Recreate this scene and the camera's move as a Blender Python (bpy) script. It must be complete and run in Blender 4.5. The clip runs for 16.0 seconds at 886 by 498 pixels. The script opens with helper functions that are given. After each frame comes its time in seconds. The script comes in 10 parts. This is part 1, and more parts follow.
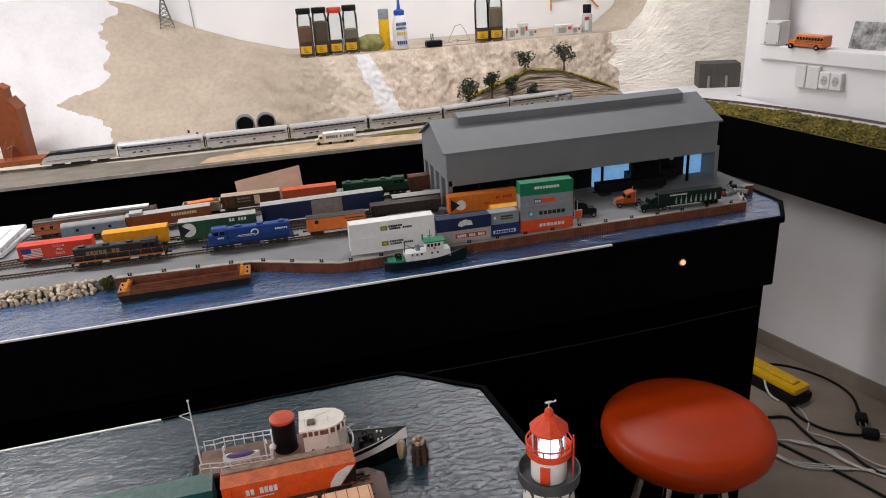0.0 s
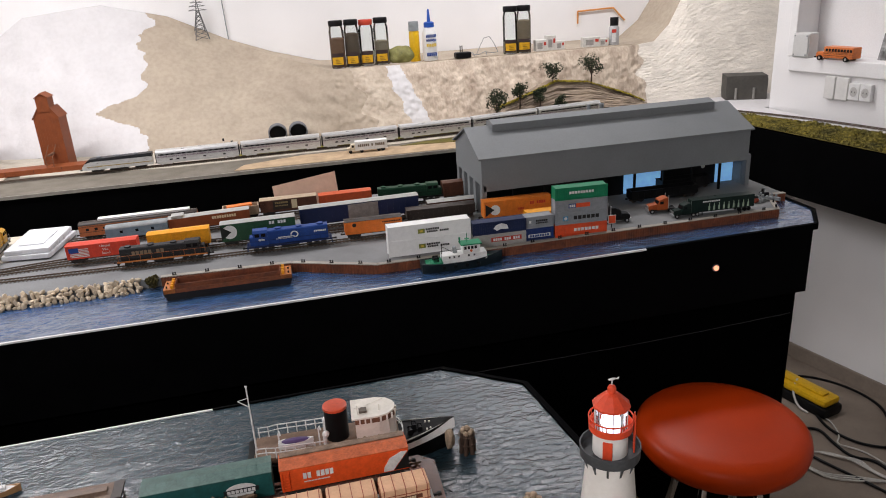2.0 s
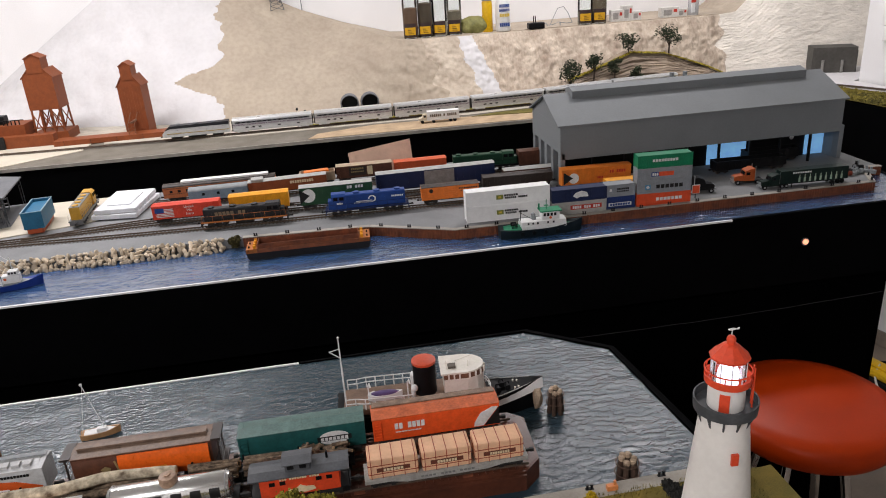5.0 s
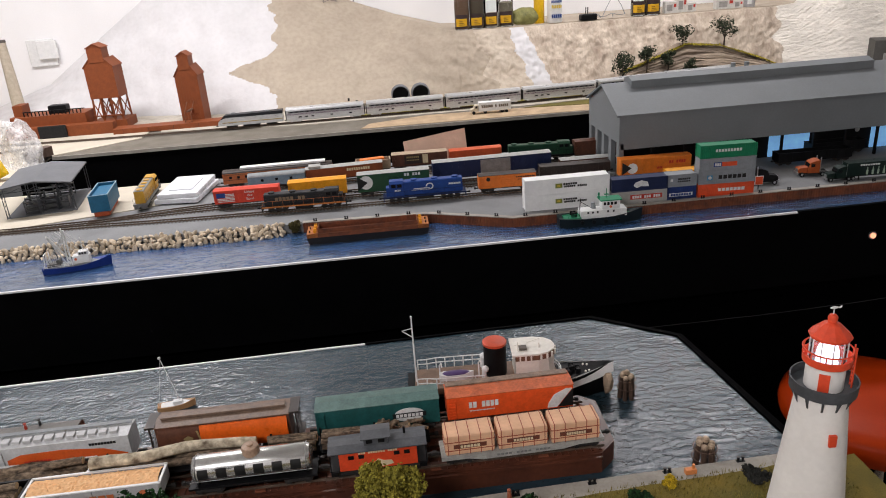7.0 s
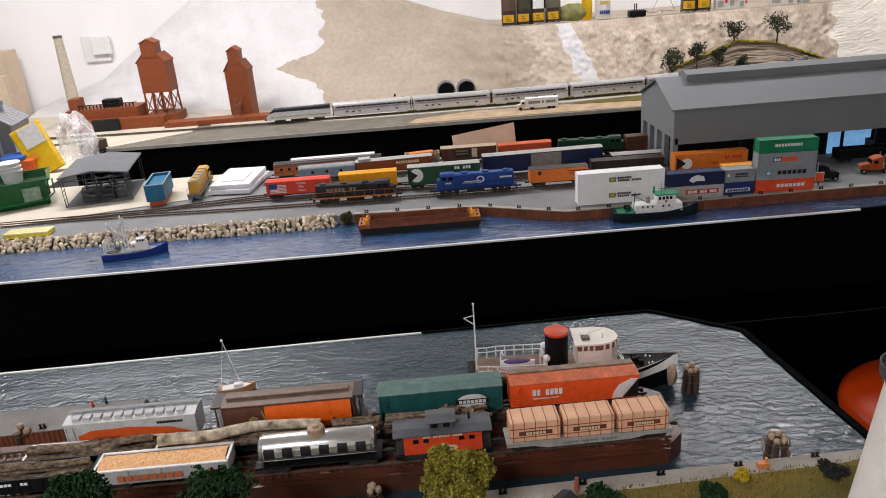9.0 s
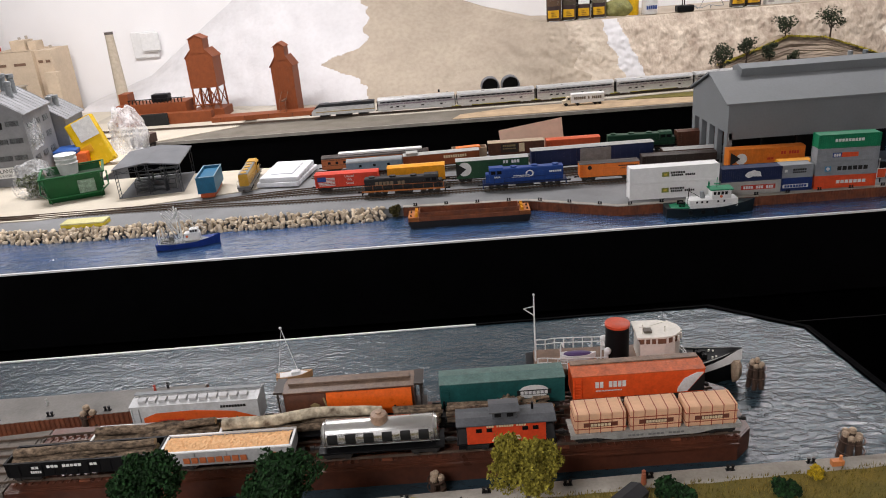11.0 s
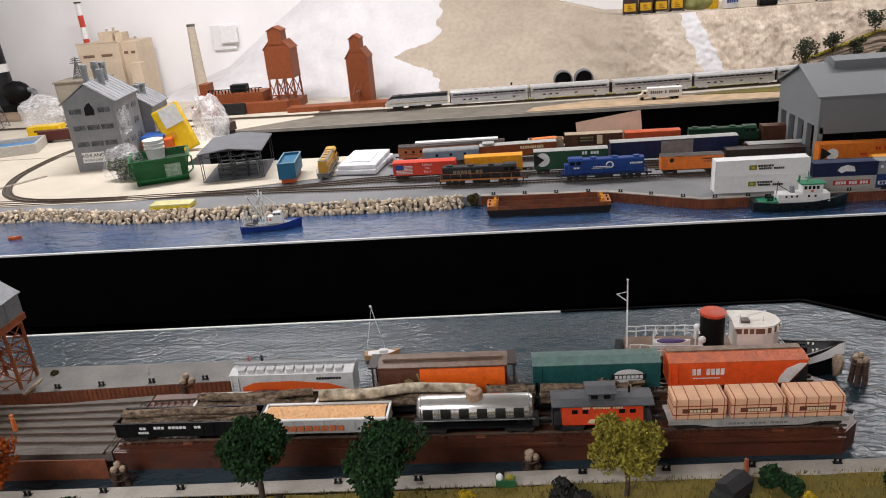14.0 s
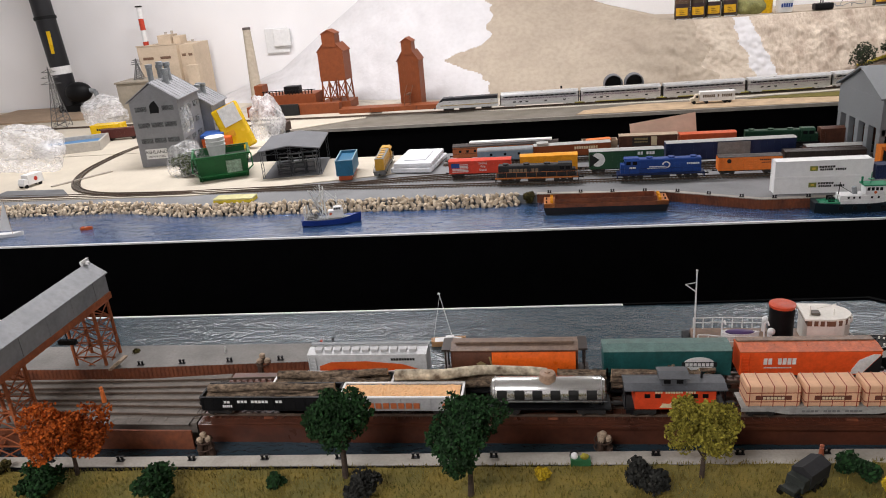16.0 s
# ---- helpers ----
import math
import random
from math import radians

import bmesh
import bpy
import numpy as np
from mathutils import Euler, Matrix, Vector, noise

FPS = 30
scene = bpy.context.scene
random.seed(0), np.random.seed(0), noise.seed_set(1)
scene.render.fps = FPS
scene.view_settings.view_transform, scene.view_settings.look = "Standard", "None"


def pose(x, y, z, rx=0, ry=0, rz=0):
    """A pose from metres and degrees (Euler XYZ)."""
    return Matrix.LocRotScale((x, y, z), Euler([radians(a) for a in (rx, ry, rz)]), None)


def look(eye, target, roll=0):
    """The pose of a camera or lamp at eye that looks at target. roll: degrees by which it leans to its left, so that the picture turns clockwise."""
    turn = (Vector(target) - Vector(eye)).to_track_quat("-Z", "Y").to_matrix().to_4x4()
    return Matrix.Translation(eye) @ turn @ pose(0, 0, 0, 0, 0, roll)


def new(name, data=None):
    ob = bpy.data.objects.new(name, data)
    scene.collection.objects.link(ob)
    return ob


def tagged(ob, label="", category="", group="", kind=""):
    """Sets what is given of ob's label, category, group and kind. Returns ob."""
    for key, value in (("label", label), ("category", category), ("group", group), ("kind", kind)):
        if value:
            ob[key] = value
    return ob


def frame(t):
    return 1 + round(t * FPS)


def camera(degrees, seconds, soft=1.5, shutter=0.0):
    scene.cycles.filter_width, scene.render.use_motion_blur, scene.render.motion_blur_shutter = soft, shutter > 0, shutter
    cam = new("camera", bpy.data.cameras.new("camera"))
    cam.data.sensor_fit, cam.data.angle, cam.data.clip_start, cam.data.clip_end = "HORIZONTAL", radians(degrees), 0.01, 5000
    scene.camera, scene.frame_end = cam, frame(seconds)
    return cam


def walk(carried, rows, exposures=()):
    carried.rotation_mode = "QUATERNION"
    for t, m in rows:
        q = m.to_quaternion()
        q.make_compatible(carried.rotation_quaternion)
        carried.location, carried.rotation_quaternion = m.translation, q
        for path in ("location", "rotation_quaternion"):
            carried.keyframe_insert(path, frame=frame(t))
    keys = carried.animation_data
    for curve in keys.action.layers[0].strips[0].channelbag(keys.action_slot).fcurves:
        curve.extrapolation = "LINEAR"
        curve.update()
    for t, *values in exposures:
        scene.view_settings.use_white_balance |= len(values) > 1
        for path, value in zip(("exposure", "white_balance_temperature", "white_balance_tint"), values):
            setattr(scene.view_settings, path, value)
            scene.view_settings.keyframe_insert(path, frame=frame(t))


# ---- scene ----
cam = camera(62.6, 16.0, soft=1.0)
PATH = [
    (0, (0.2199, 0.1246, 1.537), (0.6629, 1.9265, 0.790), -3.4),
    (0.5, (0.2015, 0.1246, 1.536), (0.6365, 1.9323, 0.799), -3.4),
    (1, (0.1906, 0.1167, 1.534), (0.6176, 1.9303, 0.807), -3.4),
    (1.5, (0.1804, 0.1077, 1.531), (0.5966, 1.9278, 0.814), -3.4),
    (2, (0.1697, 0.1009, 1.524), (0.5730, 1.9279, 0.819), -3.4),
    (2.5, (0.1647, 0.0968, 1.518), (0.5441, 1.9312, 0.817), -3.4),
    (3, (0.1626, 0.1014, 1.511), (0.5128, 1.9381, 0.801), -3.6),
    (3.5, (0.1489, 0.1044, 1.504), (0.4756, 1.9411, 0.783), -3.5),
    (4, (0.1380, 0.1058, 1.501), (0.4372, 1.9434, 0.769), -3.6),
    (6.5, (0.0902, 0.1122, 1.482), (0.2614, 1.9586, 0.731), -4.1),
    (7, (0.0734, 0.1057, 1.480), (0.2205, 1.9543, 0.731), -4.1),
    (7.5, (0.0630, 0.1049, 1.476), (0.1852, 1.9570, 0.731), -4.2),
    (8, (0.0546, 0.1037, 1.475), (0.1549, 1.9585, 0.732), -4.3),
    (8.5, (0.0488, 0.1101, 1.470), (0.1258, 1.9660, 0.729), -4.3),
    (9, (0.0358, 0.1068, 1.464), (0.0904, 1.9635, 0.724), -4.3),
    (11.5, (-0.0014, 0.1099, 1.450), (-0.0631, 1.9686, 0.716), -4.7),
    (12, (-0.0023, 0.1152, 1.446), (-0.0920, 1.9719, 0.710), -4.7),
    (12.5, (-0.0179, 0.1094, 1.444), (-0.1345, 1.9649, 0.707), -4.7),
    (13, (-0.0279, 0.1106, 1.440), (-0.1704, 1.9646, 0.704), -4.7),
    (13.5, (-0.0367, 0.1125, 1.434), (-0.1998, 1.9660, 0.702), -4.7),
    (14, (-0.0474, 0.0964, 1.438), (-0.2351, 1.9502, 0.710), -4.8),
    (14.5, (-0.0612, 0.0800, 1.435), (-0.2732, 1.9350, 0.717), -4.7),
    (15, (-0.0756, 0.0658, 1.431), (-0.3104, 1.9197, 0.720), -4.7),
    (15.5, (-0.0828, 0.0612, 1.430), (-0.3423, 1.9144, 0.725), -4.8),
    (16, (-0.0912, 0.0600, 1.427), (-0.3737, 1.9111, 0.726), -4.8),
]
walk(cam, [(t, look(eye, target, roll)) for t, eye, target, roll in PATH])

# ---- light ----
world = bpy.data.worlds.new("room_air")
scene.world = world
world.use_nodes = True
world.node_tree.nodes["Background"].inputs[0].default_value = (0.9, 0.95, 1.0, 1)
world.node_tree.nodes["Background"].inputs[1].default_value = 0.012
scene.view_settings.exposure = 0.0

G, W = 0.95, 0.93      # layout ground and water level
FLOOR, CEIL = -0.06, 2.45
LAMPS = [(-1.0, 2.3, 37), (1.2, 2.65, 21), (-1.0, -0.7, 40), (1.4, 0.1, 0.8)]


def ceiling_lamp(x, y, power):
    lamp = bpy.data.lights.new("tube_light", "AREA")
    lamp.shape, lamp.size, lamp.size_y, lamp.energy = "RECTANGLE", 1.25, 0.18, power
    lamp.color = (1.0, 0.965, 0.99)
    ob = new("tube_light", lamp)
    ob.location = (x, y, CEIL - 0.085)


for lx, ly, lp in LAMPS:
    ceiling_lamp(lx, ly, lp)


# ---- materials ----
MATS = {}


def M(name, col, rough=0.6, metal=0.0, var=0.14, scale=60.0, bump=0.08, bscale=None, col2=None, spread=0.5, emit=0.0, spec=0.3, stretch=(1, 1, 1), isl=0.0, mud=0.0):
    """A two-scale noisy surface: col blends into col2 (a darker tone by default), with bump."""
    if name in MATS:
        return MATS[name]
    m = bpy.data.materials.new(name)
    m.use_nodes = True
    nt = m.node_tree
    b = nt.nodes["Principled BSDF"]
    tc = nt.nodes.new("ShaderNodeTexCoord")
    mp = nt.nodes.new("ShaderNodeMapping")
    mp.inputs["Scale"].default_value = stretch
    nt.links.new(tc.outputs["Object"], mp.inputs[0])
    n1, n2 = nt.nodes.new("ShaderNodeTexNoise"), nt.nodes.new("ShaderNodeTexNoise")
    for n, s, d in ((n1, scale, 5.0), (n2, (bscale or scale * 4), 3.0)):
        n.inputs["Scale"].default_value, n.inputs["Detail"].default_value = s, d
        nt.links.new(mp.outputs[0], n.inputs["Vector"])
    c2 = col2 or tuple(c * (1 - 2.2 * var) for c in col)
    ramp = nt.nodes.new("ShaderNodeValToRGB")
    ramp.color_ramp.elements[0].position = spread - 0.22
    ramp.color_ramp.elements[1].position = spread + 0.22
    ramp.color_ramp.elements[0].color = (*c2, 1)
    ramp.color_ramp.elements[1].color = (*col, 1)
    nt.links.new(n1.outputs["Fac"], ramp.inputs[0])
    mix = nt.nodes.new("ShaderNodeMixRGB")
    mix.blend_type = "MULTIPLY"
    mix.inputs[0].default_value = min(1.0, var * 2.0)
    r2 = nt.nodes.new("ShaderNodeValToRGB")
    r2.color_ramp.elements[0].position, r2.color_ramp.elements[1].position = 0.3, 0.62
    r2.color_ramp.elements[0].color = (0.55, 0.53, 0.5, 1)
    nt.links.new(n2.outputs["Fac"], r2.inputs[0])
    nt.links.new(ramp.outputs[0], mix.inputs[1])
    nt.links.new(r2.outputs[0], mix.inputs[2])
    out = mix.outputs[0]
    if isl:
        oi = nt.nodes.new("ShaderNodeObjectInfo")
        ge = nt.nodes.new("ShaderNodeNewGeometry")
        ad = nt.nodes.new("ShaderNodeMath")
        ad.operation = "ADD"
        nt.links.new(oi.outputs["Random"], ad.inputs[0])
        nt.links.new(ge.outputs["Random Per Island"], ad.inputs[1])
        fr = nt.nodes.new("ShaderNodeMath")
        fr.operation = "FRACT"
        nt.links.new(ad.outputs[0], fr.inputs[0])
        hs = nt.nodes.new("ShaderNodeHueSaturation")
        mr = nt.nodes.new("ShaderNodeMapRange")
        mr.inputs["To Min"].default_value, mr.inputs["To Max"].default_value = 1 - isl, 1 + isl
        nt.links.new(fr.outputs[0], mr.inputs["Value"])
        nt.links.new(mr.outputs[0], hs.inputs["Value"])
        nt.links.new(out, hs.inputs["Color"])
        out = hs.outputs[0]
    nt.links.new(out, b.inputs["Base Color"])
    rr = nt.nodes.new("ShaderNodeMapRange")
    rr.inputs["To Min"].default_value, rr.inputs["To Max"].default_value = max(0.03, rough - 0.1), min(1.0, rough + 0.12)
    nt.links.new(n1.outputs["Fac"], rr.inputs["Value"])
    nt.links.new(rr.outputs[0], b.inputs["Roughness"])
    b.inputs["Metallic"].default_value = metal
    b.inputs["Specular IOR Level"].default_value = spec
    if bump:
        bp = nt.nodes.new("ShaderNodeBump")
        bp.inputs["Strength"].default_value = min(1.0, bump * 3)
        bp.inputs["Distance"].default_value = 0.25 / (bscale or scale * 4)
        nt.links.new(n2.outputs["Fac"], bp.inputs["Height"])
        nt.links.new(bp.outputs[0], b.inputs["Normal"])
    if emit:
        b.inputs["Emission Color"].default_value = (*col, 1)
        b.inputs["Emission Strength"].default_value = emit
    MATS[name] = m
    return m


def glass(name, tint=(1, 1, 1), rough=0.03):
    if name in MATS:
        return MATS[name]
    m = bpy.data.materials.new(name)
    m.use_nodes = True
    nt = m.node_tree
    nt.nodes.remove(nt.nodes["Principled BSDF"])
    tr, gl, mx, lw = (nt.nodes.new("ShaderNode" + k) for k in ("BsdfTransparent", "BsdfGlossy", "MixShader", "LayerWeight"))
    tr.inputs[0].default_value = (*tint, 1)
    gl.inputs["Roughness"].default_value = rough
    lw.inputs[0].default_value = 0.25
    nt.links.new(lw.outputs["Fresnel"], mx.inputs[0])
    nt.links.new(tr.outputs[0], mx.inputs[1])
    nt.links.new(gl.outputs[0], mx.inputs[2])
    nt.links.new(mx.outputs[0], nt.nodes["Material Output"].inputs[0])
    MATS[name] = m
    return m


def paint(name, col, rough=0.45, var=0.1, scale=90, bump=0.03, **k):
    return M(name, col, rough, 0.0, var, scale, bump, **k)


WHITE = paint("white_plastic", (0.78, 0.78, 0.77), 0.4, 0.05)
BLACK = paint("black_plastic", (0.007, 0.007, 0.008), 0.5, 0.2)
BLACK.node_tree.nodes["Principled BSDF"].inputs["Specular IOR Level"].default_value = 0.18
DARK = paint("dark_underframe", (0.03, 0.027, 0.025), 0.65, 0.3)
GREY = paint("grey_plastic", (0.27, 0.29, 0.3), 0.55, 0.12)
RAIL = M("rail_metal", (0.14, 0.1, 0.075), 0.55, 0.25, 0.2, 120)
STEEL = M("bright_steel", (0.62, 0.63, 0.64), 0.3, 0.9, 0.08, 60)
SLEEPER = M("sleeper_brown", (0.17, 0.15, 0.13), 0.8, 0, 0.2, 200)
RUST = M("rust_brown", (0.24, 0.075, 0.032), 0.7, 0, 0.2, 45, 0.12, col2=(0.12, 0.042, 0.024))
BRICKRED = M("oxide_red_plastic", (0.24, 0.062, 0.018), 0.6, 0, 0.1, 60)
GLASS = glass("clear_glass", (0.93, 0.96, 0.96))


# ---- mesh helpers ----
class Shape:
    """A bmesh with a few solids that can be joined in it."""

    def __init__(self):
        self.bm = bmesh.new()

    def box(self, x0, x1, y0, y1, z0, z1, bev=0.0, rz=0.0, m=None):
        r = bmesh.ops.create_cube(self.bm, size=1.0)
        v = r["verts"]
        bmesh.ops.scale(self.bm, vec=(x1 - x0, y1 - y0, z1 - z0), verts=v)
        if bev:
            es = list({e for q in v for e in q.link_edges})
            g = bmesh.ops.bevel(self.bm, geom=es, offset=bev, segments=2, affect="EDGES", profile=0.6)
            v = list({q for f in g["faces"] for q in f.verts} | {q for q in v if q.is_valid})
        mt = Matrix.Translation(((x0 + x1) / 2, (y0 + y1) / 2, (z0 + z1) / 2)) @ Matrix.Rotation(radians(rz), 4, "Z")
        bmesh.ops.transform(self.bm, matrix=(m @ mt) if m else mt, verts=v)
        return self

    def cyl(self, p, q, r0, r1=None, seg=12, caps=True):
        p, q = Vector(p), Vector(q)
        d = q - p
        rot = d.to_track_quat("Z", "Y").to_matrix().to_4x4()
        bmesh.ops.create_cone(self.bm, cap_ends=caps, segments=seg, radius1=r0, radius2=r0 if r1 is None else r1, depth=d.length, matrix=Matrix.Translation((p + q) / 2) @ rot)
        return self

    def ball(self, c, r, sub=2, sc=(1, 1, 1), jit=0.0, seed=0):
        g = bmesh.ops.create_icosphere(self.bm, subdivisions=sub, radius=r)
        rnd = random.Random(seed)
        for v in g["verts"]:
            k = 1 + jit * (rnd.random() * 2 - 1)
            v.co = Vector((v.co.x * sc[0] * k + c[0], v.co.y * sc[1] * k + c[1], v.co.z * sc[2] * k + c[2]))
        return self

    def prism(self, pts, lo, hi, axis="z", holes=None):
        """A polygon pts pushed along an axis from lo to hi."""
        put = {"z": lambda a, b, c: (a, b, c), "x": lambda a, b, c: (c, a, b), "y": lambda a, b, c: (a, c, b)}[axis]
        a = [self.bm.verts.new(put(u, v, lo)) for u, v in pts]
        b = [self.bm.verts.new(put(u, v, hi)) for u, v in pts]
        n = len(pts)
        fs = [self.bm.faces.new(a), self.bm.faces.new(b)]
        fs += [self.bm.faces.new((a[i], a[(i + 1) % n], b[(i + 1) % n], b[i])) for i in range(n)]
        bmesh.ops.recalc_face_normals(self.bm, faces=fs)
        return self

    def tube(self, pts, r, seg=6):
        for p, q in zip(pts[:-1], pts[1:]):
            self.cyl(p, q, r, r, seg)
        return self

    def lathe(self, prof, c=(0, 0, 0), seg=24):
        """prof: (radius, z) from bottom to top."""
        rings = []
        for r, z in prof:
            rings.append([self.bm.verts.new((c[0] + r * math.cos(2 * math.pi * i / seg), c[1] + r * math.sin(2 * math.pi * i / seg), c[2] + z)) for i in range(seg)])
        for a, b in zip(rings[:-1], rings[1:]):
            for i in range(seg):
                self.bm.faces.new((a[i], a[(i + 1) % seg], b[(i + 1) % seg], b[i]))
        self.bm.faces.new(list(reversed(rings[0])))
        self.bm.faces.new(rings[-1])
        return self


def mesh_of(name, sh, material, smooth=False):
    me = bpy.data.meshes.new(name)
    sh.bm.to_mesh(me)
    sh.bm.free()
    if material:
        me.materials.append(material)
    if smooth:
        me.polygons.foreach_set("use_smooth", [True] * len(me.polygons))
    return me


def smooth_by(me, deg=35):
    me.polygons.foreach_set("use_smooth", [True] * len(me.polygons))
    me.set_sharp_from_angle(angle=radians(deg))


def part(name, sh, material, parent, label="", smooth=False, m=None):
    me = mesh_of(name, sh, material)
    if smooth:
        smooth_by(me)
    ob = new(name, me)
    ob.parent = parent
    if m:
        ob.matrix_basis = m
    if label:
        tagged(ob, label)
    return ob


def thing(name, label, category, m=None, group="", kind=""):
    ob = new(name)
    ob.empty_display_size = 0.02
    if m:
        ob.matrix_basis = m
    return tagged(ob, label, category, group, kind)


def solid(name, sh, material, label, category, kind="", m=None, smooth=False, group=""):
    me = mesh_of(name, sh, material)
    if smooth:
        smooth_by(me)
    ob = new(name, me)
    if m:
        ob.matrix_basis = m
    return tagged(ob, label, category, group, kind)


def at(x, y, z=G, rz=0.0):
    return pose(x, y, z, 0, 0, rz)


def letters(parent, text, size, m, material, name="lettering", label=""):
    cu = bpy.data.curves.new("t", "FONT")
    cu.body, cu.size, cu.align_x, cu.align_y, cu.extrude = text, size, "CENTER", "CENTER", 0.0002
    ob = bpy.data.objects.new("t", cu)
    scene.collection.objects.link(ob)
    dg = bpy.context.evaluated_depsgraph_get()
    me = bpy.data.meshes.new_from_object(ob.evaluated_get(dg))
    bpy.data.objects.remove(ob)
    bpy.data.curves.remove(cu)
    me.materials.clear()
    me.materials.append(material)
    o = new(name, me)
    o.parent, o.matrix_basis = parent, m
    if label:
        tagged(o, label)
    return o


def bars(parent, n, width, height, m, material, name="lettering", gaps=(), label=""):
    """Plain upright blocks, one for each sign of a word."""
    s = Shape()
    p = width / n
    for i in range(n):
        if i in gaps:
            continue
        x = -width / 2 + p * i
        s.box(x + p * 0.1, x + p * 0.88, -height / 2, height / 2, 0, 0.0003)
    return part(name, s, material, parent, label, m=m)


def facing(x, y, z):
    """A pose on a side that faces -y: local x runs along x, local y up."""
    return pose(x, y, z, 90, 0, 0)

# ---- the room ----
M_WALL = M("white_wall_paint", (0.87, 0.86, 0.86), 0.75, 0, 0.05, 3, 0.04, 220)
M_FLOOR = M("grey_vinyl_floor", (0.29, 0.235, 0.19), 0.5, 0, 0.12, 9, 0.03, 260)
M_BASE = M("grey_baseboard", (0.27, 0.22, 0.18), 0.55, 0, 0.08, 20)
M_CEIL = M("ceiling_white", (0.8, 0.8, 0.78), 0.85, 0, 0.04, 8)
M_VELVET = M("black_cloth", (0.0014, 0.0014, 0.0016), 0.95, 0, 0.3, 30, 0.1, 400, spec=0.01)
M_FASCIA = M("black_fascia", (0.0022, 0.0022, 0.0026), 0.8, 0, 0.25, 15, 0.03, spec=0.03)

solid("floor", Shape().box(-3.3, 3.4, -1.7, 3.75, FLOOR - 0.1, FLOOR), M_FLOOR, "worn grey vinyl floor of the hobby room", "floor", "structure")
solid("ceiling", Shape().box(-3.3, 3.4, -1.7, 3.75, CEIL, CEIL + 0.1), M_CEIL, "plain white ceiling above the model layout", "ceiling", "structure")
solid("wall_back", Shape().box(-3.3, 3.4, 3.45, 3.6, FLOOR, CEIL), M_WALL, "white painted wall behind the plaster hills", "wall", "structure")
solid("wall_left", Shape().box(-3.1, -2.95, -1.7, 3.449, FLOOR, CEIL), M_WALL, "white painted side wall behind the towers", "wall", "structure")
solid("wall_front", Shape().box(-3.3, 3.4, -1.7, -1.55, FLOOR, CEIL), M_WALL, "white painted wall closing the room", "wall", "structure")

solid("wall_corner", Shape().box(2.75, 2.9, 2.2, 3.449, FLOOR, CEIL), M_WALL, "white painted wall of the recessed corner", "wall", "structure")

# the right-hand wall stands askew, with a shallow niche over a ledge
RW = pose(2.115, 2.57, 0, 0, 0, -76)      # local x runs along the wall towards the room, y into the wall


def rw(sh, name, material, label, category, kind="structure"):
    return solid(name, sh, material, label, category, kind, m=RW)


rw(Shape().box(-0.075, 4.5, 0, 0.3, FLOOR, 1.105), "wall_right", M_WALL, "white painted lower wall under the niche", "wall")
rw(Shape().box(-0.075, 0.0, 0.0, 0.3, 1.105, CEIL), "wall_pier", M_WALL, "white painted wall pier beside the niche", "wall")
rw(Shape().box(0.0, 4.5, 0.11, 0.3, 1.105, CEIL), "wall_niche", M_WALL, "white recessed wall at the back of the niche", "wall")
rw(Shape().box(0.0, 4.5, -0.012, 0.1085, 1.1055, 1.158, 0.004), "window_sill", M_WALL, "white painted ledge along the niche", "ledge")
rw(Shape().box(-0.01, 0.022, -0.012, 0.108, 1.16, CEIL, 0.003), "trim", M_WALL, "white upright trim of the niche", "trim")
rw(Shape().box(-0.075, 4.5, -0.012, -0.001, FLOOR, FLOOR + 0.062, 0.003), "baseboard", M_BASE, "grey baseboard along the white wall", "baseboard")

for lx, ly, lp in LAMPS:
    f = thing("ceiling_light", "white fluorescent ceiling fitting with a frosted tube", "ceiling light", at(lx, ly, CEIL), "ceiling lights")
    part("frame", Shape().box(-0.66, 0.66, -0.1, 0.1, -0.06, -0.001, 0.01), WHITE, f)
    part("tube", Shape().cyl((-0.6, 0.0, -0.072), (0.6, 0.0, -0.072), 0.011, seg=12), M("tube_glow", (1, 0.97, 0.93), emit=2.0, bump=0), f)

# ---- the layout benchwork ----
M_PAVE = M("grey_pavement", (0.235, 0.24, 0.245), 0.8, 0, 0.12, 14, 0.05, 350)
M_CONC = M("pale_concrete", (0.42, 0.39, 0.34), 0.85, 0, 0.14, 25, 0.05, 300)
M_CREAM = M("cream_board", (0.56, 0.505, 0.41), 0.7, 0, 0.06, 14, 0.03, 200)
M_TAN = M("tan_ground", (0.52, 0.38, 0.24), 0.9, 0, 0.16, 22, 0.08, 300)
M_GRASS = M("static_grass", (0.2, 0.17, 0.045), 0.95, 0, 0.3, 28, 0.25, 500, col2=(0.26, 0.2, 0.07))
M_ROAD = M("grey_road", (0.16, 0.165, 0.17), 0.85, 0, 0.15, 18, 0.05, 350)


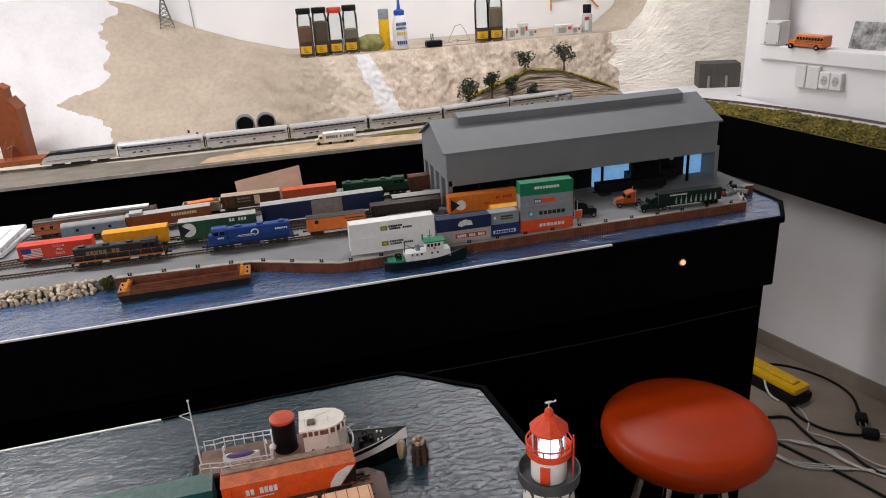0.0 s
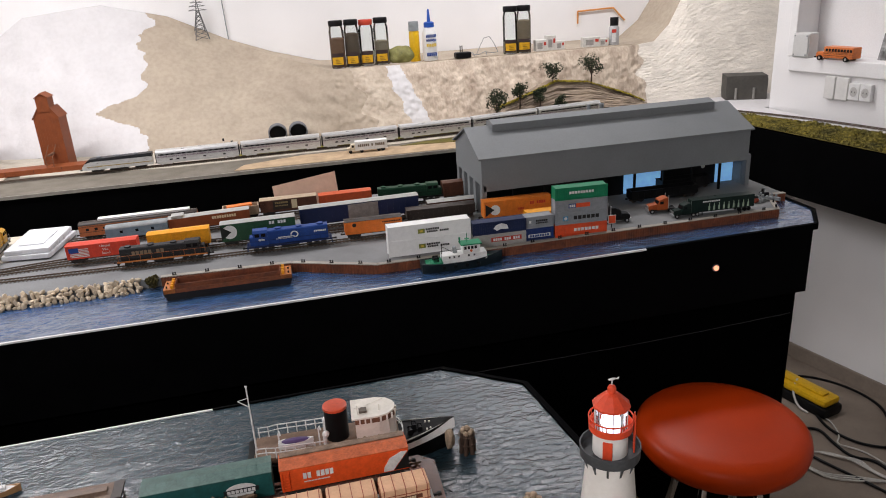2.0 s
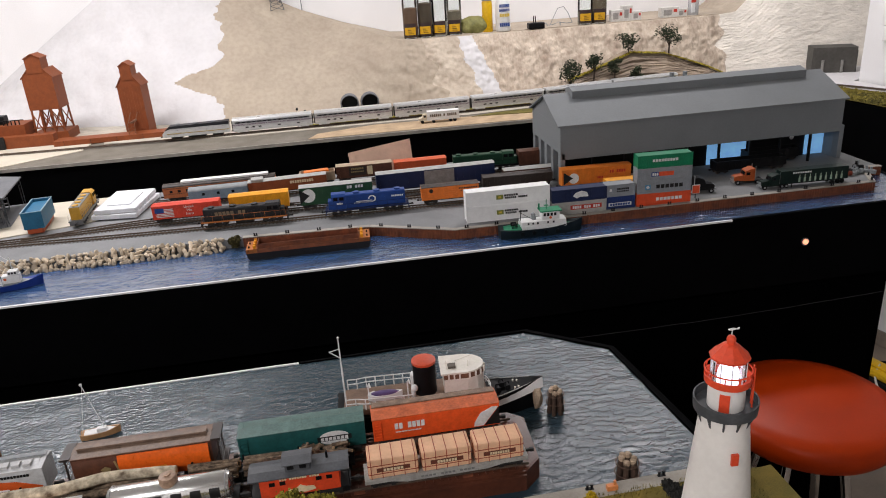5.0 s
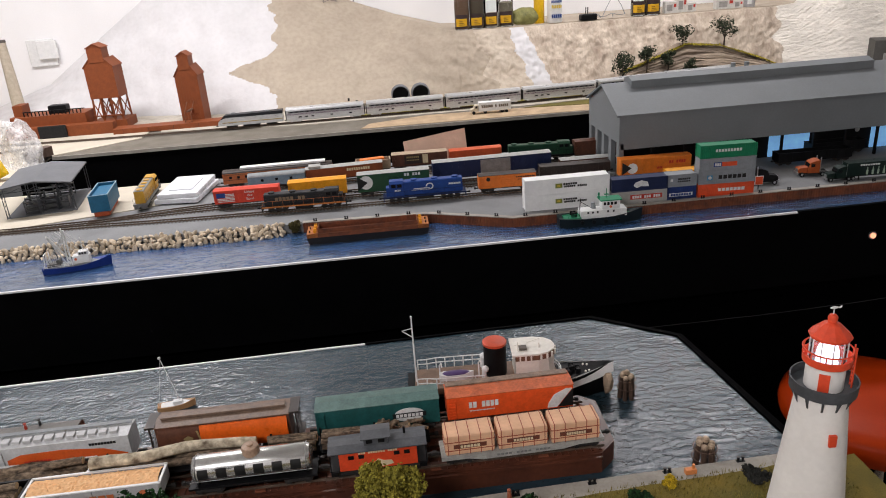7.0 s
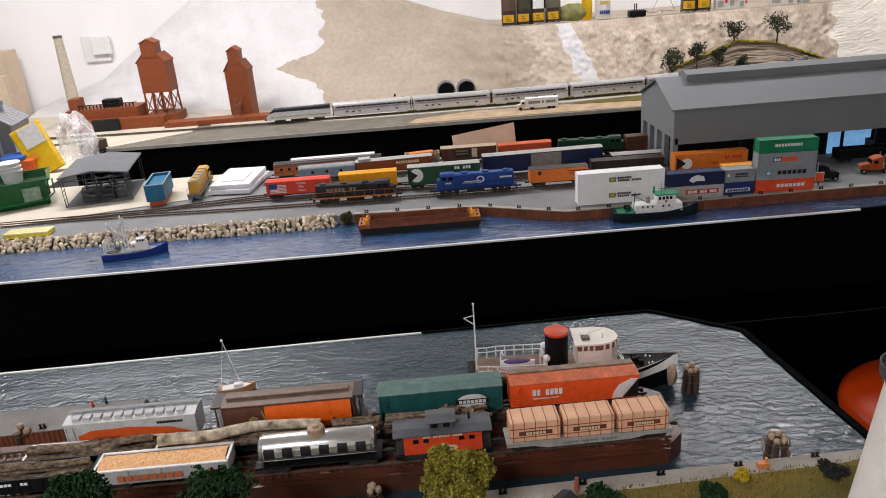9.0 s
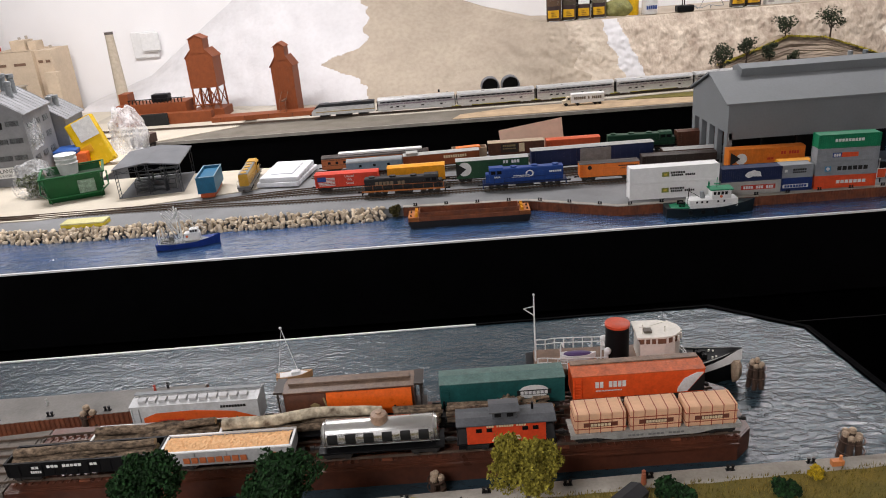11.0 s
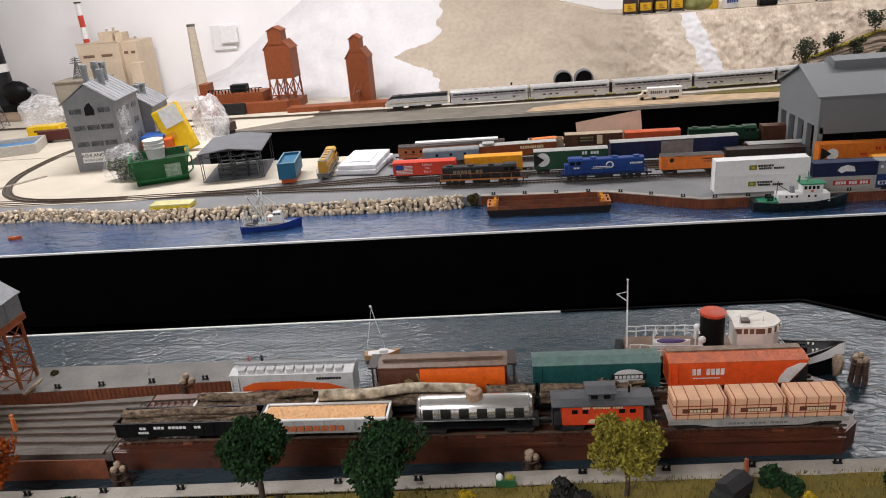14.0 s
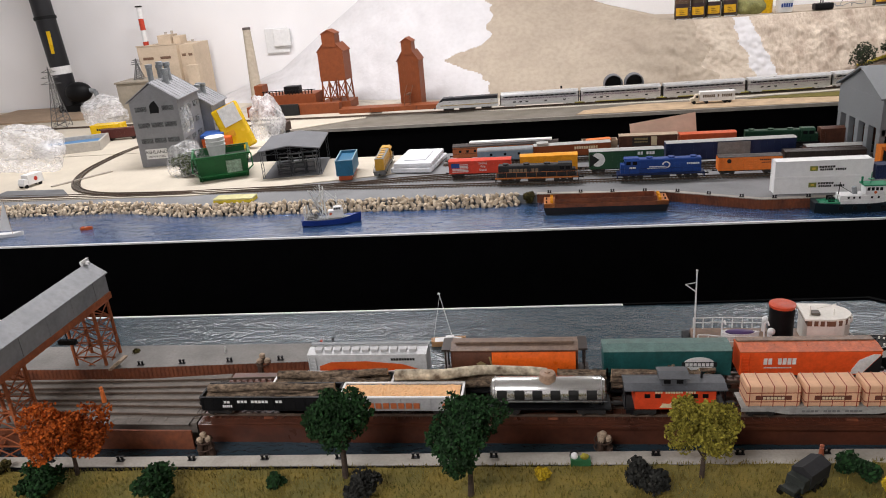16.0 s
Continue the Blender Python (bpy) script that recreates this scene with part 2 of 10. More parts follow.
def water_mat(name, col, col2, rough, coat, fine, depth, grain):
    m = M(name, col, rough, 0, 0.1, 7, 0, col2=col2, spec=0.5)
    nt = m.node_tree
    b = nt.nodes["Principled BSDF"]
    tc, mp = nt.nodes.new("ShaderNodeTexCoord"), nt.nodes.new("ShaderNodeMapping")
    mp.inputs["Scale"].default_value = grain
    n = nt.nodes.new("ShaderNodeTexNoise")
    n.inputs["Scale"].default_value, n.inputs["Detail"].default_value, n.inputs["Distortion"].default_value = fine, 5, 0.9
    bp = nt.nodes.new("ShaderNodeBump")
    bp.inputs["Strength"].default_value, bp.inputs["Distance"].default_value = 0.7, depth
    nt.links.new(tc.outputs["Object"], mp.inputs[0])
    nt.links.new(mp.outputs[0], n.inputs["Vector"])
    nt.links.new(n.outputs["Fac"], bp.inputs["Height"])
    nt.links.new(bp.outputs[0], b.inputs["Normal"])
    b.inputs["Coat Weight"].default_value = coat
    b.inputs["Coat Roughness"].default_value = 0.04
    nt.links.new(bp.outputs[0], b.inputs["Coat Normal"])
    return m


M_BLUE = water_mat("blue_gloss_water", (0.026, 0.082, 0.22), (0.045, 0.085, 0.15), 0.14, 0.9, 46, 0.0035, (0.6, 1.3, 1))
M_SLATE = water_mat("slate_gloss_water", (0.026, 0.05, 0.066), (0.016, 0.034, 0.048), 0.17, 0.0, 105, 0.0024, (0.7, 1.2, 1))


def water(name, pts, step, material, label, amp):
    """A rippled sheet inside a polygon: a grid pressed into waves, cut to the outline."""
    xs, ys = [p[0] for p in pts], [p[1] for p in pts]
    nx, ny = int((max(xs) - min(xs)) / step), max(4, int((max(ys) - min(ys)) / (step * 0.7)))
    bm = bmesh.new()
    grid = [[bm.verts.new((min(xs) + (max(xs) - min(xs)) * i / nx, min(ys) + (max(ys) - min(ys)) * j / ny, 0)) for i in range(nx + 1)] for j in range(ny + 1)]
    for j in range(ny):
        for i in range(nx):
            bm.faces.new((grid[j][i], grid[j][i + 1], grid[j + 1][i + 1], grid[j + 1][i]))
    n = len(pts)
    area = sum(pts[i][0] * pts[(i + 1) % n][1] - pts[(i + 1) % n][0] * pts[i][1] for i in range(n))
    for i in range(n):
        a, b = Vector((*pts[i], 0)), Vector((*pts[(i + 1) % n], 0))
        d = (b - a).normalized()
        no = Vector((d.y, -d.x, 0)) * (1 if area > 0 else -1)
        if all((Vector((*q, 0)) - a).dot(no) < 1e-6 for q in pts):
            bmesh.ops.bisect_plane(bm, geom=list(bm.verts) + list(bm.edges) + list(bm.faces), plane_co=a, plane_no=no, clear_outer=True)
    for v in bm.verts:
        p = Vector((v.co.x * 14 + v.co.y * 9, v.co.y * 38, 0.3))
        q = Vector((v.co.x * 46, v.co.y * 74, 5.3))
        v.co.z = amp * (noise.noise(p) + 0.6 * abs(noise.noise(q)))
    me = bpy.data.meshes.new(name)
    bm.to_mesh(me)
    bm.free()
    me.materials.append(material)
    me.polygons.foreach_set("use_smooth", [True] * len(me.polygons))
    ob = new(name, me)
    ob.location = (0, 0, W)
    return tagged(ob, label, "water", "", "structure")


MID_Y, BACK_Y, FG_Y = 1.467, 2.555, 1.103
# middle peninsula
water("water_harbour", [(-1.95, MID_Y), (1.368, MID_Y + 0.006), (1.431, 1.561), (1.431, 1.78), (-1.95, 1.78)], 0.009, M_BLUE, "glossy deep blue rippled model harbour water", 0.0011)
pave = [(-1.95, 1.722), (-1.17, 1.722), (-0.95, 1.668), (-0.11, 1.648), (0.165, 1.628), (0.343, 1.546), (1.321, 1.546), (1.354, 1.612), (1.368, 1.652), (1.416, 1.648), (1.416, 2.09), (-0.99, 2.09), (-0.99, 2.3), (-1.95, 2.3)]
solid("pavement_yard", Shape().prism(pave, W - 0.03, G), M_PAVE, "flat grey painted yard paving under the trains", "pavement", "structure")
solid("bench_middle", Shape().prism([(-1.95, MID_Y + 0.004), (1.365, MID_Y + 0.008), (1.426, 1.563), (1.426, 2.085), (-1.95, 2.085)], 0.757, W - 0.004), M_FASCIA, "black painted edge board of the harbour layout", "bench", "structure")
solid("skirt_middle", Shape().prism([(-1.95, MID_Y + 0.035), (1.358, MID_Y + 0.035), (1.42, 1.572), (1.42, 2.05), (-1.95, 2.05)], FLOOR, 0.7565), M_VELVET, "black cloth skirt hanging under the layout", "skirt", "structure")
solid("edge_strip", Shape().box(-1.95, 0.93, MID_Y - 0.003, MID_Y + 0.002, W - 0.002, W + 0.0018, 0.0005), WHITE, "thin white strip along the harbour edge", "trim", "structure")
solid("edge_strip_dark", Shape().prism([(0.932, MID_Y - 0.005), (1.37, MID_Y - 0.001), (1.437, 1.559), (1.437, 2.09), (1.427, 2.09), (1.427, 1.5635), (1.3655, MID_Y + 0.0075), (0.932, MID_Y + 0.0035)], W - 0.012, W + 0.003), M_FASCIA, "thin black edge strip round the pier end", "trim", "structure")
# back shelf with its arm on the right and the joining board on the left
back = [(-2.949, 2.3), (-0.99, 2.3), (-0.99, BACK_Y), (0.9, BACK_Y - 0.02), (1.72, BACK_Y - 0.04), (1.72, 3.449), (-2.949, 3.449)]
solid("bench_back", Shape().prism(back, 0.5, G - 0.004), M_FASCIA, "black painted edge board of the rear shelf", "bench", "structure")
solid("bench_arm", Shape().prism([(1.7205, BACK_Y - 0.04), (1.838, 2.377), (1.99, 1.45), (2.36, 1.45), (2.11, 2.45), (2.09, 2.66), (2.74, 2.75), (2.74, 3.449), (1.7205, 3.449)], 0.74, G - 0.004), M_FASCIA, "black painted edge board of the shelf arm", "bench", "structure")
solid("skirt_back", Shape().prism([(-2.949, 2.36), (-1.03, 2.36), (-1.03, 2.6), (1.4, 2.57), (1.4, 3.44), (-2.949, 3.44)], FLOOR, 0.4995), M_VELVET, "black cloth skirt hanging under the rear shelf", "skirt", "structure")
solid("ground_back", Shape().prism([(-2.94, 2.305), (-0.993, 2.305), (-0.993, BACK_Y + 0.002), (0.9, BACK_Y - 0.018), (1.719, BACK_Y - 0.036), (1.72, 2.9), (-2.94, 2.9)], G - 0.0038, G + 0.0005), M("rear_ballast_ground", (0.2, 0.18, 0.15), 0.9, 0, 0.2, 16, 0.08, 300, col2=(0.13, 0.115, 0.09)), "grey brown ground strip along the rear track", "ground", "structure")
solid("ground_cream", Shape().prism([(-2.94, 2.305), (-0.996, 2.305), (-0.996, 2.56), (-0.75, 2.72), (-0.75, 3.1), (-1.3, 3.44), (-2.94, 3.44)], G + 0.0006, G + 0.003), M_CREAM, "cream board ground without scenery yet", "ground", "structure")
solid("ground_tan", Shape().prism([(0.02, 2.563), (0.9, 2.54), (1.1, 2.58), (0.75, 2.665), (0.25, 2.69), (0.05, 2.63)], G + 0.0006, G + 0.002), M_TAN, "bare tan earth strip beside the rear track", "ground", "structure")
solid("board_cream", Shape().prism([(-0.38, 1.98), (-0.5, 1.875), (-0.72, 1.82), (-0.985, 1.755), (-1.93, 1.79), (-1.94, 2.3), (-0.985, 2.3), (-0.985, 2.09), (-0.42, 2.085)], G, G + 0.0025), M_CREAM, "cream plywood board under loose rolling stock", "board", "structure")
solid("edge_strip_back", Shape().prism([(-0.99, BACK_Y - 0.004), (0.9, BACK_Y - 0.024), (1.72, BACK_Y - 0.044), (1.72, BACK_Y - 0.0405), (0.9, BACK_Y - 0.0205), (-0.99, BACK_Y - 0.0005)], G - 0.01, G + 0.001), M_CONC, "thin pale strip along the rear shelf edge", "trim", "structure")
# front peninsula
fg = [(-1.6, 0.2), (0.56, 0.2), (0.53, 0.60), (0.485, 1.022), (0.377, 1.107), (-1.6, FG_Y)]
water("water_bay", [(-1.6, 0.685), (0.517, 0.715), (0.485, 1.022), (0.377, 1.105), (-0.02, FG_Y), (-1.6, FG_Y - 0.0275)], 0.0075, M_SLATE, "glossy slate grey rippled model sea", 0.001)
solid("bench_front", Shape().prism([(x * 0.995, y - 0.004) for x, y in fg], 0.6, W - 0.006), M_FASCIA, "black painted edge board of the front layout", "bench", "structure")
solid("skirt_front", Shape().prism([(-1.6, 0.25), (0.45, 0.25), (0.45, 0.98), (-1.6, 1.04)], FLOOR, 0.5995), M_VELVET, "black cloth skirt under the front layout", "skirt", "structure")
solid("edge_strip_front", Shape().prism([(-1.6, FG_Y - 0.0285), (-0.02, FG_Y - 0.001), (0.022, FG_Y - 0.0008), (0.022, FG_Y + 0.0022), (-0.02, FG_Y + 0.0022), (-1.6, FG_Y - 0.0253)], W - 0.004, W + 0.002), WHITE, "thin white strip along the bay edge", "trim", "structure")
solid("edge_strip_front_dark", Shape().prism([(0.024, FG_Y - 0.001), (0.376, 1.108), (0.486, 1.023), (0.52, 0.7), (0.562, 0.2), (0.57, 0.2), (0.53, 0.7), (0.494, 1.026), (0.381, 1.113), (0.024, FG_Y + 0.003)], W - 0.012, W + 0.0025), M_FASCIA, "black rim round the end of the bay", "trim", "structure")
solid("quay_front", Shape().prism([(-1.6, 0.645), (-1.0, 0.662), (0.2, 0.693), (0.503, 0.705), (0.513, 0.722), (0.2, 0.716), (-0.58, 0.69), (-1.6, 0.67)], W - 0.01, G + 0.0005), M_CONC, "pale concrete quay edge with black bollards", "quay", "structure")

# ---- rolling stock kit ----
RT = 0.0045      # height of the rail tops above the ground


def track(pts, label, z=G, gauge=0.0165, pitch=0.0085, name="railway_track", ties=None):
    """Two rails on sleepers along a bent line."""
    pts = [Vector((x, y, 0)) for x, y in pts]
    # round the corners
    for _ in range(3):
        q = [pts[0]]
        for a, b in zip(pts[:-1], pts[1:]):
            q += [a * 0.75 + b * 0.25, a * 0.25 + b * 0.75]
        pts = q + [pts[-1]]
    t = thing(name, label, "track", at(0, 0, z), "railway tracks")
    rails, sl = (Shape(), Shape()), Shape()
    acc = 0.0
    nrm = []
    for i in range(len(pts)):
        d = (pts[min(i + 1, len(pts) - 1)] - pts[max(i - 1, 0)]).normalized()
        nrm.append(Vector((-d.y, d.x, 0)))
    for k, sgn in ((0, 1), (1, -1)):
        bm = rails[k].bm
        rows = []
        for p, n in zip(pts, nrm):
            c = p + n * sgn * gauge / 2
            w = n * 0.0007
            rows.append([bm.verts.new((*(c + w).xy, 0.0016)), bm.verts.new((*(c + w).xy, RT)), bm.verts.new((*(c - w).xy, RT)), bm.verts.new((*(c - w).xy, 0.0016))])
        for a, b in zip(rows[:-1], rows[1:]):
            for j in range(3):
                bm.faces.new((a[j], b[j], b[j + 1], a[j + 1]))
        bmesh.ops.recalc_face_normals(bm, faces=bm.faces)
        part("rail", rails[k], RAIL, t)
    verts, faces = [], []
    for a, b in zip(pts[:-1], pts[1:]):
        d = b - a
        ln = d.length
        u = d.normalized()
        n = Vector((-u.y, u.x, 0))
        s = -acc
        while s + pitch <= ln:
            s += pitch
            c = a + u * s
            k = len(verts)
            for z0 in (0.0, 0.0011):
                for e, g in ((-1, -1), (1, -1), (1, 1), (-1, 1)):
                    q = c + u * e * 0.0016 + n * g * 0.0125
                    verts.append((q.x, q.y, z0))
            faces += [(k + 4, k + 5, k + 6, k + 7), (k, k + 1, k + 5, k + 4), (k + 1, k + 2, k + 6, k + 5), (k + 2, k + 3, k + 7, k + 6), (k + 3, k, k + 4, k + 7)]
        acc = ln - s if s > 0 else acc + ln
    me = bpy.data.meshes.new("sleeper_bed")
    me.from_pydata(verts, [], faces)
    me.materials.append(ties or SLEEPER)
    ob = new("sleeper_bed", me)
    ob.parent = t
    tagged(ob, kind="stuff")
    return t


WHEEL = None


def bogie(parent, x, axles=2, base=0.02, material=None):
    """A truck with side frames and steel wheels."""
    global WHEEL
    s = Shape()
    half = base / 2 * (axles - 1)
    for y in (-0.0125, 0.0125):
        s.box(-half - 0.005, half + 0.005, y - 0.001, y + 0.001, 0.004, 0.0085, 0.0008)
        for i in range(axles):
            s.box(-half + base * i - 0.0025, -half + base * i + 0.0025, y - 0.0016, y + 0.0016, 0.003, 0.0075)
    s.box(-0.003, 0.003, -0.0125, 0.0125, 0.006, 0.011)
    t = part("truck", s, material or DARK, parent, m=pose(x, 0, 0))
    if WHEEL is None:
        w = Shape().cyl((0, -0.0008, 0), (0, 0.0008, 0), 0.0052, seg=14)
        w.cyl((0, 0.0008, 0), (0, 0.0014, 0), 0.0062, seg=14)
        WHEEL = mesh_of("wheel", w, RAIL)
    for i in range(axles):
        for y, r in ((-0.0083, 0), (0.0083, 180)):
            w = new("wheel", WHEEL)
            w.parent, w.matrix_basis = t, pose(-half + base * i, y, 0.0052, 0, 0, r)
    return t


def couplers(parent, L):
    for sx in (-1, 1):
        s = Shape().box(0, 0.008, -0.0012, 0.0012, 0.008, 0.0105).box(0.006, 0.0105, -0.002, 0.002, 0.0075, 0.0115, 0.0006)
        part("coupler", s, DARK, parent, m=pose(sx * L / 2, 0, 0, 0, 0, 0 if sx > 0 else 180))


def boxcar(name, label, m, L, H, body, roof=None, wd=0.031, door=None, ribs=0, cat="boxcar", doors=True, rtop=0.003, ladder=True):
    t = thing(name, label, cat, m, "model freight cars")
    part("body", Shape().box(-L / 2, L / 2, -wd / 2, wd / 2, 0.011, H - rtop, 0.0005), body, t)
    part("roof", Shape().prism([(-wd / 2 - 0.0007, H - rtop), (-wd / 2 - 0.0007, H - rtop + 0.0008), (0, H), (wd / 2 + 0.0007, H - rtop + 0.0008), (wd / 2 + 0.0007, H - rtop)], -L / 2 - 0.0005, L / 2 + 0.0005, "x"), roof or body, t)
    s = Shape()
    n = max(8, int(L / 0.011))
    for i in range(n):
        x = -L / 2 + (i + 0.5) * L / n
        s.prism([(-wd / 2, H - rtop + 0.0006), (0, H + 0.0006), (wd / 2, H - rtop + 0.0006), (0, H - 0.0005)], x - 0.0004, x + 0.0004, "x")
    tagged(part("roof_rib", s, roof or body, t), kind="stuff")
    part("underframe", Shape().box(-L / 2 + 0.004, L / 2 - 0.004, -wd * 0.28, wd * 0.28, 0.0075, 0.011), DARK, t)
    if ribs:
        s = Shape()
        for i in range(ribs):
            x = -L / 2 + 0.003 + (L - 0.006) * i / (ribs - 1)
            for y in (-1, 1):
                s.box(x - 0.0006, x + 0.0006, y * wd / 2 - 0.0006, y * wd / 2 + 0.0006, 0.0115, H - rtop - 0.0005)
        tagged(part("side_rib", s, body, t), kind="stuff")
    if doors:
        for y in (-1, 1):
            s = Shape().box(-0.014, 0.014, y * (wd / 2 + 0.0004) - 0.0006, y * (wd / 2 + 0.0004) + 0.0006, 0.0125, H - rtop - 0.002, 0.0003)
            for i in range(5):
                z = 0.016 + (H - 0.022) * i / 4
                s.box(-0.0135, 0.0135, y * (wd / 2 + 0.0012) - 0.0004, y * (wd / 2 + 0.0012) + 0.0004, z - 0.0003, z + 0.0003)
            part("door", s, door or body, t)
    if ladder:
        for x, y in ((-L / 2 + 0.006, -1), (L / 2 - 0.006, 1)):
            s = Shape()
            for i in range(6):
                z = 0.013 + i * (H - 0.02) / 6
                s.box(x - 0.004, x + 0.004, y * (wd / 2 + 0.0012) - 0.0003, y * (wd / 2 + 0.0012) + 0.0003, z, z + 0.0006)
            for dx in (-0.004, 0.004):
                s.box(x + dx - 0.0003, x + dx + 0.0003, y * (wd / 2 + 0.0008) - 0.0007, y * (wd / 2 + 0.0008) + 0.0007, 0.012, H - 0.006)
            part("ladder", s, body, t)
    for x in (-L / 2 + 0.021, L / 2 - 0.021):
        bogie(t, x)
    couplers(t, L)
    return t


def gondola(name, label, m, L, H, body, rim=None, wd=0.031, ribs=12, cat="gondola car"):
    t = thing(name, label, cat, m, "model freight cars")
    s = Shape().box(-L / 2, L / 2, -wd / 2, wd / 2, 0.009, 0.0125)
    for y in (-1, 1):
        s.box(-L / 2, L / 2, y * wd / 2 - 0.0007, y * wd / 2 + 0.0007, 0.011, H)
        for i in range(ribs):
            x = -L / 2 + 0.002 + (L - 0.004) * i / (ribs - 1)
            s.box(x - 0.0008, x + 0.0008, y * (wd / 2 + 0.0008) - 0.0008, y * (wd / 2 + 0.0008) + 0.0008, 0.012, H - 0.001)
    for x in (-1, 1):
        s.box(x * L / 2 - 0.0008, x * L / 2 + 0.0008, -wd / 2, wd / 2, 0.011, H)
    part("body", s, body, t)
    s = Shape()
    for y in (-1, 1):
        s.box(-L / 2 - 0.001, L / 2 + 0.001, y * wd / 2 - 0.0013, y * wd / 2 + 0.0013, H, H + 0.0014)
    for x in (-1, 1):
        s.box(x * L / 2 - 0.0013, x * L / 2 + 0.0013, -wd / 2, wd / 2, H, H + 0.0014)
    part("rim", s, rim or body, t)
    for x in (-L / 2 + 0.019, L / 2 - 0.019):
        bogie(t, x)
    couplers(t, L)
    return t


def diesel(name, label, m, L, H, hood, frame, cab=None, nose=None, axles=3, fans=3, long_cab=0.032, stripe=None, wd=0.034, cab_at=-1):
    """A hood-unit diesel; the cab stands towards cab_at."""
    t = thing(name, label, "locomotive", m, "model locomotives")
    k = cab_at
    part("frame", Shape().box(-L / 2, L / 2, -wd / 2, wd / 2, 0.0125, 0.0165, 0.0005).box(-L / 2, -L / 2 + 0.002, -wd / 2 + 0.002, wd / 2 - 0.002, 0.005, 0.0125).box(L / 2 - 0.002, L / 2, -wd / 2 + 0.002, wd / 2 - 0.002, 0.005, 0.0125), frame, t)
    cx = k * (L / 2 - 0.032)
    h0, h1 = sorted((cx - k * long_cab / 2, -k * (L / 2 - 0.008)))
    hw = 0.0115
    part("long_hood", Shape().prism([(-hw, 0.0165), (-hw, H - 0.006), (-hw + 0.002, H - 0.004), (hw - 0.002, H - 0.004), (hw, H - 0.006), (hw, 0.0165)], h0, h1, "x"), hood, t)
    s = Shape()
    for i in range(14):
        x = h0 + (h1 - h0) * (i + 0.5) / 14
        for y in (-1, 1):
            s.box(x - (h1 - h0) / 40, x + (h1 - h0) / 40, y * hw - 0.0004, y * hw + 0.0004, 0.018, H - 0.014)
    tagged(part("hood_door", s, hood, t), kind="stuff")
    n0, n1 = sorted((cx + k * long_cab / 2, k * (L / 2 - 0.008)))
    part("short_hood", Shape().prism([(-hw, 0.0165), (-hw, H - 0.017), (-hw + 0.002, H - 0.015), (hw - 0.002, H - 0.015), (hw, H - 0.017), (hw, 0.0165)], n0, n1, "x"), nose or hood, t)
    c0, c1 = cx - long_cab / 2, cx + long_cab / 2
    part("cab", Shape().prism([(-wd / 2 + 0.002, 0.0165), (-wd / 2 + 0.002, H - 0.006), (-wd / 2 + 0.007, H - 0.001), (wd / 2 - 0.007, H - 0.001), (wd / 2 - 0.002, H - 0.006), (wd / 2 - 0.002, 0.0165)], c0, c1, "x"), cab or hood, t)
    s = Shape()
    for y in (-1, 1):
        for x in (-0.007, 0.007):
            s.box(cx + x - 0.005, cx + x + 0.005, y * (wd / 2 - 0.0018) - 0.0005, y * (wd / 2 - 0.0018) + 0.0005, H - 0.015, H - 0.0075)
        s.box((c0 if k < 0 else c1) - 0.0006, (c0 if k < 0 else c1) + 0.0006, y * 0.007 - 0.0045, y * 0.007 + 0.0045, H - 0.013, H - 0.0065)
    part("cab_window", s, M("dark_window", (0.01, 0.012, 0.015), 0.15, bump=0), t)
    for i in range(fans):
        x = h0 + (h1 - h0) * (0.18 + 0.7 * i / max(1, fans - 1)) if k < 0 else h1 - (h1 - h0) * (0.18 + 0.7 * i / max(1, fans - 1))
        f = Shape().cyl((x, 0, H - 0.0045), (x, 0, H - 0.001), 0.0075, seg=16)
        part("roof_fan", f, hood, t, smooth=True)
    s = Shape()
    for y in (-1, 1):
        ps = [(-L / 2 + 0.004 + (L - 0.008) * i / 8, y * (wd / 2 - 0.0008)) for i in range(9)]
        for x, yy in ps:
            s.cyl((x, yy, 0.0165), (x, yy, 0.028), 0.0004, seg=5)
        s.cyl((ps[0][0], ps[0][1], 0.028), (ps[-1][0], ps[-1][1], 0.028), 0.0004, seg=5)
    part("handrail", s, frame if stripe is None else stripe, t)
    part("fuel_tank", Shape().prism([(-0.012, 0.005), (-0.0145, 0.008), (-0.0145, 0.0125), (0.0145, 0.0125), (0.0145, 0.008), (0.012, 0.005)], -0.02, 0.02, "x"), DARK, t)
    if stripe is not None:
        s = Shape()
        for y in (-1, 1):
            s.box(-L / 2 + 0.001, L / 2 - 0.001, y * (wd / 2 + 0.0002) - 0.0004, y * (wd / 2 + 0.0002) + 0.0004, 0.0128, 0.0162)
        part("side_stripe", s, stripe, t)
    for x in (-L / 2 + 0.036, L / 2 - 0.036):
        bogie(t, x, axles, 0.0165)
    couplers(t, L)
    return t


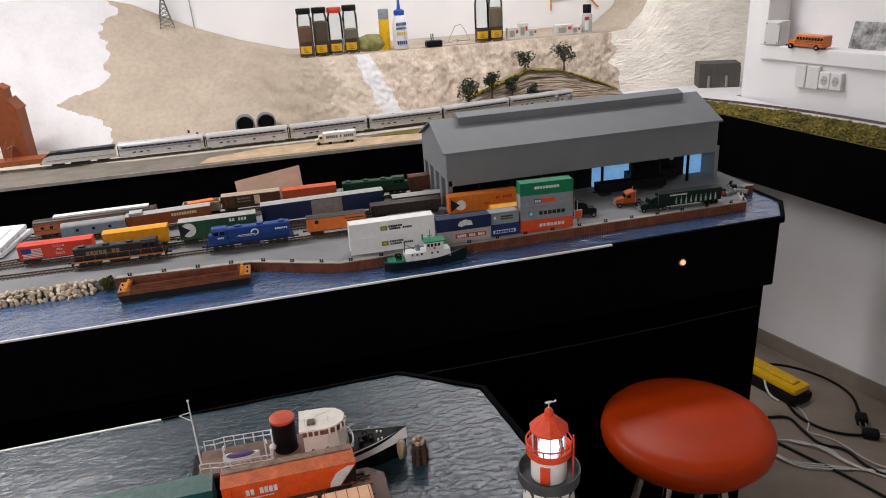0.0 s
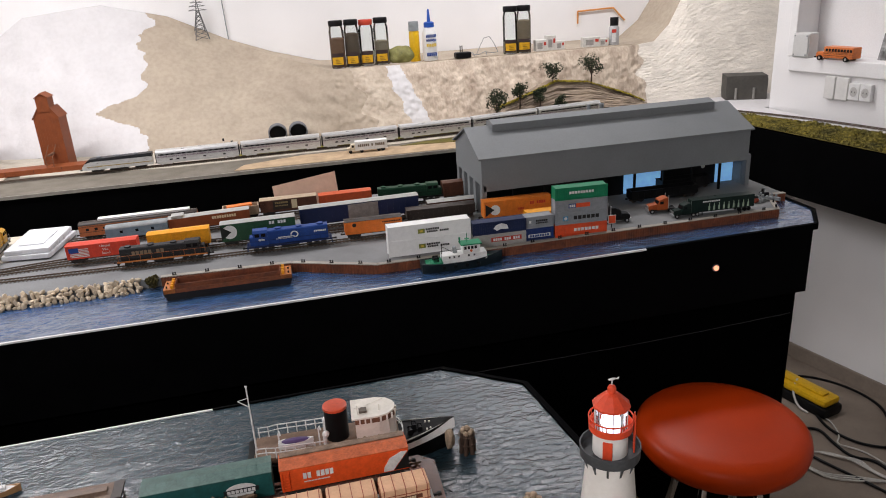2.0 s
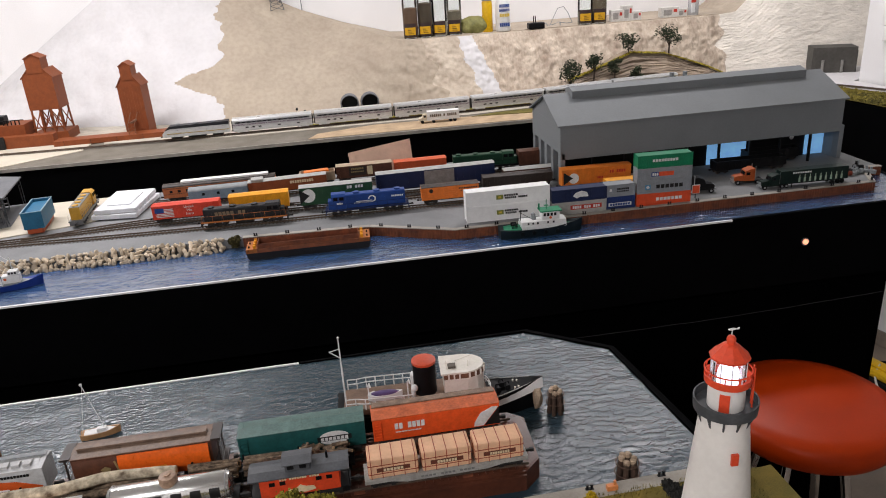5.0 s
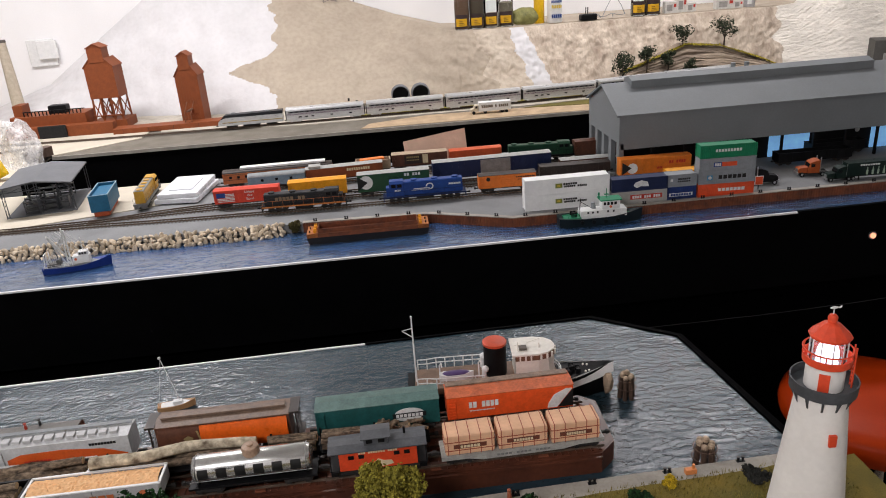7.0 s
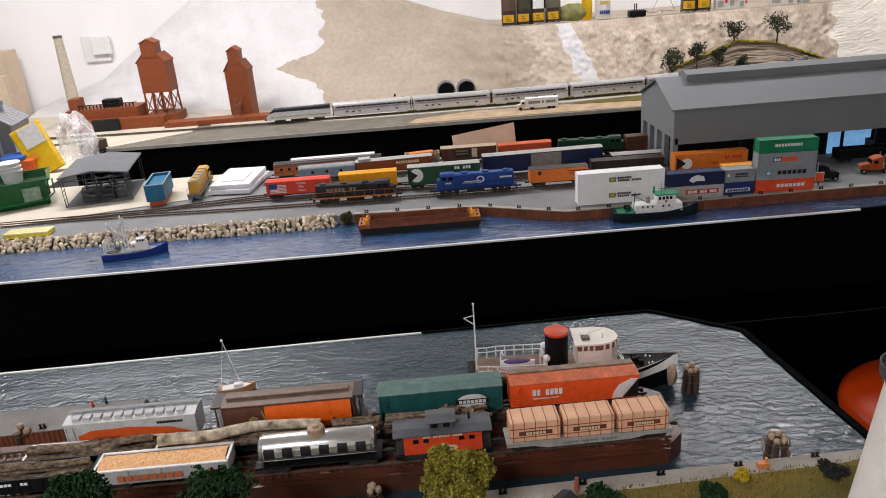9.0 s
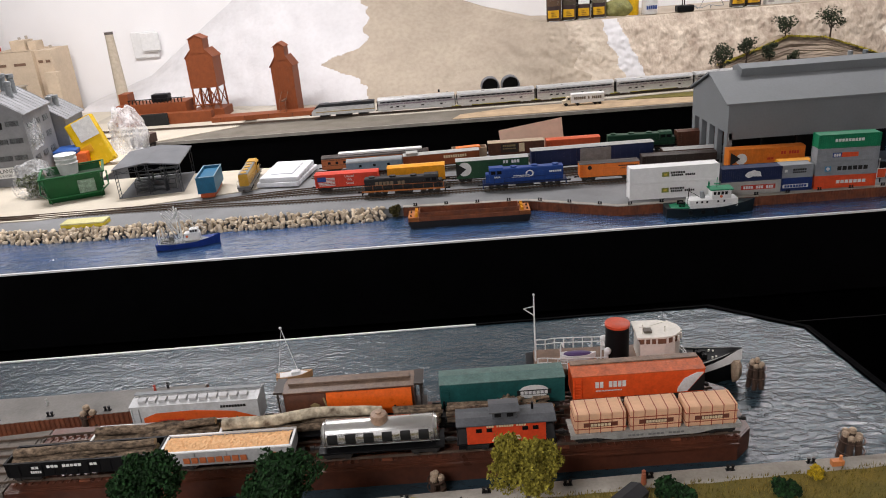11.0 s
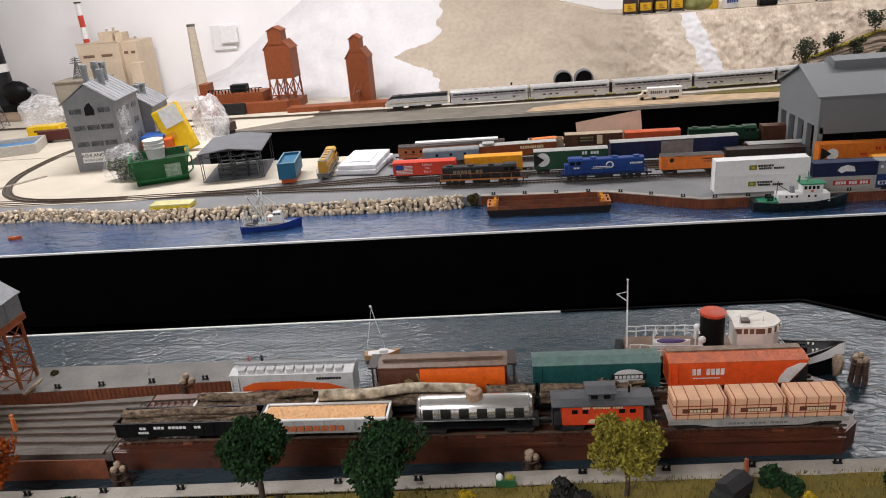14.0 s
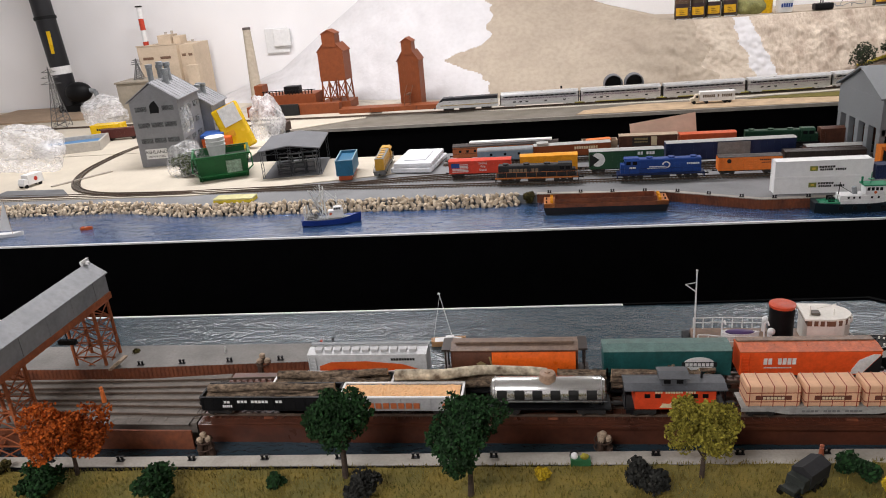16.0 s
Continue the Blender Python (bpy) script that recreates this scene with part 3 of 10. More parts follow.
def container(name, label, x, y, z, L, H, body, rz=0.0, wd=0.0285, group="stacked containers", ribs=True):
    t = thing(name, label, "container", at(x, y, z, rz), group)
    part("body", Shape().box(-L / 2 + 0.0006, L / 2 - 0.0006, -wd / 2 + 0.0006, wd / 2 - 0.0006, 0.0004, H - 0.0006), body, t)
    s = Shape()
    for sx in (-1, 1):
        for sy in (-1, 1):
            s.box(sx * L / 2 - 0.001, sx * L / 2 + 0.001, sy * wd / 2 - 0.001, sy * wd / 2 + 0.001, 0, H, 0.0002)
    for sy in (-1, 1):
        for z0 in (0.0, H - 0.0016):
            s.box(-L / 2, L / 2, sy * wd / 2 - 0.0008, sy * wd / 2 + 0.0008, z0, z0 + 0.0016)
    part("frame", s, body, t)
    if ribs:
        s = Shape()
        n = int(L / 0.0042)
        for i in range(n):
            xx = -L / 2 + 0.003 + (L - 0.006) * i / (n - 1)
            for sy in (-1, 1):
                s.box(xx - 0.0008, xx + 0.0008, sy * (wd / 2 - 0.0004) - 0.0003, sy * (wd / 2 - 0.0004) + 0.0003, 0.002, H - 0.002)
        tagged(part("corrugation", s, body, t), kind="stuff")
    return t


C = lambda n, c, **k: paint(n, c, **k)
P_RED = C("flag_red", (0.68, 0.06, 0.03))
P_ORANGE = C("rail_orange", (0.72, 0.2, 0.025))
P_REEF = C("reefer_orange", (0.8, 0.2, 0.03))
P_NAVY = C("navy_blue", (0.012, 0.022, 0.075))
P_BLUE = C("loco_blue", (0.012, 0.055, 0.25))
P_SKY = C("pale_blue", (0.19, 0.27, 0.34))
P_YEL = C("warm_yellow", (0.85, 0.36, 0.015))
P_GREEN = C("cp_green", (0.025, 0.085, 0.04))
P_TEAL = C("century_teal", (0.015, 0.1, 0.095), rough=0.5, var=0.16)
P_BN = C("cascade_green", (0.006, 0.045, 0.02))
P_BROWN = C("boxcar_brown", (0.12, 0.045, 0.025), var=0.18)
P_DBROWN = C("dark_hopper_brown", (0.045, 0.032, 0.026), var=0.2)
P_GREYC = C("container_grey", (0.3, 0.32, 0.34))
P_CGREEN = C("container_green", (0.008, 0.22, 0.1))
P_CORANGE = C("container_orange", (0.8, 0.1, 0.03))
P_TAN = C("tan_roof", (0.47, 0.36, 0.25))
P_LGREY = C("roof_grey", (0.42, 0.42, 0.4), rough=0.6)
P_CREAM = C("cream_trim", (0.75, 0.62, 0.4))
P_GOLD = C("dull_gold", (0.32, 0.25, 0.12))
INKW = C("white_ink", (0.8, 0.8, 0.78), bump=0)
INKK = C("black_ink", (0.015, 0.015, 0.015), bump=0)
INKR = C("red_ink", (0.55, 0.05, 0.03), bump=0)
INKY = C("yellow_ink", (0.7, 0.5, 0.08), bump=0)
INKB = C("blue_ink", (0.02, 0.06, 0.25), bump=0)
RZ0 = G + 0.0

# ---- yard tracks and trains ----
for pts in ([(-1.9, 1.80), (-1.2, 1.775), (-0.7, 1.775), (-0.35, 1.742), (0.3, 1.725), (0.62, 1.72)],
            [(-1.2, 1.785), (-0.62, 1.795), (-0.3, 1.813), (0.2, 1.80), (0.62, 1.80)],
            [(-0.62, 1.79), (-0.35, 1.85), (0.1, 1.848), (0.62, 1.845)],
            [(-0.36, 1.947), (0.1, 1.947), (0.62, 1.95)],
            [(-0.36, 1.992), (0.1, 1.998), (0.62, 2.0)]):
    track(pts, "grey weathered yard track on the paving")
track([(-1.06, 1.779), (-1.33, 1.80), (-1.47, 2.0), (-1.5, 2.25), (-1.48, 2.45), (-1.35, 2.62), (-1.1, 2.70)], "curved model track on the cream board", G + 0.0025)
track([(-1.94, 1.835), (-1.6, 1.82), (-1.2, 1.79), (-1.0, 1.779)], "weathered track along the harbour road")


def car(x0, x1, y, rz=0.0, z=G):
    return pose((x0 + x1) / 2, y, z + RT, 0, 0, rz)


Z1 = 0.0
b = boxcar("boxcar", "bright red boxcar with a painted flag on its side", car(-0.325, -0.172, 1.812, -2), 0.153, 0.045, P_RED, P_RED, ribs=12, doors=False)
s = Shape()
for i in range(6):
    s.box(-0.068, -0.028, -0.0168, -0.0162, 0.0155 + i * 0.0035, 0.0172 + i * 0.0035)
part("flag_stripes", s, INKW, b)
part("flag_canton", Shape().box(-0.07, -0.049, -0.0172, -0.0166, 0.026, 0.0375), INKB, b, "blue flag corner")
for i, w in enumerate(("United", "We", "Stand")):
    letters(b, w, 0.0082, facing(0.008, -0.0166, 0.0365 - i * 0.0085), INKW)
b = diesel("diesel_locomotive", "black and faded gold striped freight diesel", car(-0.207, -0.012, 1.738, -3), 0.195, 0.047, C("loco_black", (0.022, 0.022, 0.024), var=0.25), BLACK, stripe=C("faded_gold", (0.5, 0.17, 0.045)), cab_at=1)
bars(b, 8, 0.07, 0.009, facing(-0.03, -0.0124, 0.031), C("dim_gold_ink", (0.22, 0.16, 0.1)), gaps=(5,))
b = diesel("diesel_locomotive", "blue freight diesel with a white swoosh mark", car(0.073, 0.265, 1.724, -1.5), 0.192, 0.052, P_BLUE, C("loco_dark_blue", (0.008, 0.02, 0.08)), cab_at=-1)
part("mark", Shape().box(-0.03, 0.012, -0.0124, -0.0118, 0.026, 0.0278).box(-0.025, 0.012, -0.0124, -0.0118, 0.0295, 0.0312).prism([(0.012 + 0.009 * math.cos(a), 0.034 + 0.008 * math.sin(a)) for a in [i * 0.4 for i in range(-4, 9)]] + [(0.012 + 0.006 * math.cos(a), 0.034 + 0.0055 * math.sin(a)) for a in [i * 0.4 for i in range(8, -5, -1)]], -0.0124, -0.0118, "y"), INKW, b)
bars(b, 7, 0.028, 0.004, facing(0.07, -0.0124, 0.036), INKW)
bars(b, 4, 0.014, 0.004, facing(-0.062, -0.0152, 0.03), INKW)
b = boxcar("reefer_car", "orange refrigerator car with a dark brown roof", car(0.297, 0.432, 1.735, -2), 0.135, 0.044, P_REEF, P_DBROWN, cat="reefer car")
part("emblem", Shape().cyl((-0.045, -0.0155, 0.033), (-0.045, -0.0161, 0.033), 0.0048, seg=16), INKK, b)
bars(b, 11, 0.045, 0.003, facing(0.042, -0.0158, 0.034), INKK)
bars(b, 9, 0.036, 0.002, facing(0.042, -0.0158, 0.028), INKK)
b = boxcar("boxcar", "dark green boxcar with a black and white roundel", car(0.015, 0.187, 1.80, -0.5), 0.172, 0.056, P_GREEN, P_LGREY, ribs=14)
part("roundel", Shape().cyl((-0.066, -0.0163, 0.034), (-0.066, -0.0168, 0.034), 0.0165, seg=28), INKW, b)
part("roundel_wedge", Shape().prism([(-0.0855, 0.016), (-0.0855, 0.05), (-0.062, 0.034)], -0.0174, -0.0169, "y"), INKK, b)
bars(b, 6, 0.04, 0.007, facing(0.045, -0.017, 0.046), INKW, gaps=(2,))
boxcar("boxcar", "warm yellow boxcar behind the black diesel", car(-0.15, -0.012, 1.812, -0.5), 0.138, 0.049, P_YEL, P_YEL)
b = boxcar("boxcar", "long navy boxcar with pale grey doors and roof", car(0.2, 0.497, 1.852, 0.5), 0.297, 0.055, P_NAVY, P_LGREY, ribs=20, doors=False)
part("plug_door", Shape().box(-0.03, 0.045, -0.0172, -0.0157, 0.0125, 0.05, 0.0003), M("galvanised_grey", (0.3, 0.3, 0.29), 0.5, 0.3, 0.15, 60), b)
boxcar("hopper_car", "low dark brown hopper car", car(0.455, 0.628, 1.79, -3), 0.172, 0.036, P_DBROWN, P_DBROWN, cat="hopper car", ribs=14, doors=False)
boxcar("flat_car", "pale grey topped low car", car(0.52, 0.66, 1.845, -2), 0.14, 0.032, P_BROWN, P_LGREY, cat="flat car", doors=False)


def coach(label, m, L, H, body, roof, windows, band=None, trim=None):
    t = thing("passenger_car", label, "passenger car", m, "passenger cars")
    wd = 0.033
    part("body", Shape().box(-L / 2, L / 2, -wd / 2, wd / 2, 0.009, H - 0.007, 0.0004), body, t)
    arc = [(wd / 2 * math.cos(a), H - 0.0075 + 0.0075 * math.sin(a)) for a in [math.pi * i / 10 for i in range(11)]]
    part("roof", Shape().prism(arc, -L / 2, L / 2, "x"), roof, t, smooth=True)
    wm = M("dark_window", (0.01, 0.012, 0.015), 0.15, bump=0)
    for i in range(windows):
        x = -L / 2 + L * (i + 1.0) / (windows + 1)
        part("window", Shape().box(x - 0.0035, x + 0.0035, -wd / 2 - 0.0004, -wd / 2 + 0.0002, H * 0.52, H * 0.52 + 0.0065), wm, t)
    if trim:
        part("trim", Shape().box(-L / 2, L / 2, -wd / 2 - 0.0006, -wd / 2, H * 0.44, H * 0.44 + 0.001).box(-L / 2, L / 2, -wd / 2 - 0.0006, -wd / 2, H * 0.76, H * 0.76 + 0.001), trim, t)
    for x in (-L / 2 + 0.03, L / 2 - 0.03):
        bogie(t, x, 3, 0.014)
    couplers(t, L)
    return t


coach("faded orange passenger car with a brown roof", car(-0.335, -0.053, 1.992, 0.5), 0.282, 0.043, C("faded_orange", (0.55, 0.17, 0.06), var=0.15), P_DBROWN, 13, trim=P_DBROWN)
solid("styrene_strip", Shape().box(-0.29, -0.07, 1.984, 2.004, G + RT + 0.0425, G + RT + 0.0475, 0.0006), WHITE, "white plastic strip lying along the coach roof", "strip")
coach("pale blue and navy baggage car", car(-0.265, -0.12, 1.945, 1), 0.145, 0.04, P_SKY, GREY, 3)
b = boxcar("boxcar", "red brown covered car with a pale roof", car(-0.118, 0.078, 1.947, 3), 0.196, 0.043, BRICKRED, P_LGREY, doors=False)
bars(b, 10, 0.06, 0.007, facing(0.035, -0.016, 0.031), P_CREAM)
part("roof_box", Shape().box(-0.09, -0.06, -0.014, 0.014, 0.042, 0.047, 0.0005), P_LGREY, b, "pale plastic block on the roof")
b = boxcar("boxcar", "brown boxcar with a gold lettered panel", car(0.105, 0.252, 2.0, -2), 0.147, 0.045, P_BROWN, P_TAN, doors=False)
part("panel", Shape().box(-0.04, 0.005, -0.0162, -0.0156, 0.016, 0.039), P_DBROWN, b)
bars(b, 7, 0.034, 0.005, facing(-0.018, -0.0164, 0.034), P_GOLD)
bars(b, 8, 0.034, 0.003, facing(-0.018, -0.0164, 0.026), P_GOLD)
part("hatch", Shape().box(0.008, 0.022, -0.0163, -0.0156, 0.016, 0.039), P_CREAM, b)
b = gondola("gondola_car", "tan open car loaded with orange scraps", car(0.01, 0.1, 2.005, 0), 0.09, 0.032, P_TAN, P_TAN)
solid("scrap_load", Shape().box(0.02, 0.085, 1.995, 2.018, G + RT + 0.0125, G + RT + 0.036, 0.003, 8), P_REEF, "orange plastic piece lying in the tan car", "load")
boxcar("boxcar", "orange red boxcar roof among the rear rows", car(0.258, 0.398, 1.998, -1), 0.14, 0.042, C("vermilion", (0.6, 0.1, 0.03)), C("vermilion", (0.6, 0.1, 0.03)), doors=False)
diesel("diesel_locomotive", "dark green and black freight diesel", car(0.406, 0.59, 1.962, -5), 0.186, 0.05, P_BN, BLACK, cab=P_BN, cab_at=1)
boxcar("boxcar", "oxide brown boxcar half inside the warehouse", car(0.585, 0.725, 1.948, -1), 0.14, 0.05, P_BROWN, P_BROWN)
solid("cardboard_sheet", Shape().prism([(0.146, 0.0), (0.318, 0.0), (0.314, 0.083), (0.141, 0.06)], -0.002, 0.002, "y"), M("pink_cardboard", (0.85, 0.58, 0.44), 0.85, 0, 0.06, 12), "bare pinkish card sheet leaning at the yard edge", "card sheet", m=pose(0, 2.065, G + 0.001, -14, 0, 0))

# ---- warehouse ----
wx0, wx1, wy0, wy1 = 0.64, 1.373, 1.75, 1.995
M_WH = M("warehouse_grey", (0.2, 0.215, 0.225), 0.6, 0, 0.06, 12, 0.03, 200)
wh = thing("warehouse", "open-sided grey model warehouse with a ridge vent", "warehouse")
mid = (wy0 + wy1) / 2
E0, RZ = G + 0.156, G + 0.208
for a, b, ov in ((wy0 - 0.006, mid, 1), (mid, wy1 + 0.006, 0)):
    za, zb = (E0 - 0.002, RZ) if ov else (RZ, E0 - 0.002)
    part("roof", Shape().prism([(a, za), (b, zb), (b, zb - 0.004), (a, za - 0.004)], wx0 - 0.008, wx1 + 0.008, "x"), M_WH, wh)
part("ridge_vent", Shape().prism([(mid - 0.028, RZ - 0.0135), (mid - 0.028, RZ + 0.006), (mid, RZ + 0.014), (mid + 0.028, RZ + 0.006), (mid + 0.028, RZ - 0.0135)], wx0 + 0.06, wx1 - 0.05, "x"), M_WH, wh)
part("front_wall", Shape().box(wx0 + 0.004, wx1 - 0.004, wy0, wy0 + 0.004, G + 0.07, E0 - 0.0045), M_WH, wh)
part("rear_wall", Shape().box(wx0 + 0.004, wx1 - 0.004, wy1 - 0.004, wy1, G + 0.0, E0 - 0.0045), M_WH, wh)
for gx in (wx0, wx1 - 0.004):
    s = Shape().prism([(wy0, E0 - 0.006), (wy1, E0 - 0.006), (mid, RZ - 0.006)], gx, gx + 0.004, "x")
    s.box(gx, gx + 0.004, wy0, wy1, G + 0.085, E0 - 0.0061)
    part("gable", s, M_WH, wh)
    if gx > 1:
        part("end_wall", Shape().box(gx, gx + 0.003, wy0 + 0.021, wy1 - 0.001, G, G + 0.0849), M_WH, wh)
    for y in ((wy0,) if gx > 1 else (wy0, wy0 + 0.06, wy0 + 0.115, wy0 + 0.17, wy1 - 0.022)):
        part("pillar", Shape().box(gx, gx + 0.012, y, y + 0.02, G, G + 0.0849, 0.0006), M_WH, wh)
for i in range(1, 9):
    x = wx0 + (wx1 - wx0) * i / 9
    part("column", Shape().box(x - 0.0025, x + 0.0025, wy0 - 0.001, wy0 + 0.005, G, G + 0.0699), BLACK, wh)
# The panels emit a little themselves, in place of a lamp inside the building.
M_PANEL = M("pale_blue_glow_panel", (0.25, 0.55, 0.95), 0.4, 0, 0.25, 9, 0, col2=(0.08, 0.2, 0.45), emit=0.45)
# Added black sheet: stands in for the shade deep inside the warehouse, no real wall.
part("inner_wall", Shape().box(wx0 + 0.02, wx1 - 0.006, 1.808, 1.811, G, G + 0.09), BLACK, wh, "black sheet standing in for the shade inside")
for x0, x1 in ((1.045, 1.15), (1.315, 1.366)):
    part("backdrop_panel", Shape().box(x0, x1, 1.8035, 1.8075, G + 0.002, G + 0.07), M_PANEL, wh, "pale blue backdrop panel with an added glow")
part("roof_sign", Shape().cyl((1.275, 1.803, G + 0.052), (1.275, 1.8035, G + 0.052), 0.006, seg=14), INKW, wh)
for y in (mid - 0.012, mid + 0.025):
    part("roof_pipe", Shape().cyl((1.02 + (y - mid), 1.95, RZ - 0.04), (1.02 + (y - mid), 1.95, RZ + 0.012), 0.006, seg=12), GREY, wh, smooth=True)
b = boxcar("boxcar", "orange boxcar with a black wedge under the warehouse edge", car(0.632, 0.80, 1.722, -3), 0.168, 0.054, P_ORANGE, P_ORANGE, ribs=14, doors=False)
part("wedge", Shape().prism([(-0.08, 0.016), (-0.08, 0.046), (-0.058, 0.031)], -0.0176, -0.0166, "y"), INKK, b)
part("roundel", Shape().cyl((-0.056, -0.0165, 0.03), (-0.056, -0.0174, 0.03), 0.0125, seg=22), INKW, b)
bars(b, 7, 0.04, 0.007, facing(0.05, -0.0172, 0.04), INKR, gaps=(2,))
bars(b, 4, 0.014, 0.005, facing(0.008, -0.0172, 0.028), INKR)
gondola("gondola_car", "black open gondola inside the warehouse", car(1.02, 1.20, 1.722, -2), 0.18, 0.03, BLACK)
gondola("hopper_car", "black open hopper at the warehouse track", car(1.13, 1.27, 1.775, 0), 0.14, 0.032, BLACK, cat="hopper car")

# ---- containers ----
P_ALK = C("container_white", (0.86, 0.86, 0.85), var=0.04)
for k in range(2):
    c = container("container", "white long container with a green and black mark", 0.4685, 1.5925, G + k * 0.0345, 0.184, 0.0342, P_ALK, -1.0, ribs=False)
    part("mark", Shape().box(-0.026, -0.011, -0.0148, -0.0144, 0.0125, 0.0225), C("olive_mark", (0.25, 0.27, 0.06)), c)
    part("mark_dot", Shape().box(-0.022, -0.0155, -0.0152, -0.0149, 0.0155, 0.0195), INKY, c)
    bars(c, 6, 0.031, 0.0042, facing(0.0065, -0.0146, 0.0205), INKK)
    bars(c, 12, 0.05, 0.0042, facing(0.018, -0.0146, 0.0148), INKK, gaps=(6,))
c = container("container", "white container with a red lettered band", 0.624, 1.577, G, 0.12, 0.0285, C("container_offwhite", (0.45, 0.44, 0.41)), -2)
part("band", Shape().box(-0.02, 0.05, -0.0152, -0.0144, 0.01, 0.02), INKR, c)
bars(c, 12, 0.062, 0.006, facing(0.015, -0.0154, 0.015), INKW, gaps=(4, 8))
c = container("container", "navy container with a white bird mark", 0.624, 1.577, G + 0.0287, 0.121, 0.0285, P_NAVY, -2)
part("mark", Shape().prism([(-0.014, 0.012), (-0.006, 0.0065), (0.002, 0.01), (0.02, 0.009), (0.017, 0.019), (0.004, 0.023), (-0.009, 0.019)], -0.0152, -0.0144, "y"), INKW, c)
c = container("container", "short blue container with a white lettered band", 0.7185, 1.581, G, 0.066, 0.0275, C("ellerman_blue", (0.015, 0.04, 0.17)), -2)
part("band", Shape().box(-0.026, 0.026, -0.0152, -0.0144, 0.006, 0.0135), INKW, c)
bars(c, 8, 0.046, 0.005, facing(0, -0.0154, 0.0098), INKB)
c = container("container", "short grey container with small black writing", 0.7185, 1.581, G + 0.0277, 0.066, 0.0275, P_GREYC, -2)
bars(c, 6, 0.028, 0.004, facing(0.006, -0.0146, 0.017), INKK)
bars(c, 7, 0.028, 0.003, facing(0.006, -0.0146, 0.0115), INKK)
part("mark", Shape().box(-0.024, -0.019, -0.0152, -0.0144, 0.0125, 0.018), INKW, c)
container("container", "bright yellow container behind the grey ones", 0.745, 1.635, G, 0.07, 0.046, P_YEL, -2)
for k, (mt, lab) in enumerate(((P_CORANGE, "orange container with white blocky writing"), (P_GREYC, "grey container with a pale blue star"), (P_GREYC, "grey container with a blue and orange mark"), (P_CGREEN, "green container with white blocky writing"))):
    c = container("container", lab, 0.8165, 1.572, G + k * 0.0288, 0.1205, 0.0285, mt, -4)
    if k == 0:
        bars(c, 7, 0.06, 0.007, facing(0.012, -0.0146, 0.0145), INKW)
    if k == 1:
        part("mark", Shape().box(-0.043, -0.031, -0.0152, -0.0144, 0.009, 0.0195), C("star_blue", (0.1, 0.3, 0.5)), c)
        part("star", Shape().cyl((-0.037, -0.0152, 0.0142), (-0.037, -0.0156, 0.0142), 0.0038, seg=7), INKW, c)
        bars(c, 6, 0.062, 0.0085, facing(0.012, -0.0146, 0.0145), INKK)
    if k == 2:
        part("mark", Shape().box(-0.03, -0.013, -0.0152, -0.0144, 0.0095, 0.019), INKB, c)
        part("band", Shape().box(-0.013, 0.02, -0.0152, -0.0144, 0.0095, 0.019), P_CORANGE, c)
        bars(c, 3, 0.014, 0.006, facing(-0.0215, -0.0154, 0.0142), INKW)
    if k == 3:
        bars(c, 9, 0.058, 0.006, facing(0.0, -0.0146, 0.016), INKW)


def tractor(m, body, label):
    t = thing("truck", label, "truck", m, "model trucks")
    part("chassis", Shape().box(-0.03, 0.034, -0.0085, 0.0085, 0.006, 0.009), DARK, t)
    part("hood", Shape().prism([(-0.034, 0.009), (-0.034, 0.018), (-0.031, 0.0205), (-0.014, 0.0225), (-0.014, 0.009)], -0.0095, 0.0095, "y"), body, t)
    part("cab", Shape().prism([(-0.014, 0.009), (-0.012, 0.024), (-0.009, 0.033), (0.004, 0.038), (0.012, 0.038), (0.012, 0.009)], -0.0125, 0.0125, "y"), body, t)
    part("windshield", Shape().prism([(-0.0126, 0.0235), (-0.0102, 0.0305), (-0.0096, 0.0303), (-0.012, 0.0233)], -0.0105, 0.0105, "y"), M("dark_window", (0.01, 0.012, 0.015), 0.15, bump=0), t)
    part("side_window", Shape().box(-0.008, 0.001, -0.0129, -0.0124, 0.023, 0.03), M("dark_window", (0.01, 0.012, 0.015), 0.15, bump=0), t)
    part("bumper", Shape().box(-0.0365, -0.034, -0.0115, 0.0115, 0.006, 0.011, 0.0006), STEEL, t)
    part("grille", Shape().box(-0.0348, -0.0338, -0.006, 0.006, 0.011, 0.0185), STEEL, t)
    for y in (-1, 1):
        part("exhaust", Shape().cyl((0.0135, y * 0.011, 0.012), (0.0135, y * 0.011, 0.044), 0.0011, seg=8), STEEL, t)
    for x in (-0.026, 0.02, 0.031):
        for y in (-1, 1):
            w = part("wheel", Shape().cyl((x, y * 0.0085, 0.0055), (x, y * 0.0125, 0.0055), 0.0055, seg=16), BLACK, t, smooth=True)
            part("rim", Shape().cyl((x, y * 0.0125, 0.0055), (x, y * 0.0129, 0.0055), 0.003, seg=12), STEEL, w)
    return t


P_DGREEN = C("bottle_green", (0.004, 0.016, 0.012), rough=0.3)
tractor(at(1.092, 1.585, G, -3) @ Matrix.Scale(0.9, 4), P_DGREEN, "dark green tractor unit on the quay")
tractor(at(1.06, 1.637, G, -8), C("rust_orange", (0.42, 0.09, 0.02)), "orange tractor unit parked behind the green one")
tractor(at(0.925, 1.612, G, 172), BLACK, "black tractor unit beside the container stack")
tr = thing("trailer", "dark green box trailer with painted bottles", "trailer", at(1.189, 1.58, G, -3) @ Matrix.Scale(0.9, 4))
part("body", Shape().box(-0.095, 0.085, -0.014, 0.014, 0.0115, 0.045, 0.0006), P_DGREEN, tr)
s = Shape()
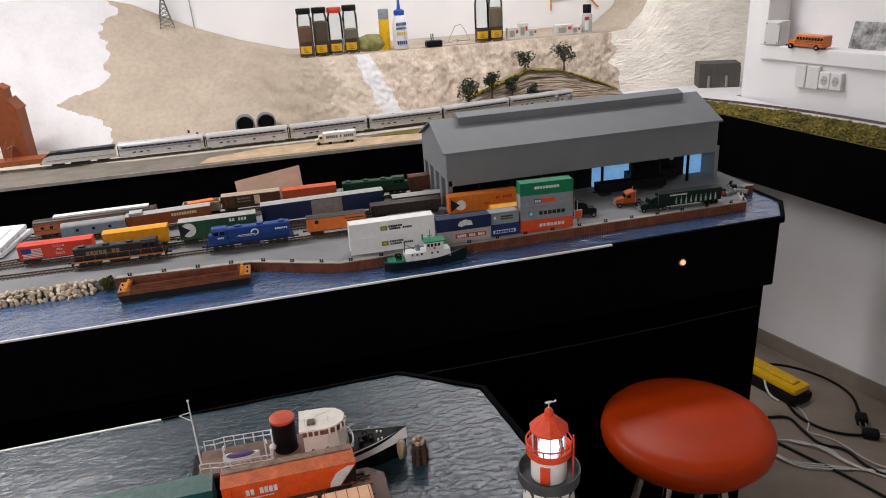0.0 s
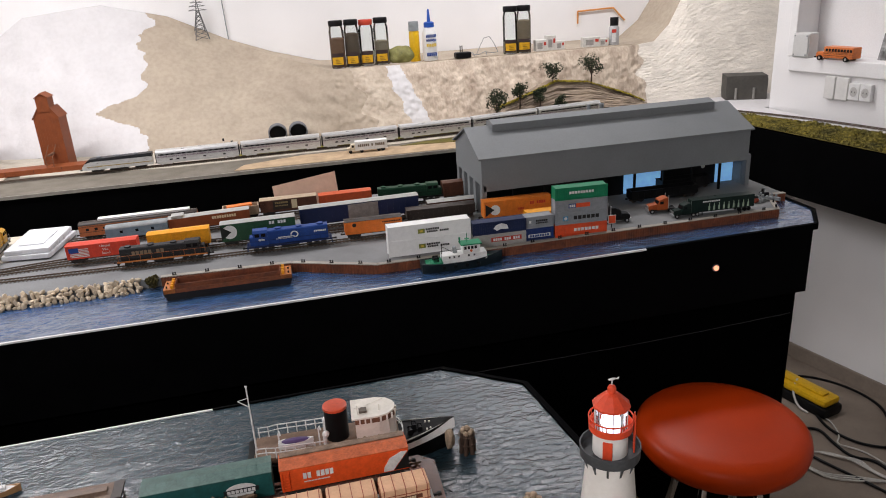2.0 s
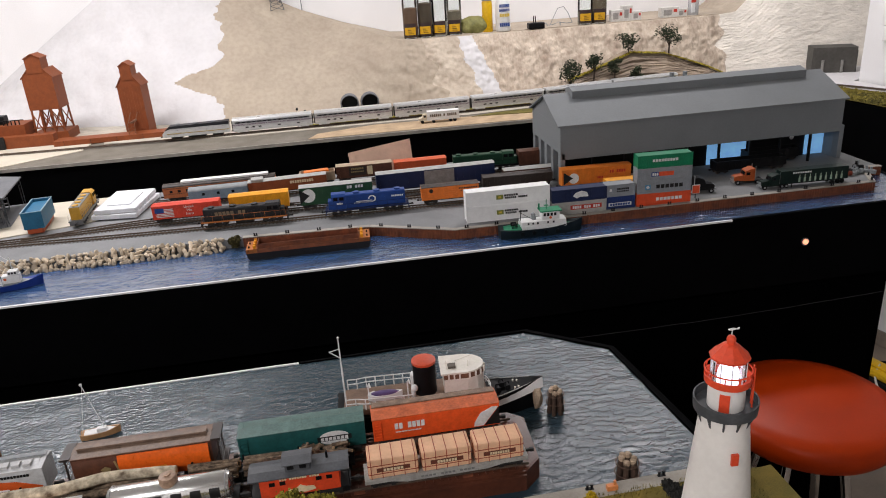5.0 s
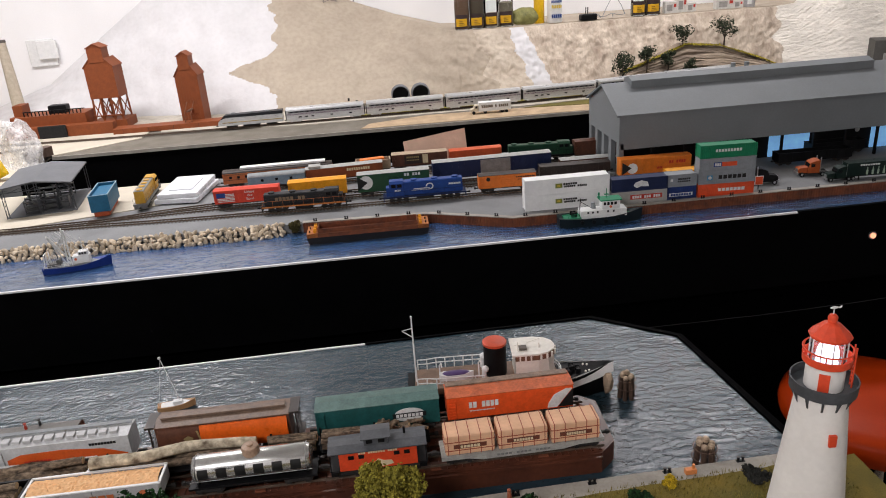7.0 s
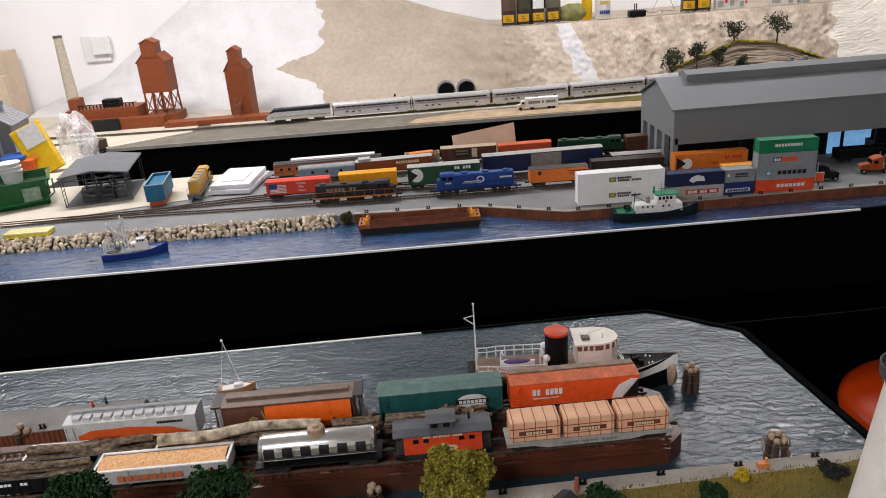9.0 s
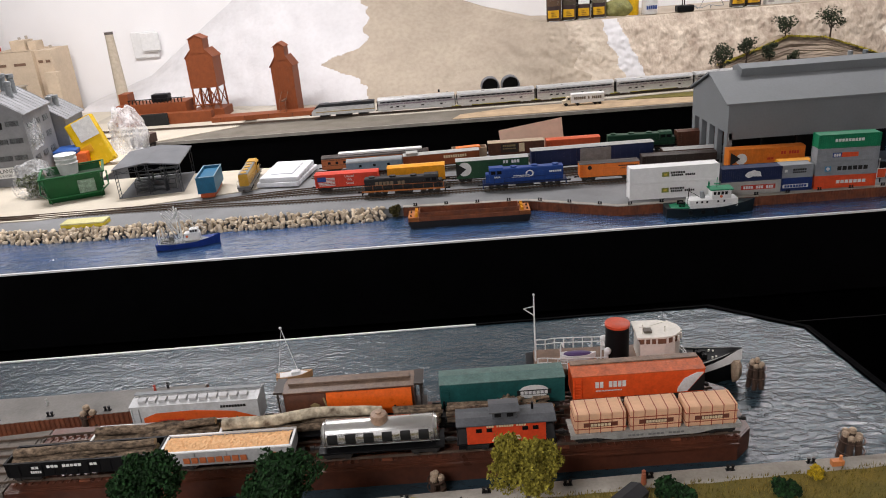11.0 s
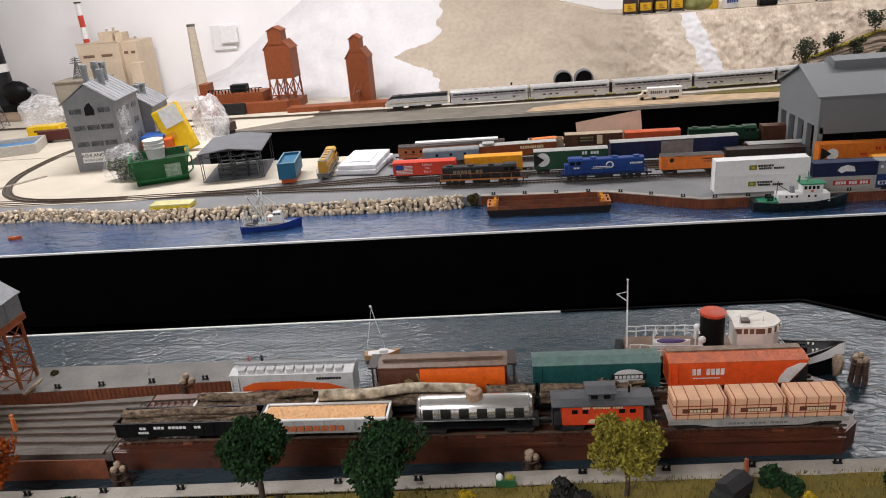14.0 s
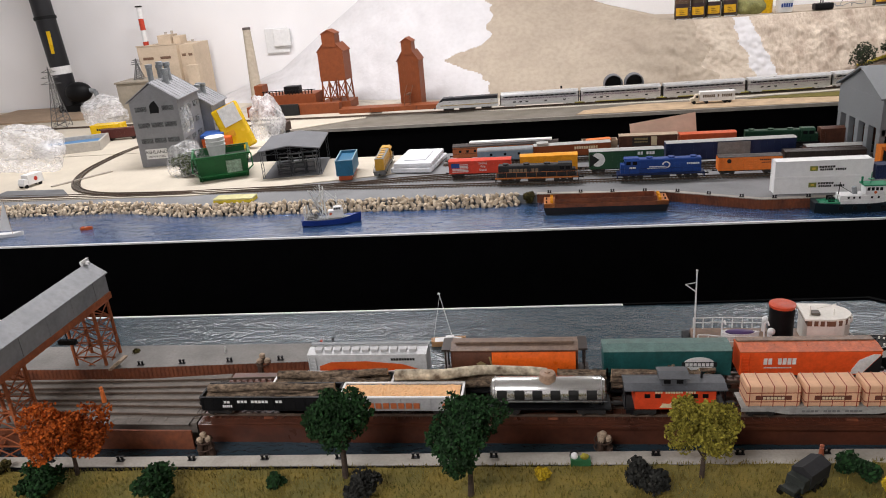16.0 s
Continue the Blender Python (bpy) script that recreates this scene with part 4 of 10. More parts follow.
for i in range(9):
    x = -0.045 + i * 0.014
    s.box(x - 0.0025, x + 0.0025, -0.0148, -0.0142, 0.014, 0.0255).box(x - 0.001, x + 0.001, -0.0148, -0.0142, 0.0255, 0.033)
part("painted_bottles", s, C("pale_green_ink", (0.4, 0.5, 0.38)), tr)
bars(tr, 8, 0.05, 0.004, facing(-0.04, -0.0146, 0.039), INKW)
for x in (0.045, 0.06, 0.072):
    for y in (-1, 1):
        part("wheel", Shape().cyl((x, y * 0.008, 0.0055), (x, y * 0.0125, 0.0055), 0.0055, seg=16), BLACK, tr, smooth=True)
part("underframe", Shape().box(-0.09, 0.08, -0.006, 0.006, 0.008, 0.0115), DARK, tr)
s = Shape().box(-0.062, -0.0605, -0.01, -0.008, 0.0, 0.0115).box(-0.062, -0.0605, 0.008, 0.01, 0.0, 0.0115)
part("landing_gear", s, DARK, tr)
s = thing("sign_board", "small white and orange sign by the container stack", "sign", at(0.9, 1.575, G, -4))
part("board", Shape().box(-0.008, 0.008, -0.001, 0.001, 0.012, 0.03), P_CORANGE, s)
part("border", Shape().box(-0.009, 0.009, -0.0004, 0.0016, 0.011, 0.031), INKW, s)
part("post", Shape().box(-0.001, 0.001, 0.0016, 0.0026, 0.0, 0.03), BLACK, s)
rnd = random.Random(4)
for i in range(16):
    x, y = 1.295 + rnd.random() * 0.075, 1.6 + rnd.random() * 0.075
    k = rnd.random()
    lab, mt = (("rusty red scrap drum lying on the pier", C("scrap_red", (0.3, 0.06, 0.03), var=0.25)) if k < 0.3 else ("grey scrap machine part on the pier", GREY) if k < 0.65 else ("black scrap piece on the pier", BLACK))
    if i % 2:
        solid("scrap_drum", Shape().cyl((0, 0, 0), (0.012, 0.004, 0.0), 0.0055, seg=12).cyl((0.003, 0.001, 0), (0.005, 0.0016, 0), 0.006, seg=12), mt, lab, "scrap", m=pose(x, y, G + 0.006, 0, 0, rnd.random() * 180), group="scrap pile")
    else:
        solid("scrap_piece", Shape().box(-0.008, 0.008, -0.005, 0.005, 0, 0.009, 0.0015).cyl((0.003, 0, 0.008), (0.003, 0, 0.016), 0.003, seg=10), mt, lab, "scrap", m=pose(x, y, G, 0, 0, rnd.random() * 180), group="scrap pile")

# ---- quay walls, bollards, rocks ----
BOLL = None


def bollard(x, y, z, rz=0):
    global BOLL
    if BOLL is None:
        s = Shape()
        for dx in (-0.0025, 0.0025):
            s.cyl((dx, 0, 0), (dx, 0, 0.0045), 0.0013, seg=8).cyl((dx, 0, 0.0045), (dx, 0, 0.0058), 0.0019, seg=8)
        s.box(-0.0045, 0.0045, -0.002, 0.002, 0, 0.0008)
        BOLL = mesh_of("bollard", s, BLACK)
    ob = new("bollard", BOLL)
    ob.matrix_basis = pose(x, y, z, 0, 0, rz)
    return tagged(ob, "small black double mooring bollard on the quay edge", "bollard", "quay bollards")


def sheet_piles(name, pts, z0, z1, label, pitch=0.006):
    """A zigzag retaining wall along a line."""
    s = Shape()
    line = []
    for a, b in zip(pts[:-1], pts[1:]):
        a, b = Vector(a), Vector(b)
        d = b - a
        n = max(1, int(d.length / pitch))
        u = d.normalized()
        nn = Vector((u.y, -u.x))
        for i in range(n):
            for f, o in ((0.0, 0.0), (0.35, 0.0), (0.5, 0.001), (0.85, 0.001)):
                p = a + u * d.length * (i + f) / n + nn * o
                line.append(p)
    bm = s.bm
    lo = [bm.verts.new((p.x, p.y, z0)) for p in line]
    hi = [bm.verts.new((p.x, p.y, z1)) for p in line]
    for i in range(len(line) - 1):
        bm.faces.new((lo[i], lo[i + 1], hi[i + 1], hi[i]))
    return solid(name, s, RUST, label, "quay wall", "structure")


quay = [(-0.11, 1.6465), (0.165, 1.6265), (0.343, 1.5445), (1.322, 1.5445), (1.3555, 1.611), (1.369, 1.6505), (1.417, 1.6465)]
sheet_piles("quay_wall_yard", quay, W - 0.01, G + 0.0012, "rust brown sheet pile wall of the yard quay")
s = Shape()
for a, b in zip(quay[:-1], quay[1:]):
    a, b = Vector(a), Vector(b)
    u = (b - a).normalized()
    n = Vector((-u.y, u.x))
    s.prism([(a - n * 0.001)[:], (b - n * 0.001)[:], (b + n * 0.011)[:], (a + n * 0.011)[:]], G + 0.0002, G + 0.0022)
solid("quay_kerb", s, M_CONC, "pale concrete kerb along the yard quay", "kerb", "structure")
for a, b in zip(quay[:-2], quay[1:-1]):
    a, b = Vector(a), Vector(b)
    n = max(2, round((b - a).length / 0.066))
    u = (b - a).normalized()
    for i in range(n):
        p = a + (b - a) * (i + 0.4) / n + Vector((-u.y, u.x)) * 0.005
        bollard(p.x, p.y, G + 0.0022, math.degrees(math.atan2(u.y, u.x)))

M_ROCK = M("pale_limestone", (0.72, 0.6, 0.45), 0.9, 0, 0.16, 120, 0.15, 600, isl=0.28)
rock_meshes = []
for k in range(9):
    s = Shape().ball((0, 0, 0), 1.0, 2, (1.3, 0.95, 0.66), 0.26, k)
    me = mesh_of("rock", s, M_ROCK)
    smooth_by(me, 50)
    rock_meshes.append(me)
revet = thing("rock_revetment", "bank of pale limestone rocks along the harbour shore", "rock bank", at(0, 0, W), "", "structure")
revet2 = Shape()
rnd = random.Random(8)
shore = [(-1.95, 1.72), (-1.17, 1.718), (-0.95, 1.664), (-0.5, 1.652), (-0.15, 1.646)]
cum = []
for a, b in zip(shore[:-1], shore[1:]):
    cum.append(((Vector(b) - Vector(a)).length, Vector(a), Vector(b)))
step = 0.0108
stones = []
for ln, a, b in cum:
    k = int(ln / step)
    for i in range(k):
        for row, (off, zz) in enumerate(((-0.019, 0.002), (-0.011, 0.0085), (-0.004, 0.0145), (0.003, 0.0195))):
            p = a + (b - a) * ((i + rnd.random() * 0.7) / k)
            stones.append((p.x, p.y + off + rnd.uniform(-0.003, 0.003), zz + rnd.uniform(-0.002, 0.002), rnd.uniform(0.0042, 0.0068)))
near = sorted(stones, key=lambda q: abs(q[0] + 0.55))
for x, y, z, r in near[:290]:
    o = new("rock", rnd.choice(rock_meshes))
    o.parent = revet
    o.matrix_basis = Matrix.LocRotScale((x, y, z), Euler((rnd.random() * 6, rnd.random() * 6, rnd.random() * 6)), (r, r, r))
verts, faces = [], []
for x, y, z, r in near[290:]:
    src = rnd.choice(rock_meshes)
    mt = Matrix.LocRotScale((x, y, z), Euler((rnd.random() * 6, rnd.random() * 6, rnd.random() * 6)), (r, r, r))
    k = len(verts)
    verts += [tuple(mt @ v.co) for v in src.vertices]
    faces += [tuple(k + i for i in p.vertices) for p in src.polygons]
me = bpy.data.meshes.new("far_rocks")
me.from_pydata(verts, [], faces)
me.materials.append(M_ROCK)
smooth_by(me, 50)
o = new("far_rocks", me)
o.parent = revet
tagged(o, kind="stuff")


def leaf_clump(name, c, r, n, material, seed, flat=1.0, size=0.004):
    """Many small leaf flakes filling an uneven blob."""
    rnd = random.Random(seed)
    verts, faces = [], []
    lobes = [(Vector((rnd.uniform(-0.6, 0.6), rnd.uniform(-0.6, 0.6), rnd.uniform(-0.45, 0.5) * flat)) * r, r * rnd.uniform(0.35, 0.6)) for _ in range(9)]
    for i in range(n):
        lc, lr = rnd.choice(lobes)
        d = Vector((rnd.gauss(0, 1), rnd.gauss(0, 1), rnd.gauss(0, 1))).normalized()
        p = Vector(c) + lc + Vector((d.x, d.y, d.z * flat)) * lr * (rnd.random() ** 0.35)
        u = Vector((rnd.gauss(0, 1), rnd.gauss(0, 1), rnd.gauss(0, 1))).normalized()
        v = u.orthogonal().normalized()
        s = size * rnd.uniform(0.5, 1.2)
        k = len(verts)
        verts += [tuple(p + u * s), tuple(p + v * s * 0.7), tuple(p - u * s), tuple(p - v * s * 0.7)]
        faces.append((k, k + 1, k + 2, k + 3))
    me = bpy.data.meshes.new(name)
    me.from_pydata(verts, [], faces)
    me.materials.append(material)
    return me


M_SCRUB = M("olive_scrub", (0.12, 0.1, 0.03), 0.95, 0, 0.3, 300, 0.1, isl=0.35)
o = new("bush", leaf_clump("bush", (0, 0, 0.008), 0.017, 900, M_SCRUB, 3, 0.7, 0.003))
o.matrix_basis = at(-0.128, 1.645, W + 0.008)
tagged(o, "olive green scrub tuft at the end of the rocks", "bush")

# ---- boats in the harbour ----


def hull(L, B, D, n=18, bow=1.6, stern=0.7, sheer=0.25, tuck=0.75):
    """A boat hull along +x with its keel line at z=0 and a raised bow."""
    s = Shape()
    rows = []
    for i in range(n + 1):
        u = i / n
        w = B / 2 * (1 - max(0.0, (u - 0.55) / 0.45) ** bow) * (1 - (1 - stern) * max(0.0, (0.2 - u) / 0.2) ** 2)
        w = max(w, 0.0004)
        z = D * (1 + sheer * (max(0, u - 0.45) / 0.55) ** 2 + sheer * 0.3 * max(0, 0.25 - u) / 0.25)
        x = -L / 2 + L * u
        rows.append([s.bm.verts.new((x - (0.02 * L if u > 0.9 else 0), 0, -0.003)), s.bm.verts.new((x - (0.015 * L if u > 0.9 else 0), -w * tuck, 0)), s.bm.verts.new((x, -w, z)), s.bm.verts.new((x, -w + 0.0012 if w > 0.002 else 0, z)), s.bm.verts.new((x, 0, z - 0.0035)), s.bm.verts.new((x, w - 0.0012 if w > 0.002 else 0, z)), s.bm.verts.new((x, w, z)), s.bm.verts.new((x - (0.015 * L if u > 0.9 else 0), w * tuck, 0))])
    for a, b in zip(rows[:-1], rows[1:]):
        for j in range(8):
            s.bm.faces.new((a[j], a[(j + 1) % 8], b[(j + 1) % 8], b[j]))
    s.bm.faces.new(rows[0])
    s.bm.faces.new(list(reversed(rows[-1])))
    bmesh.ops.recalc_face_normals(s.bm, faces=s.bm.faces)
    return s


def rail_line(pts, h, r=0.0004, step=1):
    s = Shape()
    for p in pts:
        s.cyl(p, (p[0], p[1], p[2] + h), r, seg=5)
    for k in (0.55, 1.0):
        s.tube([(p[0], p[1], p[2] + h * k) for p in pts], r, 5)
    return s


tug = thing("tugboat", "white and green tugboat with a dark hull moored at the quay", "tugboat", at(0.524, 1.52, W + 0.006, -2))
part("hull", hull(0.18, 0.046, 0.0195, sheer=0.45, stern=0.75), C("tug_hull_navy", (0.008, 0.016, 0.02)), tug, smooth=True, m=pose(0, 0, -0.006))
part("green_deck", Shape().prism([(-0.08, -0.012), (-0.06, -0.017), (0.02, -0.0175), (0.055, -0.012), (0.076, -0.003), (0.076, 0.003), (0.055, 0.012), (0.02, 0.0175), (-0.06, 0.017), (-0.08, 0.012)], 0.0125, 0.0148), C("deck_green", (0.02, 0.25, 0.12)), tug)
part("deckhouse", Shape().box(-0.045, 0.052, -0.0145, 0.0145, 0.0148, 0.0285, 0.002), WHITE, tug)
for sy in (-1, 1):
    part("bulwark", Shape().prism([(-0.045, sy * 0.0182), (0.02, sy * 0.0188), (0.052, sy * 0.0135), (0.052, sy * 0.0145), (0.02, sy * 0.0198), (-0.045, sy * 0.0192)], 0.0125, 0.0205), WHITE, tug, "white side bulwark")
part("bridge", Shape().box(0.0, 0.038, -0.0125, 0.0125, 0.0286, 0.046, 0.0012), WHITE, tug)
part("bridge_roof", Shape().box(-0.004, 0.042, -0.0145, 0.0145, 0.0461, 0.049, 0.001), C("deck_green", (0.02, 0.25, 0.12)), tug)
for i in range(4):
    part("bridge_window", Shape().box(0.003 + i * 0.0075, 0.008 + i * 0.0075, -0.0129, -0.0124, 0.037, 0.0435), BLACK, tug)
for x in (-0.03, -0.02, -0.01, 0.012, 0.024):
    part("porthole", Shape().box(x - 0.0018, x + 0.0018, -0.0149, -0.0144, 0.022, 0.0262), BLACK, tug)
part("lifebuoy", Shape().cyl((0.018, -0.0124, 0.0335), (0.018, -0.0136, 0.0335), 0.0028, seg=14), C("buoy_orange", (0.75, 0.15, 0.05)), tug)
part("mast", Shape().cyl((0.012, 0, 0.049), (0.012, 0, 0.07), 0.0008, seg=6).box(0.007, 0.017, -0.003, 0.003, 0.0565, 0.0575).cyl((-0.004, 0.0, 0.049), (-0.004, 0, 0.062), 0.002, seg=8), C("deck_green", (0.02, 0.25, 0.12)), tug)
part("funnel", Shape().cyl((-0.015, 0, 0.028), (-0.017, 0, 0.042), 0.005, 0.0045, seg=14), GREY, tug, smooth=True)
part("winch", Shape().cyl((-0.058, -0.006, 0.019), (-0.058, 0.006, 0.019), 0.004, seg=12).box(-0.064, -0.052, -0.008, -0.006, 0.0148, 0.024).box(-0.064, -0.052, 0.006, 0.008, 0.0148, 0.024), BLACK, tug)
part("railing", rail_line([(-0.084 + 0.012 * i, -0.0145, 0.0155) for i in range(4)], 0.007), C("deck_green", (0.02, 0.25, 0.12)), tug)
part("boom", Shape().cyl((-0.045, 0, 0.0148), (-0.043, 0, 0.052), 0.0009, seg=6).cyl((-0.043, 0, 0.045), (-0.02, 0, 0.03), 0.0006, seg=6), DARK, tug)
for i in range(4):
    part("tyre_fender", Shape().cyl((-0.045 + i * 0.025, -0.0225, 0.0065), (-0.045 + i * 0.025, -0.0255, 0.0065), 0.0042, seg=14), BLACK, tug)

bg = thing("hopper_barge", "open brown hopper barge with orange end decks", "barge", at(0.034, 1.583, W, -1))
BL, BW, BH = 0.258, 0.05, 0.023
M_BARGE = M("barge_black", (0.012, 0.012, 0.016), 0.55, 0, 0.25, 40)
part("hull", Shape().prism([(-BL / 2 + 0.006, -0.003), (-BL / 2, 0.012), (-BL / 2, BH - 0.008), (BL / 2, BH - 0.008), (BL / 2, 0.012), (BL / 2 - 0.006, -0.003)], -BW / 2, BW / 2, "y"), M_BARGE, bg)
s = Shape()
for y in (-1, 1):
    s.box(-BL / 2, BL / 2, y * (BW / 2 - 0.003) - 0.003, y * (BW / 2 - 0.003) + 0.003, BH - 0.0079, BH)
    s.box(-BL / 2 + 0.024, BL / 2 - 0.024, y * (BW / 2 - 0.0065) - 0.0006, y * (BW / 2 - 0.0065) + 0.0006, BH, BH + 0.009)
for x in (-1, 1):
    s.box(x * (BL / 2 - 0.024) - 0.0006, x * (BL / 2 - 0.024) + 0.0006, -BW / 2 + 0.006, BW / 2 - 0.006, BH - 0.0078, BH + 0.009)
part("coaming", s, RUST, bg)
part("hold_floor", Shape().box(-BL / 2 + 0.02, BL / 2 - 0.02, -BW / 2 + 0.006, BW / 2 - 0.006, BH - 0.0078, BH - 0.0068), RUST, bg)
for x in (-1, 1):
    part("end_deck", Shape().box(x * (BL / 2 - 0.0115) - 0.0115, x * (BL / 2 - 0.0115) + 0.0115, -BW / 2, BW / 2, BH - 0.0077, BH + 0.001), C("deck_orange", (0.55, 0.19, 0.05), var=0.2), bg)
    for i in range(5):
        y = -BW / 2 + 0.006 + i * 0.0095
        part("bitt", Shape().box(x * (BL / 2 - 0.017) - 0.003, x * (BL / 2 - 0.017) + 0.003, y - 0.0018, y + 0.0018, BH + 0.001, BH + 0.008, 0.0006), P_YEL, bg)
    part("deck_fittings", Shape().cyl((x * (BL / 2 - 0.006), -0.015, BH + 0.001), (x * (BL / 2 - 0.006), -0.015, BH + 0.005), 0.0016, seg=8).cyl((x * (BL / 2 - 0.006), 0.008, BH + 0.001), (x * (BL / 2 - 0.006), 0.008, BH + 0.005), 0.0016, seg=8), BLACK, bg)

fb = thing("fishing_boat", "blue hulled fishing boat with raised white outriggers", "fishing boat", at(-0.564, 1.56, W, 8))
part("hull", hull(0.132, 0.036, 0.012, sheer=0.75, stern=0.8), C("hull_blue", (0.012, 0.04, 0.24)), fb, smooth=True)
part("deck", Shape().prism([(-0.06, -0.013), (0.02, -0.016), (0.045, -0.006), (0.045, 0.006), (0.02, 0.016), (-0.06, 0.013)], 0.0115, 0.0135), GREY, fb)
part("cabin", Shape().box(-0.006, 0.026, -0.009, 0.009, 0.0135, 0.03, 0.0012), WHITE, fb)
part("wheelhouse", Shape().box(0.006, 0.024, -0.008, 0.008, 0.0301, 0.038, 0.001), WHITE, fb)
for i in range(3):
    part("window", Shape().box(0.008 + i * 0.0052, 0.0115 + i * 0.0052, -0.0084, -0.0079, 0.0322, 0.0362), BLACK, fb)
part("lifebuoy", Shape().cyl((0.0, -0.0092, 0.0235), (0.0, -0.0099, 0.0235), 0.0028, seg=14), C("buoy_orange", (0.75, 0.15, 0.05)), fb)
s = Shape().cyl((-0.012, 0, 0.0135), (-0.012, 0, 0.085), 0.0018, seg=6).cyl((0.015, 0, 0.038), (0.015, 0, 0.066), 0.0009, seg=6)
s.cyl((-0.012, 0, 0.02), (-0.045, 0.0, 0.078), 0.0017, seg=6).cyl((-0.02, -0.006, 0.018), (-0.036, -0.03, 0.085), 0.0016, seg=6).cyl((-0.02, 0.006, 0.018), (-0.024, 0.03, 0.082), 0.0016, seg=6).cyl((-0.05, 0, 0.0135), (-0.05, 0, 0.045), 0.0012, seg=6).cyl((-0.06, -0.008, 0.0135), (-0.058, -0.008, 0.04), 0.0012, seg=6).cyl((-0.06, 0.008, 0.0135), (-0.058, 0.008, 0.04), 0.0012, seg=6).cyl((-0.058, -0.009, 0.04), (-0.058, 0.009, 0.04), 0.0012, seg=6)
part("rigging", s, C("rig_white", (0.8, 0.8, 0.77)), fb)
s = Shape()
for k in range(7):
    s.cyl((-0.012, 0, 0.08), (-0.06 + k * 0.004, -0.015 + k * 0.005, 0.016), 0.00045, seg=4)
for k in range(6):
    s.cyl((-0.036 + k * 0.002, -0.03 + k * 0.012, 0.084 - abs(k - 2.5) * 0.002), (-0.02 + k * 0.012, -0.004, 0.034), 0.0005, seg=4)
part("rope_lines", s, C("rig_white", (0.8, 0.8, 0.77)), fb)
part("net_gear", Shape().box(-0.056, -0.03, -0.01, 0.01, 0.0136, 0.02, 0.002).cyl((-0.034, -0.008, 0.023), (-0.034, 0.008, 0.023), 0.004, seg=10), C("net_grey", (0.2, 0.2, 0.19), var=0.3), fb)
part("railing", rail_line([(-0.062 + 0.008 * i, -0.0155, 0.0115) for i in range(8)], 0.007, 0.0003), WHITE, fb)
ob = thing("dinghy", "small orange rowing boat on the harbour water", "dinghy", at(-1.17, 1.575, W, 4))
part("hull", hull(0.03, 0.012, 0.006, sheer=0.4), C("dinghy_orange", (0.6, 0.12, 0.03)), ob, smooth=True)
part("bench", Shape().box(-0.004, -0.001, -0.0045, 0.0045, 0.0055, 0.0065), P_TAN, ob)
sb = thing("sailing_dinghy", "small white sailing boat with a raised sail", "sailboat", at(-1.345, 1.545, W, 10))
part("hull", hull(0.06, 0.018, 0.008, sheer=0.4), WHITE, sb, smooth=True)
part("mast", Shape().cyl((0.004, 0, 0.006), (0.004, 0, 0.09), 0.0007, seg=6), P_TAN, sb)
part("sail", Shape().prism([(0.003, 0.014), (0.003, 0.086), (-0.026, 0.016)], -0.0004, 0.0004, "y"), WHITE, sb)

# ---- front peninsula: float, pier, grass ----
DK = 0.957
M_DECK = M("wet_brown_deck", (0.14, 0.045, 0.024), 0.3, 0, 0.22, 22, 0.03, 160, col2=(0.06, 0.024, 0.016))
M_PLANK = M("grey_timber_deck", (0.2, 0.175, 0.15), 0.75, 0, 0.2, 30, 0.1, 300, stretch=(1, 6, 1))
M_LAWN = M("ochre_static_grass", (0.21, 0.15, 0.03), 0.95, 0, 0.3, 30, 0.25, 700, col2=(0.11, 0.1, 0.025))
fl = thing("car_float", "rust brown railway car float loaded with freight cars", "barge", at(0, 0, 0))
part("hull", Shape().prism([(-0.505, 0.747), (0.285, 0.751), (0.305, 0.77), (0.308, 0.85), (0.29, 0.866), (-0.505, 0.862)], W - 0.01, DK - 0.0005), M_DECK, fl)
part("deck", Shape().prism([(-0.503, 0.749), (0.284, 0.753), (0.303, 0.771), (0.306, 0.849), (0.289, 0.864), (-0.503, 0.86)], DK - 0.0004, DK), M_DECK, fl)
part("rubbing_strip", Shape().box(-0.504, 0.284, 0.7445, 0.7475, DK - 0.0045, DK - 0.001), M_DECK, fl)
for i, x in enumerate((-0.42, -0.33, -0.2, -0.09, 0.1, 0.22)):
    part("deck_cleat", Shape().box(x - 0.006, x + 0.006, 0.7545, 0.7585, DK, DK + 0.0025, 0.001), RUST, fl)
solid("apron", Shape().prism([(-1.25, 0.735), (-0.507, 0.747), (-0.507, 0.86), (-0.62, 0.848), (-1.25, 0.842)], W - 0.02, DK - 0.0003), M_PLANK, "grey timber apron leading to the car float", "ramp", "structure")
rnd = random.Random(2)
apr = thing("apron_planks", "weathered grey planks on the apron", "planking", at(0, 0, DK), "", "structure")
for i in range(44):
    x = -1.24 + i * 0.0165
    o = part("plank", Shape().box(x, x + 0.0162, 0.742, 0.842, -0.0002, 0.0006 + rnd.random() * 0.0005), M_PLANK, apr)
s = Shape().box(-1.25, -0.507, 0.7325, 0.7346, W - 0.01, DK - 0.001)
solid("apron_wall", s, RUST, "rust brown retaining wall under the apron", "quay wall", "structure")
